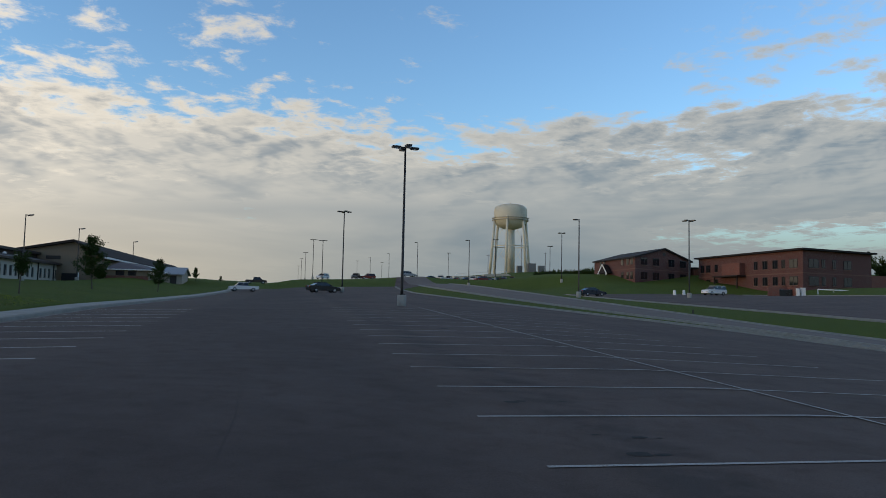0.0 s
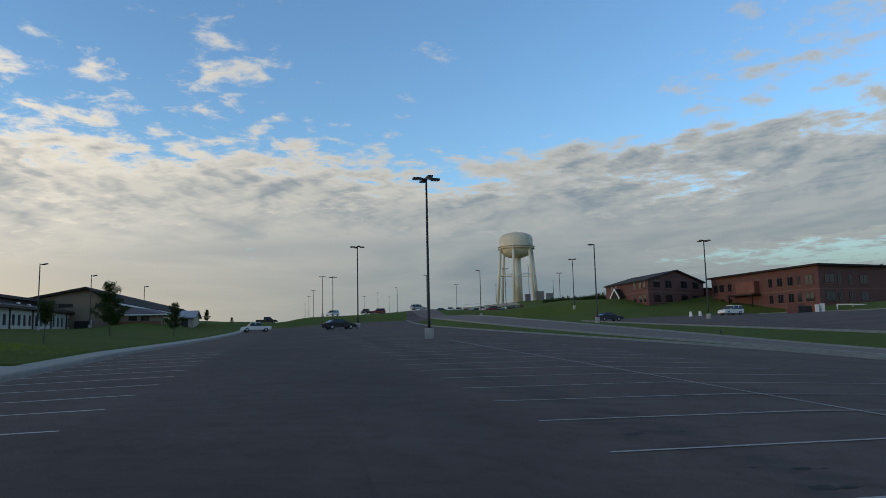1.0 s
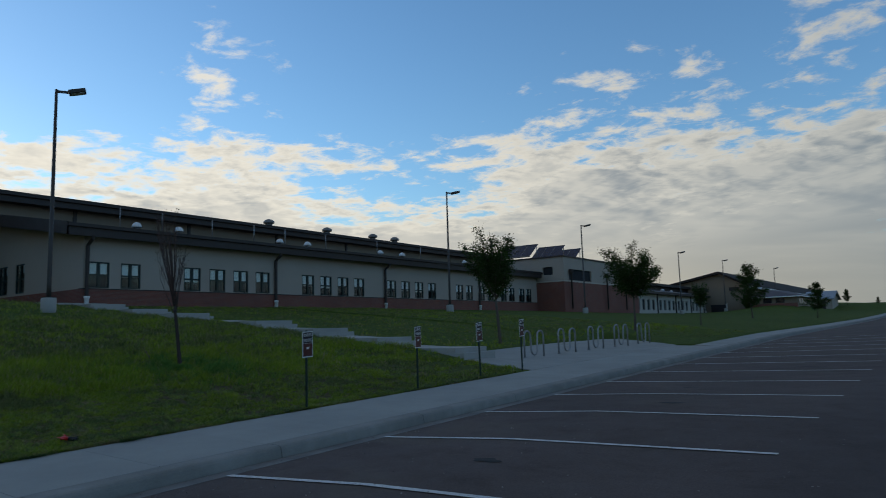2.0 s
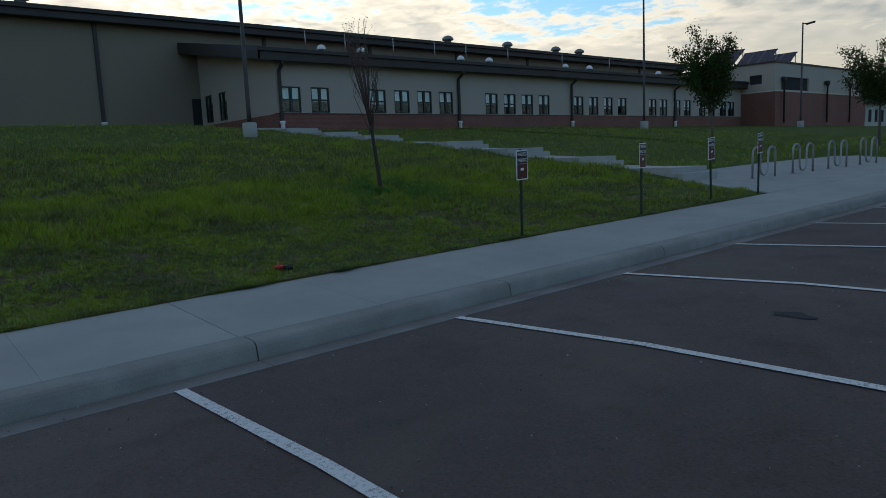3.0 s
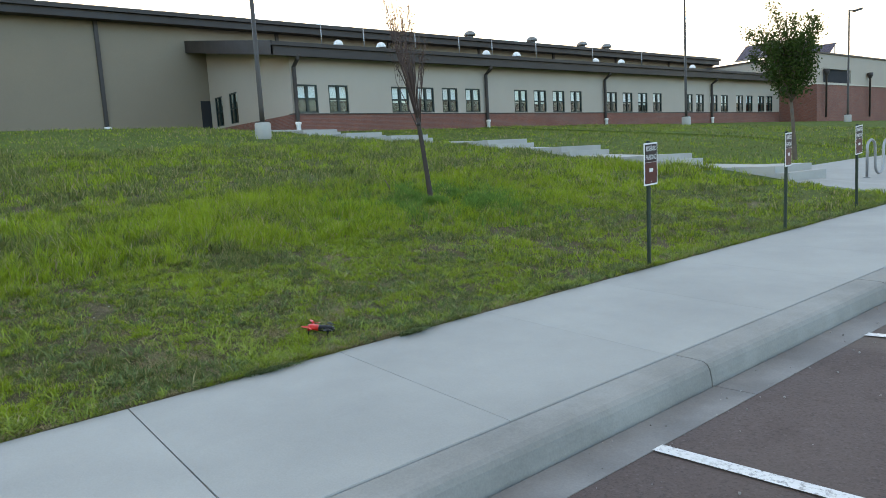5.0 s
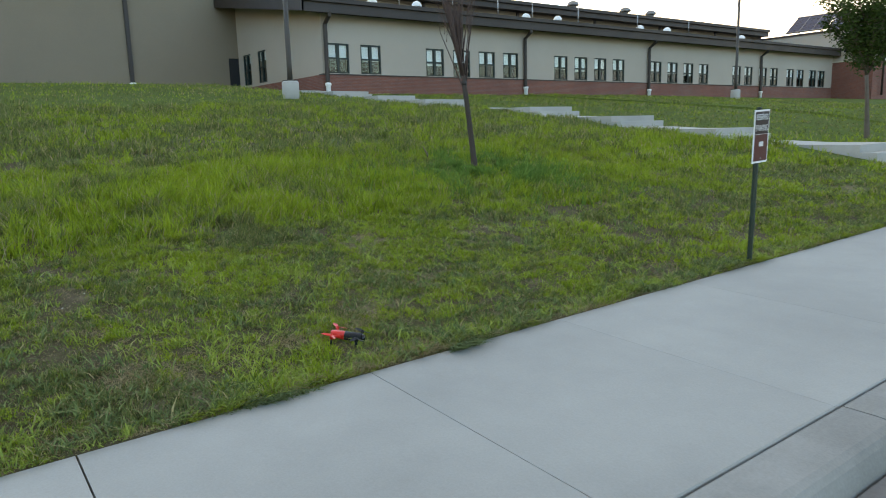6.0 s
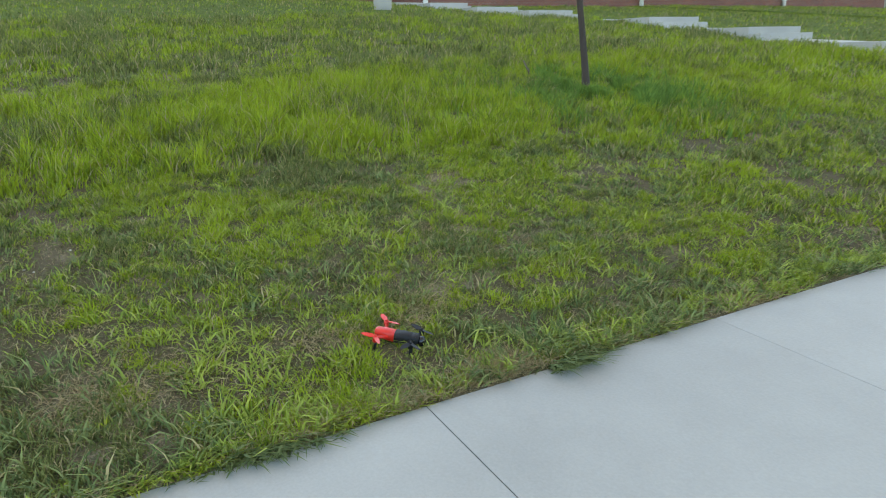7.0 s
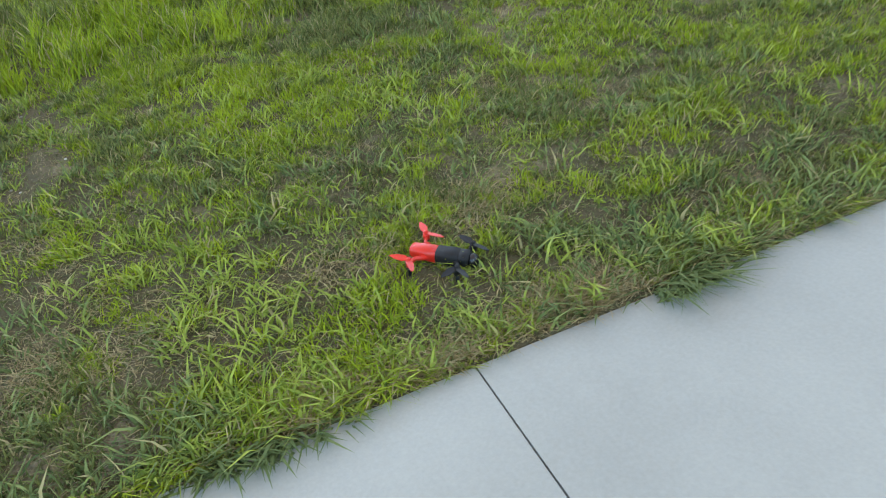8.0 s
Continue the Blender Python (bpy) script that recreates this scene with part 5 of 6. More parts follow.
black_sedan = car("black sedan parked beside a lamp mast in the lot", P_BLACK, lot_at(15.4, 94.0), 18, "sedan")
white_pickup = car("white crew-cab pickup truck by the far kerb", P_WHITE, lot_at(2.2, 136.0), 192, "pickup", "pickup truck")
dark_pickup = car("dark pickup truck on the grass crest", P_BLACK, (2.4, 190.0, on_ground(2.4, 190)), 4, "pickup", "pickup truck")
white_suv = car("white sport utility vehicle in the second lot", P_WHITE, (89.5, 112.0, float(lot_z(89.5, 112)) + 0.06), 190, "suv")
navy_suv = car("dark navy car in the second lot", P_BLUE, (61.2, 104.8, float(lot_z(61.2, 104.8)) + 0.06), 5, "sedan")
silver_suv = car("silver sport utility vehicle on the upper lot", P_SILVER, (95.0, 230.0, on_ground(95, 230) + 0.06), 185, "suv")
red_car = car("dark red car on the upper lot", P_RED, (77.5, 231.0, on_ground(77.5, 231) + 0.06), 190, "suv")
rng = random.Random(5)
models = [black_sedan, white_suv, navy_suv, silver_suv, red_car, white_pickup, dark_pickup]
FAR_LABELS = [c_ + " parked on the distant upper lot" for c_ in ("black sedan", "white sport utility vehicle", "dark navy car", "silver sport utility vehicle", "dark red car", "white pickup truck", "dark pickup truck")]
for k in range(16):
    x, y = (60 + 3.1 * k + rng.uniform(-0.4, 0.4), 233 + 0.3 * k) if k < 12 else ((21, 31.5, 35.5, 47)[k - 12], 206 + (k % 3) * 4)
    m = models[(k * 5 + k // 3) % len(models)]
    q = copy_thing(m, pose(x, y, on_ground(x, y) + 0.05, 0, 0, rng.choice((60, 240, 15, 190)) + rng.uniform(-8, 8)))
    tagged(q, FAR_LABELS[models.index(m)])

# ---- water tower ----
TX, TY, TZ = 120.2, 328.0, 15.7
tower = thing("water_tower", "cream painted multi-legged water tower on the hill", "water tower", (TX, TY, TZ), 1)
R = 8.4
part("tank", Shape().lathe([(0.6, 21.7), (3.2, 21.9), (5.8, 22.8), (7.6, 24.4), (R, 26.3), (R, 30.9), (R * 0.985, 31.9), (R * 0.93, 32.8), (R * 0.80, 33.6), (R * 0.55, 34.25), (R * 0.25, 34.6), (0.5, 34.7)], 40), TOWER, tower, "cream steel tank with rounded top and bottom")
part("balcony", Shape().lathe([(R, 26.1), (R + 0.9, 26.1), (R + 0.9, 26.35), (R, 26.35)], 40).lathe([(R + 0.86, 27.2), (R + 0.93, 27.2), (R + 0.93, 27.3), (R + 0.86, 27.3)], 40), STONE, tower)
part("riser", Shape().tube([(0, 0, -1), (0, 0, 22.0)], 1.75, 20), TOWER, tower)
part("finial", Shape().tube([(0, 0, 34.5), (0, 0, 35.3)], 0.35, 8), TOWER, tower)
for k in range(6):
    a = 2 * math.pi * k / 6
    part("leg", Shape().tube([((R + 2.2) * math.cos(a), (R + 2.2) * math.sin(a), -1.5), ((R - 0.2) * math.cos(a), (R - 0.2) * math.sin(a), 28.0)], [0.66, 0.60], 12), TOWER, tower)
    a2 = 2 * math.pi * (k + 1) / 6
    ra = R + 1.25
    part("strut", Shape().tube([(ra * math.cos(a), ra * math.sin(a), 13), (ra * math.cos(a2), ra * math.sin(a2), 13)], 0.2, 8), TOWER, tower)
    part("tie_rod", Shape().tube([((R + 2) * math.cos(a), (R + 2) * math.sin(a), 1), (ra * math.cos(a2), ra * math.sin(a2), 13)], 0.06, 6), TOWER, tower)
    part("tie_rod", Shape().tube([(ra * math.cos(a), ra * math.sin(a), 13), ((R - 0.1) * math.cos(a2), (R - 0.1) * math.sin(a2), 25)], 0.06, 6), TOWER, tower)
terrace = thing("retaining_wall", "pale stone terrace wall with a railing below the tower", "retaining wall", kind="structure")
tw = Shape()
tw.extrude([(84, 0, 8.5), (115, 0, 8.5), (115, 0, 10.4), (109.5, 0, 13.8), (98, 0, 13.2), (98, 0, 12.5), (84, 0, 11.9)], (0, 3, 0), Matrix.Translation((0, 298, 0)))
part("wall", tw, STONE, terrace)
for k in range(9):
    part("railing_post", Shape().box(85 + 3 * k, 85.15 + 3 * k, 299, 299.15, 11.6 + 0.2 * k, 13.2 + 0.2 * k), WHITE, terrace)
part("rail", Shape().tube([(85, 299.1, 13.2), (109.2, 299.1, 14.8)], 0.06, 6), WHITE, terrace)
for x, y, w_, h_ in ((131, 326, 4, 4.2), (137, 328, 3, 3.0), (126, 330, 2.4, 3.4)):
    hut = thing("utility_cabinet", "grey metal utility cabinet beside the water tower", "utility cabinet", (x, y, on_ground(x, y)), group="tower cabinets")
    part("box", Shape().rounded(-w_ / 2, w_ / 2, -1.2, 1.2, -0.5, h_, 0.08), GREY_POLE, hut)
    part("cap", Shape().box(-w_ / 2 - 0.1, w_ / 2 + 0.1, -1.3, 1.3, h_, h_ + 0.12), GALV, hut)
for x, y, h_ in ((113, 330, 14), (128, 333, 19), (107, 322, 10), (140, 330, 10)):
    ant = thing("antenna_mast", "slim antenna mast beside the water tower", "antenna", (x, y, on_ground(x, y)), group="antenna masts")
    part("mast", Shape().tube([(0, 0, -0.5), (0, 0, h_)], [0.18, 0.1], 8), GREY_POLE, ant)
    part("head", Shape().tube([(-0.8, 0, h_ - 0.6), (0.8, 0, h_ - 0.6)], 0.09, 6), GREY_POLE, ant)

# ---- brick office buildings beyond the second lot ----


OFFICE_SILL = material("brick_sill", (0.20, 0.105, 0.080), 0.9, var=0.15, scale=1.0)
OFFICE_BRICK = brick_material("office_brick", (0.125, 0.037, 0.028), (0.092, 0.028, 0.023))


def office(name, label, corner, along_dir, depth_dir, length, depth, base, eave, ridge, cols_long, cols_end):
    o = thing(name, label, "building", kind="structure")
    c, a, d = Vector((*corner, 0)), Vector((*along_dir, 0)).normalized(), Vector((*depth_dir, 0)).normalized()
    m = Matrix(((a.x, d.x, 0, c.x), (a.y, d.y, 0, c.y), (0, 0, 1, 0), (0, 0, 0, 1)))
    part("wall", Shape().box(0, length, 0, depth, base - 2, eave, m), OFFICE_BRICK, o, "red brick walls")
    part("plinth", Shape().box(-0.08, length + 0.08, -0.08, depth + 0.08, base - 1.5, base + 0.7, m), brick_material("dark_brick", (0.15, 0.045, 0.035), (0.11, 0.035, 0.03)), o)
    part("band", Shape().box(-0.06, length, -0.06, depth, base + 3.3, base + 3.5, m), OFFICE_SILL, o)
    if ridge > eave + 1:
        part("gable", Shape().extrude([(0, 0.0, eave), (0, depth, eave), (0, depth / 2, ridge)], (length, 0, 0), m), OFFICE_BRICK, o)
        for sgn in (0, 1):
            y0 = -0.6 if sgn == 0 else depth + 0.6
            z0 = eave - 0.6 * (ridge - eave) / (depth / 2)
            part("roof", Shape().extrude([(-0.6, y0, z0), (-0.6, depth / 2, ridge + 0.02), (-0.6, depth / 2, ridge + 0.35), (-0.6, y0, z0 + 0.33)], (length + 1.2, 0, 0), m), SHINGLE, o)
    else:
        part("roof", Shape().add([m @ Vector(q) for q in ((-0.9, -0.9, eave), (length + 0.9, -0.9, eave), (length + 0.9, depth + 0.9, eave), (-0.9, depth + 0.9, eave), (-0.9, -0.9, eave + 0.35), (length + 0.9, -0.9, eave + 0.35), (length + 0.9, depth + 0.9, eave + 0.35), (-0.9, depth + 0.9, eave + 0.35),
                                                         (depth * 0.4, depth / 2, ridge), (length - depth * 0.4, depth / 2, ridge))],
                                 [(3, 2, 1, 0), (0, 1, 5, 4), (1, 2, 6, 5), (2, 3, 7, 6), (3, 0, 4, 7), (4, 5, 9, 8), (5, 6, 9), (6, 7, 8, 9), (7, 4, 8)]), SHINGLE, o)

    def pane(x, y, w_, h_, z, long_side):
        if long_side:
            outer, inner, rail = (x, x + w_, -0.06, 0.02), (x + 0.1, x + w_ - 0.1, -0.09, -0.05), (x + w_ / 2 - 0.06, x + w_ / 2 + 0.06, -0.11, -0.05)
        else:
            outer, inner, rail = (-0.06, 0.02, y, y + w_), (-0.09, -0.05, y + 0.1, y + w_ - 0.1), (-0.11, -0.05, y + w_ / 2 - 0.06, y + w_ / 2 + 0.06)
        win = part("window", Shape().box(*outer, z - 0.1, z + h_ + 0.1, m), BROWN, o)
        part("pane", Shape().box(*inner, z, z + h_, m), CAR_GLASS, win)
        part("mullion", Shape().box(*rail, z, z + h_, m), BROWN, win)
        if long_side:
            part("sill", Shape().box(x - 0.1, x + w_ + 0.1, -0.16, -0.03, z - 0.24, z - 0.1, m), OFFICE_SILL, win)
        else:
            part("sill", Shape().box(-0.16, -0.03, y - 0.1, y + w_ + 0.1, z - 0.24, z - 0.1, m), OFFICE_SILL, win)

    for z in (base + 1.1, base + 4.5):
        for x, w_ in cols_long:
            pane(x, 0, w_, 1.6, z, True)
        for y, w_ in cols_end:
            pane(0, y, w_, 1.6, z, False)
    return o, m


# long side runs away from the viewer, the end face looks across the second lot
ob_b, mb = office("office_building", "two-storey red brick office building with a dark low hipped roof", (107.2, 109.7), (20.2, 4.6), (1.0, 36.0), 20.8, 36.0, 4.8, 12.6, 13.05,
                  ((1.6, 2.9), (5.4, 1.1), (8.6, 1.1), (12.0, 2.4)), ((1.4, 2.4), (5.0, 1.1), (7.2, 1.6), (10.4, 1.6), (13.6, 1.2), (28.0, 1.3), (31.0, 1.8), (33.6, 1.5)))
part("canopy", Shape().box(-2.8, 0.0, 17.5, 27.0, 7.9, 8.2, mb), BROWN, ob_b)
part("canopy_wall", Shape().box(-1.6, 0.0, 18.0, 24.5, 8.2, 10.9, mb), BRICK, ob_b)
for y in (18.0, 26.4):
    part("canopy_post", Shape().box(-2.43, -2.15, y, y + 0.25, 4.0, 7.9, mb), BROWN, ob_b)
part("rear_annex", Shape().box(20.8, 36, 4, 20, 3, 8.6, mb), BRICK, ob_b)
ob_a, ma = office("office_building", "red brick office building with a dark gabled roof and white porch", (88.6, 140.8), (1.6, 25.0), (21.0, 10.5), 25, 23.5, 6.2, 12.2, 14.7,
                  ((1.2, 1.3), (3.4, 1.3), (6.4, 1.3), (17.5, 1.3), (20, 1.3)), ((2.2, 2.6), (7.0, 2.6), (13.5, 2.6), (18.6, 2.6)))
porch = Shape().extrude([(13.0, -2.43, 8.9), (18.6, -2.43, 8.9), (15.8, -2.43, 11.2)], (0, 2.43, 0), ma)
part("porch_roof", porch, SHINGLE, ob_a)
part("porch_trim", Shape().extrude([(12.6, -2.5, 8.75), (15.8, -2.5, 11.35), (19.0, -2.5, 8.75), (18.4, -2.5, 8.75), (15.8, -2.5, 10.85), (13.2, -2.5, 8.75)], (0, 0.15, 0), ma), WHITE, ob_a, "white gable trim")
for x in (13.3, 17.9):
    part("porch_post", Shape().box(x, x + 0.35, -2.43, -2.05, 6.0, 9.2, ma), WHITE, ob_a)
part("gable_vent", Shape().box(-0.05, 0.02, 11.1, 12.3, 13.1, 13.9, ma), BROWN, ob_a)
link = thing("link_building", "low red brick building behind the offices", "building", kind="structure")
part("wall", Shape().box(111, 118, 152, 168, 5, 10.6), BRICK, link)
part("roof", Shape().box(110.6, 118.4, 151.6, 168.4, 10.6, 11.0), SHINGLE, link)

# bin enclosure, barriers and bank rails by the second lot
bins = thing("bin_enclosure", "brick bin enclosure with pale gateposts beside the second lot", "bin enclosure", (91.2, 95.6, float(lot_z(91.2, 95.6))), -8, kind="structure")
bins.scale = (0.68, 0.68, 0.68)
part("wall", Shape().box(-3.6, -0.8, 0, 0.4, -0.3, 2.4).box(3.0, 3.4, -0.2, 3.0, -0.3, 2.4).box(-0.8, 3.0, 2.8, 3.2, -0.3, 2.4), BRICK, bins)
part("bin", Shape().rounded(-0.5, 2.8, 0.4, 2.4, -0.1, 1.7, 0.1), P_BLACK, bins, "black steel waste container")
part("gatepost", Shape().box(3.3, 4.2, -0.5, 0.3, -0.3, 2.0), WHITE, bins)
part("gatepost", Shape().box(4.9, 5.8, -0.3, 0.5, -0.3, 2.2), WHITE, bins)
rail_ = thing("ramp_rail", "pale rail along the ramp up to the office", "railing", (98.5, 96, float(lot_z(95, 96))), -6, kind="structure")
part("rail", Shape().tube([(0, 0, 1.2), (14, 3, 1.0)], 0.12, 8), WHITE, rail_)
for k in range(5):
    part("post", Shape().tube([(k * 3.4, k * 0.73, -1.2), (k * 3.4, k * 0.73, 1.15)], 0.08, 6), WHITE, rail_)
for x, y in ((84.2, 117.0), (86.6, 117.6)):
    b_ = thing("traffic_barrel", "pale plastic barrier standing by the lot edge", "barrier", (x, y, on_ground(x, y)), group="barriers")
    part("drum", Shape().lathe([(0.42, -0.1), (0.40, 0.08), (0.30, 0.14), (0.24, 0.9), (0.2, 1.0)], 14), WHITE, b_)
hyd = thing("hydrant", "small dark fire hydrant on the grass strip", "hydrant", (47.5, 53.5, on_ground(47.5, 53.5)))
hyd.scale = (0.55, 0.55, 0.55)
part("barrel", Shape().lathe([(0.16, -0.1), (0.16, 0.05), (0.11, 0.08), (0.11, 0.5), (0.15, 0.54), (0.12, 0.68), (0.03, 0.75)], 12), BROWN, hyd)
drain = thing("storm_drain", "dark storm drain grate in the lot edge", "drain", (33.4, 47.0, float(lot_z(33.4, 47.0)) + 0.016), kind="structure")
part("grate", Shape().box(-0.6, 0.6, -0.35, 0.35, 0, 0.012), DARK, drain)


# ---- trees ----


def leaf_cloud(rng_, centres, per, spread, size, droop=0.0):
    """Small bent leaves scattered round twig ends."""
    c = np.repeat(np.asarray(centres, float), per, axis=0)
    n = len(c)
    p_ = c + rng_.normal(0, 1, (n, 3)) * np.asarray(spread)
    d1 = rng_.normal(0, 1, (n, 3))
    d1[:, 2] -= droop
    d1 /= np.linalg.norm(d1, axis=1)[:, None]
    d2 = np.cross(d1, rng_.normal(0, 1, (n, 3)))
    d2 /= np.linalg.norm(d2, axis=1)[:, None]
    s = (size * rng_.uniform(0.6, 1.3, n))[:, None]
    v = np.stack([p_, p_ + d1 * s * 0.5 + d2 * s * 0.28, p_ + d1 * s, p_ + d1 * s * 0.5 - d2 * s * 0.28], 1).reshape(-1, 3)
    f = np.arange(n * 4).reshape(-1, 4)
    me = bpy.data.meshes.new("crown")
    me.from_pydata(v.tolist(), [], f.tolist())
    return me


def tree(label, at, height, width, seed, crown_from=0.38, leaves=7, size=0.13, vase=True, group="lawn trees", leaf=None, name="tree"):
    rg = np.random.default_rng(seed)
    t = thing(name, label, "tree", at, group=group)
    trunk = Shape()
    fork = height * crown_from
    lean = rg.uniform(-0.06, 0.06, 2) * height
    trunk.tube([(0, 0, -0.2), (0, 0, 0.05), (lean[0] * 0.2, lean[1] * 0.2, fork * 0.6), (lean[0] * 0.4, lean[1] * 0.4, fork)], [0.016 * height + 0.02, 0.014 * height + 0.01, 0.011 * height, 0.010 * height], 9)
    part("trunk", trunk, BARK, t)
    ends, limbs = [], Shape()
    high = height - fork
    stem = lambda u: np.array([lean[0] * (0.4 + 0.6 * u), lean[1] * (0.4 + 0.6 * u), fork + high * u])
    limbs.tube([stem(u) for u in (0, 0.3, 0.6, 0.93)], [0.010 * height, 0.007 * height, 0.004 * height, 0.001 * height], 6)
    for k in range(26):
        a = k * 2.4 + rg.uniform(-0.4, 0.4)
        u0 = (k / 26) ** 1.2 * (0.45 if vase else 0.8)
        rise = rg.uniform(0.24, 0.50) if vase else rg.uniform(0.10, 0.26)
        u1 = min(u0 + rise, 1.02)
        full = np.interp(u1, (0.1, 0.35, 0.6, 0.85, 1.0), (0.32, 0.72, 1.0, 0.92, 0.42) if vase else (0.8, 1.0, 0.72, 0.42, 0.12))
        out = width / 2 * full * (rg.uniform(0.55, 1.2) if vase else rg.uniform(0.35, 1.35))
        b0, b2 = stem(u0), np.array([lean[0], lean[1], 0]) * 0.5 + np.array([out * math.cos(a), out * math.sin(a), fork + high * u1])
        b1 = b0 * 0.5 + b2 * 0.5 + np.array([math.cos(a) * 0.06 * width, math.sin(a) * 0.06 * width, -0.01 * height])
        limbs.tube([b0, b1, b2], [0.0055 * height, 0.0038 * height, 0.0012 * height], 6)
        for s_ in np.linspace(0.22, 1.0, 8):
            q = b0 * (1 - s_) ** 2 + 2 * b1 * s_ * (1 - s_) + b2 * s_ ** 2
            for _ in range(4):
                e = q + rg.normal(0, 1, 3) * np.array([0.062, 0.062, 0.036]) * width * (1.15 - 0.55 * s_) + np.array([math.cos(a), math.sin(a), 0.9]) * 0.05 * width * rg.uniform(0, 1.2)
                limbs.tube([q, (q + e) / 2 + rg.normal(0, 0.02, 3), e], [0.0016 * height, 0.0011 * height, 0.0005 * height], 4, caps=False)
                ends.append(e)
    tagged(part("branchwork", limbs, BARK, t), kind="stuff")
    crown = leaf_cloud(rg, ends, leaves, (0.032 * width + 0.02,) * 3, size, 0.3)
    part("crown", crown, leaf or LEAF, t)
    return t


def lawn_at(x, y):
    return (x, y, float(ground_z(x, y)))


tree("young shade tree with a dense green vase-shaped crown on the lawn", lawn_at(-8.4, 22.6), 5.05, 2.15, 3, 0.36, 14, 0.090)
tree("young shade tree with an open green crown beside the bicycle racks", lawn_at(-6.3, 32.6), 4.6, 2.75, 8, 0.36, 15, 0.10)
t3 = tree("pointed young leafy tree with a short trunk on the far lawn", lawn_at(-9.0, 72), 5.5, 2.7, 11, 0.24, 8, 0.15, vase=False)
for x, y, s_ in ((-5.4, 88, 0.76), (-9.4, 158, 0.58), (-4.4, 162, 0.30)):
    q = copy_thing(t3, Matrix.Translation(lawn_at(x, y)) @ pose(0, 0, 0, 0, 0, x * 31))
    q.scale = (s_, s_, s_)
tree("small dark conical evergreen shrub at the corner of the gymnasium", lawn_at(-19.4, 117.6), 2.2, 1.5, 31, 0.05, 16, 0.16, vase=False, group="corner shrubs", name="shrub")
tree("thin young sapling with a sparse crown on the lawn", lawn_at(-6.2, 44), 2.9, 1.0, 21, 0.4, 3, 0.10)

for k, (x, y, h_, w_) in enumerate(((107.4, 215, 4.4, 4.2), (110.0, 214, 5.2, 5.0), (112.5, 212, 4.4, 4.8), (104.5, 219, 3.0, 4.0), (118, 262, 4.6, 6.0), (112, 262, 4.0, 5.6), (124, 260, 4.4, 6.0))):
    tree("distant rounded shrub beside the office drive", (x, y, on_ground(x, y)), h_, w_, 50 + k, 0.12, 9, 0.34, group="far shrubs", leaf=FAR_LEAF)
for k, (x, y, h_) in enumerate(((145.9, 128.2, 9.5), (150.5, 125.8, 11.0), (155, 124.9, 12.5), (160, 130, 11.0), (148, 140, 11.5))):
    tree("dark green broadleaf tree behind the brick office", (x, y, on_ground(x, y)), h_ * 0.62, h_ * 0.6, 60 + k, 0.2, 9, 0.55, group="far trees", leaf=FAR_LEAF)

# bare sapling, leaning, bound at the fork
rg = np.random.default_rng(4)
SAP_BARK = material("dark_sapling_bark", (0.046, 0.034, 0.027), 0.95, var=0.2, scale=9, fine=60, grain=0.15, bump=0.5, depth=0.01)
sap = thing("sapling", "leaning bare sapling with a bundle of upright reddish twigs", "tree", lawn_at(-6.98, 6.70))
lean_d = np.array([-0.99, -0.12, 0.0])


def sap_at(z, off=(0, 0, 0)):
    return np.array([0, 0, z]) + lean_d * (0.135 * z + 0.012 * z * z) + np.asarray(off)


part("trunk", Shape().tube([sap_at(z) for z in (-0.15, 0.05, 0.4, 0.8, 1.15, 1.4)], [0.058, 0.048, 0.041, 0.037, 0.036, 0.030], 9), SAP_BARK, sap)
part("tie", Shape().tube([sap_at(1.26), sap_at(1.32)], 0.036, 9), BLACK_POLE, sap)
twigs, tips = Shape(), []
for k in range(34):
    a = k * 2.399
    z0 = rg.uniform(1.12, 1.7)
    top_z = rg.uniform(2.2, 3.6)
    r_ = rg.uniform(0.10, 0.36)
    o_ = np.array([math.cos(a) * r_, math.sin(a) * r_, 0])
    pts = [sap_at(z0), sap_at(z0 * 0.6 + top_z * 0.4, o_ * 0.45), sap_at(top_z * 0.8 + z0 * 0.2, o_ * 0.9), sap_at(top_z, o_ * 1.0 + rg.normal(0, 0.03, 3))]
    twigs.tube(pts, [0.012, 0.008, 0.005, 0.0025], 5)
    for s_ in (0.45, 0.6, 0.75, 0.9):
        b_ = np.array(pts[1]) * (1 - s_) + np.array(pts[3]) * s_
        e = b_ + np.array([rg.normal(0, 0.07), rg.normal(0, 0.07), rg.uniform(0.12, 0.3)])
        twigs.tube([b_, e], [0.004, 0.0015], 4, caps=False)
        tips.append(e)
tagged(part("twigwork", twigs, TWIG, sap), kind="stuff")
tagged(part("buds", leaf_cloud(rg, tips, 4, (0.03, 0.03, 0.06), 0.035), leaf_material("bronze_bud", (0.10, 0.06, 0.045), (0.12, 0.085, 0.05), 0.2), sap), kind="stuff")
stake = thing("stake", "short dark broken stake beside the sapling", "stake", lawn_at(-7.9, 6.55))
part("rod", Shape().tube([(0, 0, -0.1), (-0.03, -0.02, 0.14), (-0.10, -0.06, 0.28)], [0.014, 0.014, 0.01], 7), BARK, stake)

# ---- reserved parking signs ----
SIGN_BROWN = material("sign_brown", (0.095, 0.022, 0.016), 0.4, var=0.05, bump=0)
SIGN_DARK = material("sign_dark_brown", (0.022, 0.012, 0.011), 0.4, var=0.05, bump=0)
SIGN_WHITE = material("sign_white", (0.68, 0.67, 0.64), 0.45, var=0.06, bump=0)
POST_GREEN = material("post_green", (0.016, 0.035, 0.026), 0.5, 0.0, var=0.15, scale=8, bump=0.05)


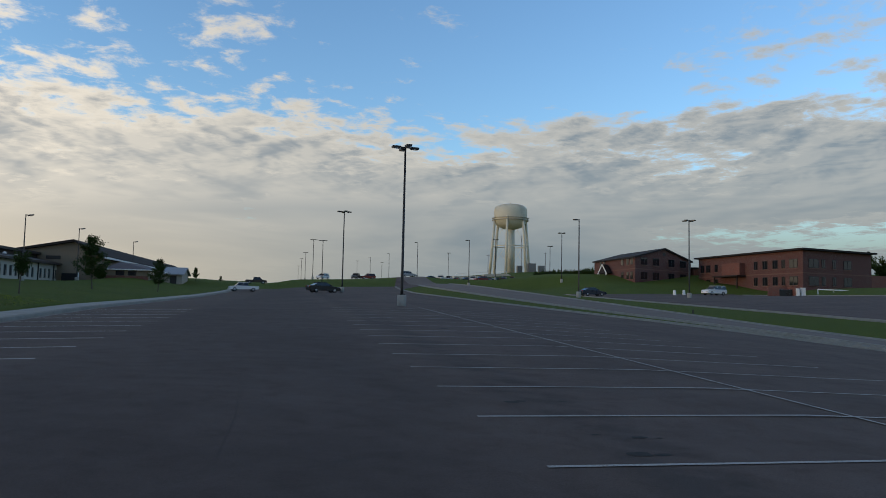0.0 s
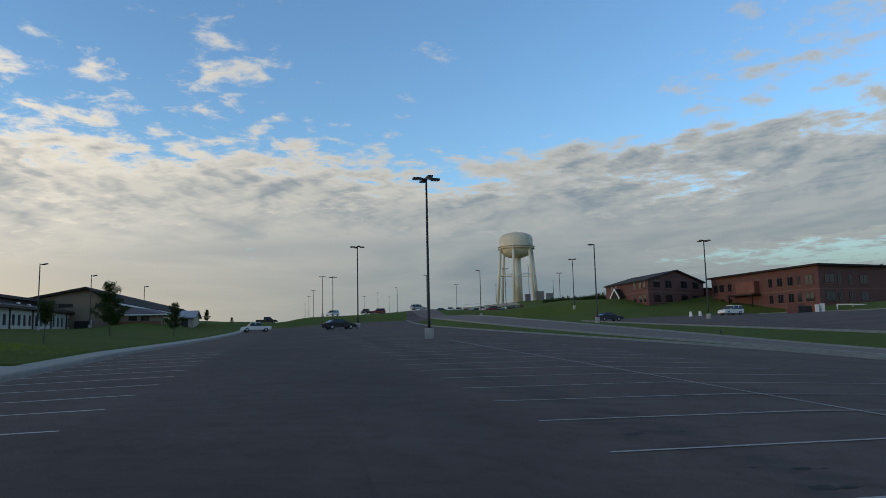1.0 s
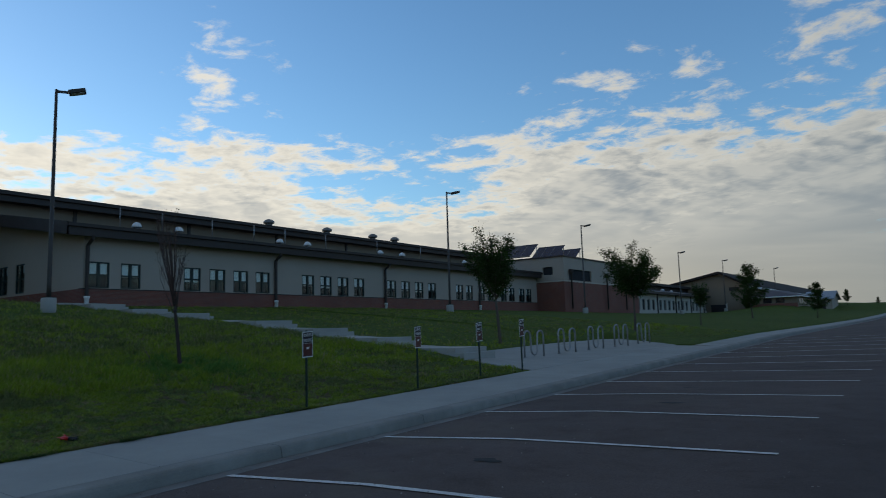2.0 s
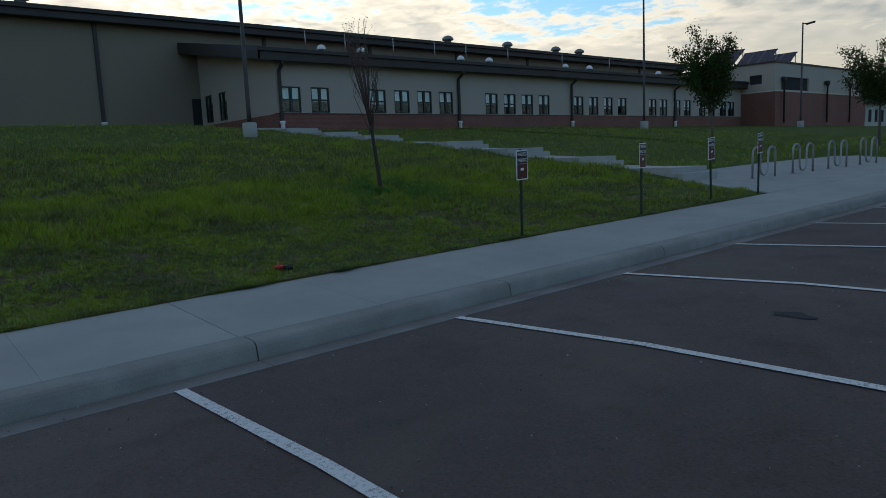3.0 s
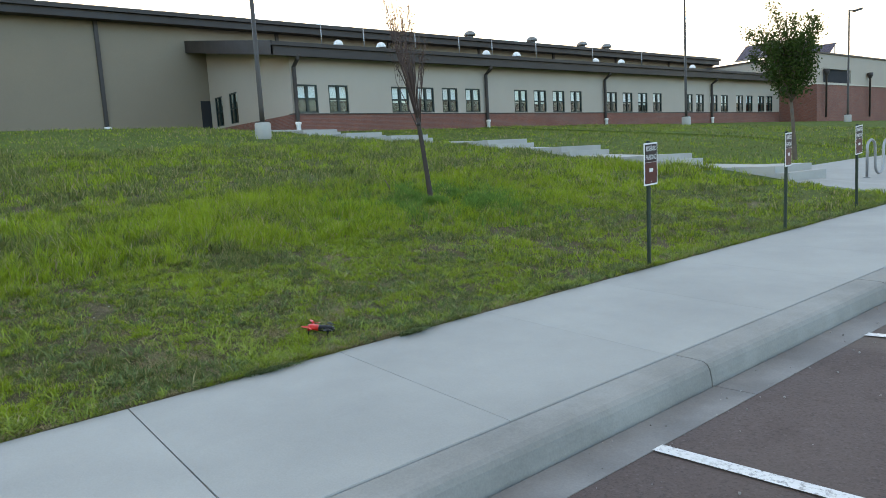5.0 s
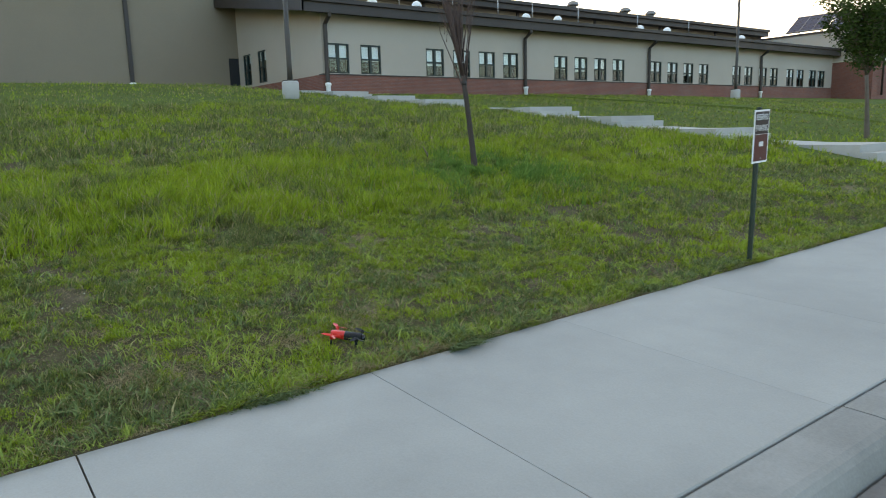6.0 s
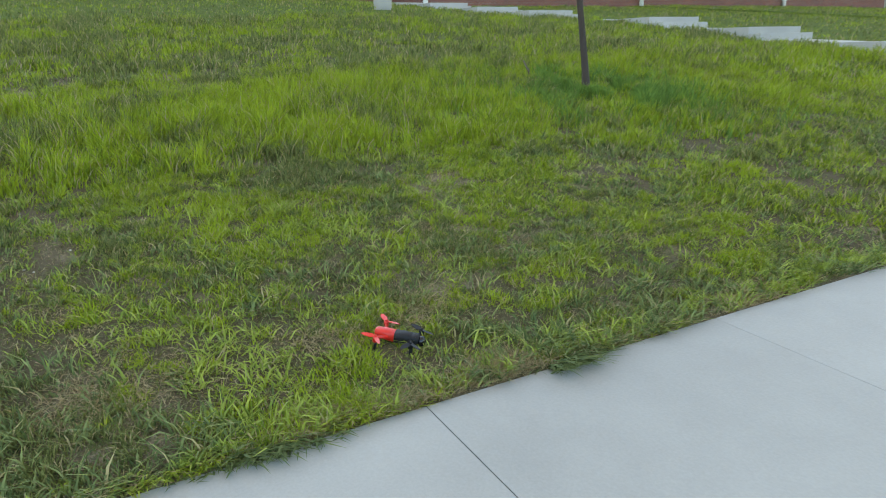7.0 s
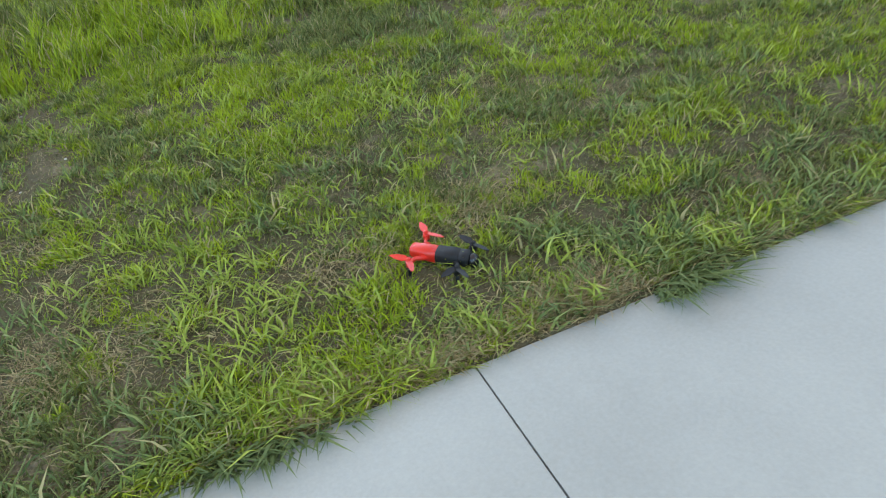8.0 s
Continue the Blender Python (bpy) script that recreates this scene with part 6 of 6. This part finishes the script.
def lettering(name, text, size, m, parent, mat, wide=1.0):
    cu = bpy.data.curves.new(name, "FONT")
    cu.body, cu.size, cu.align_x, cu.align_y, cu.extrude, cu.space_character = text, size, "CENTER", "CENTER", 0.0006, 1.0
    tmp = bpy.data.objects.new(name, cu)
    scene.collection.objects.link(tmp)
    bpy.context.view_layer.update()
    me = bpy.data.meshes.new_from_object(tmp.evaluated_get(bpy.context.evaluated_depsgraph_get()))
    bpy.data.objects.remove(tmp)
    me.transform(Matrix.Diagonal((wide, 1, 1, 1)))
    me.materials.clear()
    return part(name, me, mat, parent, m=m)


def parking_sign(at, lean, nod, turn):
    s = thing("parking_sign", "narrow brown and white reserved parking sign on a green post", "sign", at, 0, group="reserved parking signs")
    s.matrix_world = Matrix.Translation(at) @ pose(0, 0, 0, lean, nod, turn)
    part("post", Shape().box(-0.012, 0.020, -0.008, 0.008, -0.25, 1.41).box(-0.019, -0.012, -0.016, 0.016, -0.25, 1.41), POST_GREEN, s, "dark green steel post")
    plate = part("plate", Shape().rounded(0.024, 0.030, -0.13, 0.13, 0.93, 1.39, 0.002), SIGN_WHITE, s)
    part("panel", Shape().box(0.0305, 0.0325, -0.114, 0.114, 0.948, 1.178), SIGN_BROWN, plate)
    part("header", Shape().box(0.0305, 0.0325, -0.114, 0.114, 1.182, 1.374), SIGN_DARK, plate, "blackish brown header panel")
    to_face = Matrix(((0, 0, 1, 0.033), (1, 0, 0, 0), (0, 1, 0, 0), (0, 0, 0, 1)))
    lettering("lettering", "RESERVED", 0.074, to_face @ Matrix.Translation((0, 1.325, 0)), plate, SIGN_WHITE, 0.60)
    lettering("lettering", "PARKING", 0.080, to_face @ Matrix.Translation((0, 1.232, 0)), plate, SIGN_WHITE, 0.62)
    part("number_bar", Shape().box(0.0330, 0.0345, -0.035, 0.035, 1.075, 1.115), SIGN_WHITE, plate)
    for z in (0.97, 1.36):
        part("bolt", Shape().tube([(0.03, 0, z), (0.037, 0, z)], 0.008, 8), GALV, plate)
    return s


for x, y, ln, tip_, turn_, sunk in ((-2.52, 6.31, 2.2, 2.2, 2.5, 0.02), (-2.53, 9.53, 1.8, 1.2, 8.0, 0.045), (-2.60, 12.14, 5.2, 1.7, 0.0, 0.035), (-2.62, 14.24, 3.8, 2.0, 2.0, 0.01)):
    parking_sign((x, y, float(lawn_z(x, y)) - sunk), ln, tip_, turn_)

# ---- the crashed quadcopter ----
DRONE_RED = material("red_plastic", (0.62, 0.022, 0.014), 0.35, var=0.06, scale=20, bump=0.02)
DRONE_BLACK = material("black_foam", (0.008, 0.0085, 0.010), 0.6, var=0.12, scale=30, bump=0.1, spec=0.25)
DRONE_GLOSS = material("black_gloss_plastic", (0.010, 0.010, 0.012), 0.12, var=0.05, bump=0)
dx, dy = -2.915, 2.360
drone = thing("quadcopter", "small red and black quadcopter drone lying in the grass", "drone", (dx, dy, float(lawn_z(dx, dy)) + 0.045), 0)
drone.matrix_world = Matrix.Translation((dx, dy, float(lawn_z(dx, dy)) + 0.032)) @ pose(0, 0, 0, 4, 7, 49) @ Matrix.Diagonal((0.91, 0.91, 0.91, 1))


def hull(x0, x1, prof):
    """A rounded body along x; prof: (share, half width, half height, lift)."""
    s = Shape()
    n = 20
    for t_, hw, hh, lz in prof:
        for k in range(n):
            a = 2 * math.pi * k / n
            c_, s_ = math.cos(a), math.sin(a)
            s.v.append((x0 + (x1 - x0) * t_, hw * math.copysign(abs(c_) ** 0.7, c_), lz + hh * math.copysign(abs(s_) ** 0.7, s_)))
    for i in range(len(prof) - 1):
        for k in range(n):
            s.f.append((i * n + k, i * n + (k + 1) % n, (i + 1) * n + (k + 1) % n, (i + 1) * n + k))
    e = (len(prof) - 1) * n
    s.f += [tuple(reversed(range(n))), tuple(range(e, e + n))]
    s.smooth = [True] * (len(s.f) - 2) + [False, False]
    return s


part("battery", hull(-0.105, -0.008, [(0, 0.020, 0.015, 0.008), (0.06, 0.027, 0.021, 0.006), (0.5, 0.030, 0.025, 0.003), (1, 0.032, 0.027, 0)]), DRONE_RED, drone, "red tail half of the body")
body = part("body", hull(-0.007, 0.118, [(0, 0.0325, 0.0275, 0), (0.4, 0.034, 0.028, 0), (0.62, 0.034, 0.028, 0), (0.63, 0.031, 0.026, 0), (0.68, 0.031, 0.026, 0), (0.69, 0.034, 0.028, -0.001), (0.86, 0.033, 0.028, -0.001), (0.93, 0.028, 0.025, -0.002), (0.94, 0.020, 0.019, -0.003), (1, 0.020, 0.019, -0.003)]), DRONE_BLACK, drone, "black foam nose half")
part("camera_dome", Shape().lathe([(0.024, -0.004), (0.026, 0.004), (0.026, 0.012), (0.021, 0.021), (0.011, 0.026), (0.001, 0.027)], 16, Matrix.Translation((0.114, 0, -0.004)) @ pose(0, 0, 0, 0, 90, 0)), DRONE_GLOSS, body)
for sx, sy, col, mat_ in ((-1, 1, (128, -12), DRONE_RED), (-1, -1, (176, -59), DRONE_RED), (1, 1, (150, -25), DRONE_BLACK), (1, -1, (245, -40), DRONE_BLACK)):
    hx, hy = (-0.080, 0.084 * sy) if sx < 0 else ((0.104, 0.058) if sy > 0 else (0.092, -0.088))
    arm = part("arm", Shape().tube([(-0.030 if sx < 0 else 0.06, 0.022 * sy, 0.0), (hx * 0.9, hy * 0.6, 0.006), (hx, hy, 0.010)], [0.011, 0.008, 0.008], 8, squash=0.7), DRONE_RED if sx < 0 else DRONE_BLACK, drone)
    part("motor", Shape().tube([(hx, hy, -0.002), (hx, hy, 0.024)], 0.0125, 12), DRONE_RED if sx < 0 else DRONE_BLACK, arm)
    part("foot", Shape().tube([(hx, hy, 0.0), (hx * 1.02, hy * 1.03, -0.045)], [0.008, 0.006], 7), DRONE_BLACK, arm)
    prop = Shape()
    for turn_ in col:
        m = Matrix.Translation((hx, hy, 0.026)) @ pose(0, 0, 0, 0, 0, turn_) @ Matrix.Diagonal((1, 1.35, 1, 1))
        prop.add([m @ Vector(q) for q in ((0.004, -0.004, 0.002), (0.022, -0.010, 0.004), (0.050, -0.008, 0.003), (0.070, -0.003, 0.0015), (0.074, 0.002, 0.001), (0.050, 0.008, -0.001), (0.022, 0.009, -0.003), (0.004, 0.004, -0.001),
                                          (0.004, -0.004, 0.0005), (0.022, -0.010, 0.0025), (0.050, -0.008, 0.0015), (0.070, -0.003, 0.0), (0.074, 0.002, -0.0005), (0.050, 0.008, -0.0025), (0.022, 0.009, -0.0045), (0.004, 0.004, -0.0025))],
                 [tuple(range(8)), tuple(reversed(range(8, 16)))] + [(i, 8 + i, 8 + (i + 1) % 8, (i + 1) % 8) for i in range(8)])
    prop.lathe([(0.008, 0.022), (0.008, 0.030), (0.004, 0.033)], 10, Matrix.Translation((hx, hy, 0)))
    part("propeller", prop, mat_, arm, "folding two-bladed red propeller" if sx < 0 else "folding two-bladed black propeller")

# ---- grass ----


def smooth_noise(x, y, cell, seed):
    r_ = np.random.default_rng(seed)
    g = r_.random((256, 256))
    u, v = np.asarray(x) / cell, np.asarray(y) / cell
    i, j = np.floor(u).astype(int), np.floor(v).astype(int)
    a, b_ = u - i, v - j
    a, b_ = a * a * (3 - 2 * a), b_ * b_ * (3 - 2 * b_)
    G = lambda p_, q_: g[p_ % 256, q_ % 256]
    return (G(i, j) * (1 - a) + G(i + 1, j) * a) * (1 - b_) + (G(i, j + 1) * (1 - a) + G(i + 1, j + 1) * a) * b_


# worn spots in the turf: x, y and half sizes
BARE = ((-2.82, 3.18, 0.09, 0.16), (-2.89, 2.80, 0.05, 0.09), (-3.74, 1.31, 0.18, 0.10), (-4.47, 1.11, 0.24, 0.10), (-3.37, 1.02, 0.13, 0.09),
        (-2.77, 1.79, 0.06, 0.10), (-2.70, 2.43, 0.045, 0.06), (-5.24, 0.96, 0.25, 0.15), (-4.32, 3.35, 0.22, 0.16), (-4.65, 5.30, 0.15, 0.35),
        (-7.74, 1.87, 0.30, 0.45), (-7.50, 2.64, 0.25, 0.30), (-7.74, 3.53, 0.20, 0.30), (-6.57, 4.26, 0.25, 0.35), (-7.80, 0.60, 0.30, 0.40), (-4.20, -0.15, 0.25, 0.30), (-10.8, 2.7, 0.5, 0.6), (-5.0, 8.3, 0.2, 0.5))


def lush(x, y):
    """How thick the turf is: 0 bare, 1 full."""
    n_ = 0.5 * smooth_noise(x, y, 0.9, 1) + 0.3 * smooth_noise(x, y, 0.33, 2) + 0.2 * smooth_noise(x, y, 0.12, 3)
    for bx, by, rx, ry in BARE:
        n_ = n_ - 0.14 * np.exp(-((np.asarray(x) - bx) / rx) ** 2 - ((np.asarray(y) - by) / ry) ** 2)
    return np.clip((n_ - 0.18) / 0.22, 0, 1)


def blades(name, x, y, h, lean_, width, mat, rg_, label, over=None):
    """Bent blades of grass at x, y as one mesh."""
    n = len(x)
    z = np.where(x < -2.47, lawn_z(np.minimum(x, -2.471), y), walk_z(x, y)) - 0.01
    a = rg_.uniform(0, 2 * np.pi, n)
    ux, uy = np.cos(a), np.sin(a)
    bd = rg_.uniform(0, 2 * np.pi, n) if over is None else over + rg_.normal(0, 0.7, n)
    bx, by = np.cos(bd) * lean_, np.sin(bd) * lean_
    w_ = width * rg_.uniform(0.7, 1.3, n)
    P = np.zeros((n, 5, 3))
    for i, (t_, k_) in enumerate(((0, 1), (0, -1), (0.55, 0.8), (0.55, -0.8), (1, 0))):
        P[:, i, 0] = x + ux * w_ * k_ + bx * h * t_ ** 1.7
        P[:, i, 1] = y + uy * w_ * k_ + by * h * t_ ** 1.7
        P[:, i, 2] = z + h * t_ * (1 - 0.35 * np.minimum(lean_, 1.2) * t_)
    v = P.reshape(-1, 3)
    o = np.arange(n)[:, None] * 5
    quads, tris = o + np.array([0, 1, 3, 2]), o + np.array([2, 3, 4])
    me = bpy.data.meshes.new(name)
    me.vertices.add(n * 5)
    me.vertices.foreach_set("co", v.ravel())
    me.loops.add(n * 7)
    me.loops.foreach_set("vertex_index", np.concatenate([quads, tris], 1).ravel())
    me.polygons.add(n * 2)
    st = (np.arange(n)[:, None] * 7 + np.array([0, 4])).ravel()
    me.polygons.foreach_set("loop_start", st)
    me.update(calc_edges=True)
    me.polygons.foreach_set("use_smooth", [True] * (n * 2))
    me.materials.append(mat)
    return tagged(new(name, me), label, "grass", kind="stuff")


def scatter(rg_, x0, x1, y0, y1, per, without=None):
    n = int((x1 - x0) * (y1 - y0) * per)
    x, y = rg_.uniform(x0, x1, n), rg_.uniform(y0, y1, n)
    keep = np.ones(n, bool)
    if without:
        keep &= ~((x > without[0]) & (x < without[1]) & (y > without[2]) & (y < without[3]))
    keep &= ~((y > 14.80) & (y < 16.70) & (x > -29)) & ~((y > 14.46 - 0.148 * (x + 2.47)) & (y < 30.1) & (x > -5.0)) & ~((y > 16.7) & (y < 30.1) & (x > -7.45))
    keep &= rg_.random(n) < 0.06 + 0.94 * lush(x, y)
    return x[keep], y[keep]


rg = np.random.default_rng(12)
ZONES = ((-5.6, -2.49, -0.6, 5.2, 14000, None, 0.046, 0.0029), (-9.5, -2.49, -3.5, 10.0, 4600, (-5.6, -2.43, -0.6, 5.2), 0.075, 0.0044),
         (-18, -2.49, -7.0, 14.6, 950, (-9.5, -2.43, -3.5, 10.0), 0.085, 0.0080), (-29, -2.49, -8.0, 40.0, 110, (-18, -2.43, -7.0, 14.6), 0.062, 0.011))
for x0, x1, y0, y1, per, without, tall, wide in ZONES:
    x, y = scatter(rg, x0, x1, y0, y1, per, without)
    cell = 0.085 if per > 5000 else 0.13 if per > 1500 else 0.20
    clump = 0.65 * smooth_noise(x, y, cell, 17) + 0.35 * smooth_noise(x, y, cell * 2.4, 18)
    thin = rg.random(len(x)) < np.clip((clump - (0.30 if per > 5000 else 0.34)) * (3.2 if per > 5000 else 4.2), 0.14, 1)
    x, y, clump = x[thin], y[thin], clump[thin]
    k_ = lush(x, y)
    h = tall * (0.40 + 0.85 * k_) * rg.uniform(0.5, 1.5, len(x)) * (0.30 + 1.7 * clump ** 1.3) * (0.75 + 1.0 * smooth_noise(x, y, 2.3, 9) * np.clip((-3.6 - x) / 2.5, 0.15, 1))
    h = h * (0.84 + 0.24 * step01(-x + 0.7 * smooth_noise(x, y, 0.5, 51), 5.2, 6.3) * (1 - 0.8 * step01(-x, 8.6, 10.0)))
    blades("grass", x, y, h, rg.uniform(0.15, 1.4 if per > 5000 else 0.9, len(x)), wide, BLADE, rg, "short green lawn grass with thin patches")


# low fine mat between the clumps, closest to the pavement
x, y = rg.uniform(-4.8, -2.48, 190000), rg.uniform(-0.2, 4.8, 190000)
keep = rg.random(len(x)) < 0.30 + 0.70 * lush(x, y)
x, y = x[keep], y[keep]
blades("fine_turf", x, y, rg.uniform(0.012, 0.040, len(x)), rg.uniform(0.4, 1.8, len(x)), 0.0019, leaf_material("fine_blade", (0.070, 0.080, 0.034), (0.185, 0.192, 0.082), 0.3, (0.34, 0.26, 0.155), 0.25), rg, "low fine turf between the coarser clumps")


def tufts(name, count, area, size, mat, label, seed, edge_share=0.0, spread=0.025):
    """Clumps of coarser blades splaying from one root."""
    r_ = np.random.default_rng(seed)
    out = [[], [], [], []]
    for _ in range(count):
        if r_.random() < edge_share:
            cx, cy = -2.49 - abs(r_.normal(0, 0.09)), r_.uniform(-3, 13.5)
        else:
            cx, cy = r_.uniform(area[0], area[1]), r_.uniform(area[2], area[3])
            if lush(np.array([cx]), np.array([cy]))[0] < 0.2:
                continue
        n_ = int(r_.integers(10, 24))
        big_ = r_.uniform(*size)
        for k_, v_ in enumerate((cx + r_.normal(0, spread, n_), cy + r_.normal(0, spread, n_), big_ * r_.uniform(0.5, 1.1, n_), r_.uniform(0.35, 1.6, n_))):
            out[k_].append(v_)
    x_, y_, h_, l_ = (np.concatenate(o_) for o_ in out)
    return blades(name, np.minimum(x_, -2.48), y_, h_, l_, 0.0044, mat, r_, label)


TUFT = leaf_material("tuft_blade", (0.082, 0.135, 0.026), (0.335, 0.400, 0.082), 0.22, (0.36, 0.30, 0.15), 0.06, ((0.056, 0.096, 0.038), (0.205, 0.252, 0.104)))
tufts("grass_tufts", 2100, (-6.5, -2.5, -1.0, 6.0), (0.04, 0.105), TUFT, "coarse bright crabgrass tufts in the lawn", 31, 0.16)
tufts("grass_tufts", 4200, (-11, -2.5, -3.5, 12.5), (0.06, 0.14), TUFT, "coarse bright grass tufts further up the lawn", 32, 0.10, 0.04)
# single coarse clumps that stand out near the pavement
CLUMPS = ((-3.51, 1.94, 0.11), (-2.88, 2.08, 0.10), (-2.84, 2.68, 0.12), (-2.66, 3.02, 0.12), (-2.67, 1.53, 0.13), (-2.96, 1.80, 0.09), (-4.23, 2.52, 0.10), (-4.55, 1.44, 0.09), (-4.62, 2.34, 0.11), (-2.86, 3.70, 0.10))
cx_, cy_, ch_ = [], [], []
for cx, cy, tall in CLUMPS:
    n = 60
    cx_.append(cx + rg.normal(0, 0.045, n)), cy_.append(cy + rg.normal(0, 0.055, n)), ch_.append(tall * rg.uniform(0.5, 1.15, n))
cx_, cy_, ch_ = map(np.concatenate, (cx_, cy_, ch_))
blades("coarse_clumps", np.minimum(cx_, -2.48), cy_, ch_, rg.uniform(0.4, 1.5, len(cx_)), 0.0052, TUFT, rg, "broad-bladed bright crabgrass clumps beside the pavement")
# ragged fringe of blades bending over the pavement edge
fy = rg.uniform(-4, 14.4, 16000)
ragged = smooth_noise(fy, 0 * fy, 0.22, 61) * 0.6 + smooth_noise(fy, 0 * fy, 0.8, 62) * 0.4
fy, ragged = fy[ragged > 0.42], ragged[ragged > 0.42]
blades("edge_fringe", -2.50 + rg.uniform(-0.03, 0.025, len(fy)), fy, (ragged - 0.30) * rg.uniform(0.06, 0.20, len(fy)), rg.uniform(0.7, 1.7, len(fy)), 0.0036, BLADE, rg, "ragged fringe of grass bending over the pavement edge", over=0.0)
# weeds spilling over the pavement edge
wx, wy, wh = [], [], []
for cy, reach, wide, n in ((2.92, 0.110, 0.060, 220), (1.70, 0.085, 0.10, 260), (1.50, 0.04, 0.08, 90), (5.1, 0.03, 0.07, 70), (7.35, 0.035, 0.07, 80), (9.9, 0.035, 0.07, 80), (-0.6, 0.035, 0.07, 80)):
    wx.append(-2.50 + rg.uniform(0, 0.03 + 0.4 * reach, n)), wy.append(cy + rg.normal(0, wide, n)), wh.append(reach * rg.uniform(0.35, 1.1, n))
wx, wy, wh = map(np.concatenate, (wx, wy, wh))
blades("edge_weeds", wx, wy, wh, rg.uniform(1.1, 2.0, len(wx)), 0.0055, leaf_material("dull_weed", (0.075, 0.120, 0.045), (0.150, 0.200, 0.075), 0.35), rg, "dull flattened weeds spilling onto the pavement", over=0.15)
a, r_ = rg.uniform(0, 2 * np.pi, 30000), np.abs(rg.normal(0, 0.75, 30000))
gx, gy = -6.95 + np.cos(a) * r_ * 1.2, 6.75 + np.sin(a) * r_
thick_ = smooth_noise(gx, gy, 0.22, 41)
gx, gy, thick_ = gx[thick_ > 0.38], gy[thick_ > 0.38], thick_[thick_ > 0.38]
blades("tall_grass", gx, gy, thick_ * rg.uniform(0.12, 0.34, len(gx)), rg.uniform(0.2, 1.0, len(gx)), 0.006,
       leaf_material("ring_blade", (0.042, 0.105, 0.022), (0.145, 0.255, 0.050), 0.3), rg, "unmown darker grass ring round the sapling")
STRAW = leaf_material("straw", (0.24, 0.165, 0.085), (0.44, 0.34, 0.19), 0.3)
ex, ey = -2.48 - np.abs(rg.normal(0, 0.085, 26000)), rg.uniform(-3, 13, 26000)
keep = smooth_noise(ex * 2, ey, 0.35, 77) > 0.56
ex, ey = ex[keep], ey[keep]
for cx, cy, sx, sy, count in ((-2.55, 1.87, 0.05, 0.10, 1700), (-2.56, 2.63, 0.05, 0.10, 1700), (-2.51, 2.18, 0.03, 0.08, 900), (-3.03, 1.15, 0.09, 0.12, 900), (-3.14, 2.56, 0.08, 0.10, 1100), (-3.08, 2.06, 0.08, 0.10, 600), (-2.55, 4.1, 0.06, 0.2, 1400)):
    sx_, sy_ = rg.normal(cx, sx, count), rg.normal(cy, sy, count)
    ex, ey = np.concatenate([ex, np.minimum(sx_, -2.48)]), np.concatenate([ey, sy_])
blades("dry_thatch", ex, ey, rg.uniform(0.02, 0.065, len(ex)), rg.uniform(0.6, 1.8, len(ex)), 0.0022, STRAW, rg, "dry brown thatch along the pavement edge")
ex, ey = rg.uniform(-6, -2.5, 26000), rg.uniform(-1, 6, 26000)
keep = lush(ex, ey) < 0.75
ex, ey = ex[keep], ey[keep]
blades("dead_grass", ex, ey, rg.uniform(0.015, 0.05, len(ex)), rg.uniform(1.0, 2.2, len(ex)), 0.0022, STRAW, rg, "short dead grass lying between the tufts")
ex, ey = rg.uniform(-5.5, -2.48, 90000), rg.uniform(-0.5, 5.5, 90000)
keep = smooth_noise(ex, ey, 0.38, 91) + 0.35 * smooth_noise(ex, ey, 0.1, 92) > 0.93
ex, ey = ex[keep], ey[keep]
blades("straw_patches", ex, ey, rg.uniform(0.02, 0.055, len(ex)), rg.uniform(0.7, 2.2, len(ex)), 0.0022, STRAW, rg, "small tan patches of dead grass in the lawn")
# small pale stones on the bare soil
stones = Shape()
for _ in range(260):
    x, y = rg.uniform(-6.0, -2.6), rg.uniform(-1.0, 5.5)
    if lush(np.array([x]), np.array([y]))[0] > 0.25:
        continue
    r_ = rg.uniform(0.003, 0.011)
    bm = bmesh.new()
    bmesh.ops.create_icosphere(bm, subdivisions=1, radius=r_)
    for q in bm.verts:
        q.co *= rg.uniform(0.75, 1.25)
        q.co.z *= 0.6
    stones.take(bm, Matrix.Translation((x, y, float(lawn_z(x, y)) + r_ * 0.2)))
tagged(part("pebbles", stones, material("pebble", (0.30, 0.265, 0.225), 0.85, var=0.2, scale=20, bump=0, island=0.4)), "small pale stones on the bare soil", "stones", kind="stuff")

# grit and a small weed in the gutter
grit = Shape()
for k in range(420):
    x, y = (-0.27 + abs(rg.normal(0, 0.35)), rg.uniform(-3.0, 8.0)) if k < 160 else (rg.uniform(0.1, 6.0), rg.uniform(-3.5, 7.0))
    r_ = rg.uniform(0.002, 0.008)
    bm = bmesh.new()
    bmesh.ops.create_icosphere(bm, subdivisions=1, radius=r_)
    for q in bm.verts:
        q.co *= rg.uniform(0.75, 1.25)
    grit.take(bm, Matrix.Translation((x, y, float(along(y) if x < 0 else lot_z(x, y)) + 0.018 + r_ * 0.3)))
tagged(part("grit", grit, material("grit", (0.24, 0.215, 0.195), 0.9, var=0.2, scale=20, bump=0, island=0.6)), "loose grit along the gutter and asphalt edge", "stones", kind="stuff")
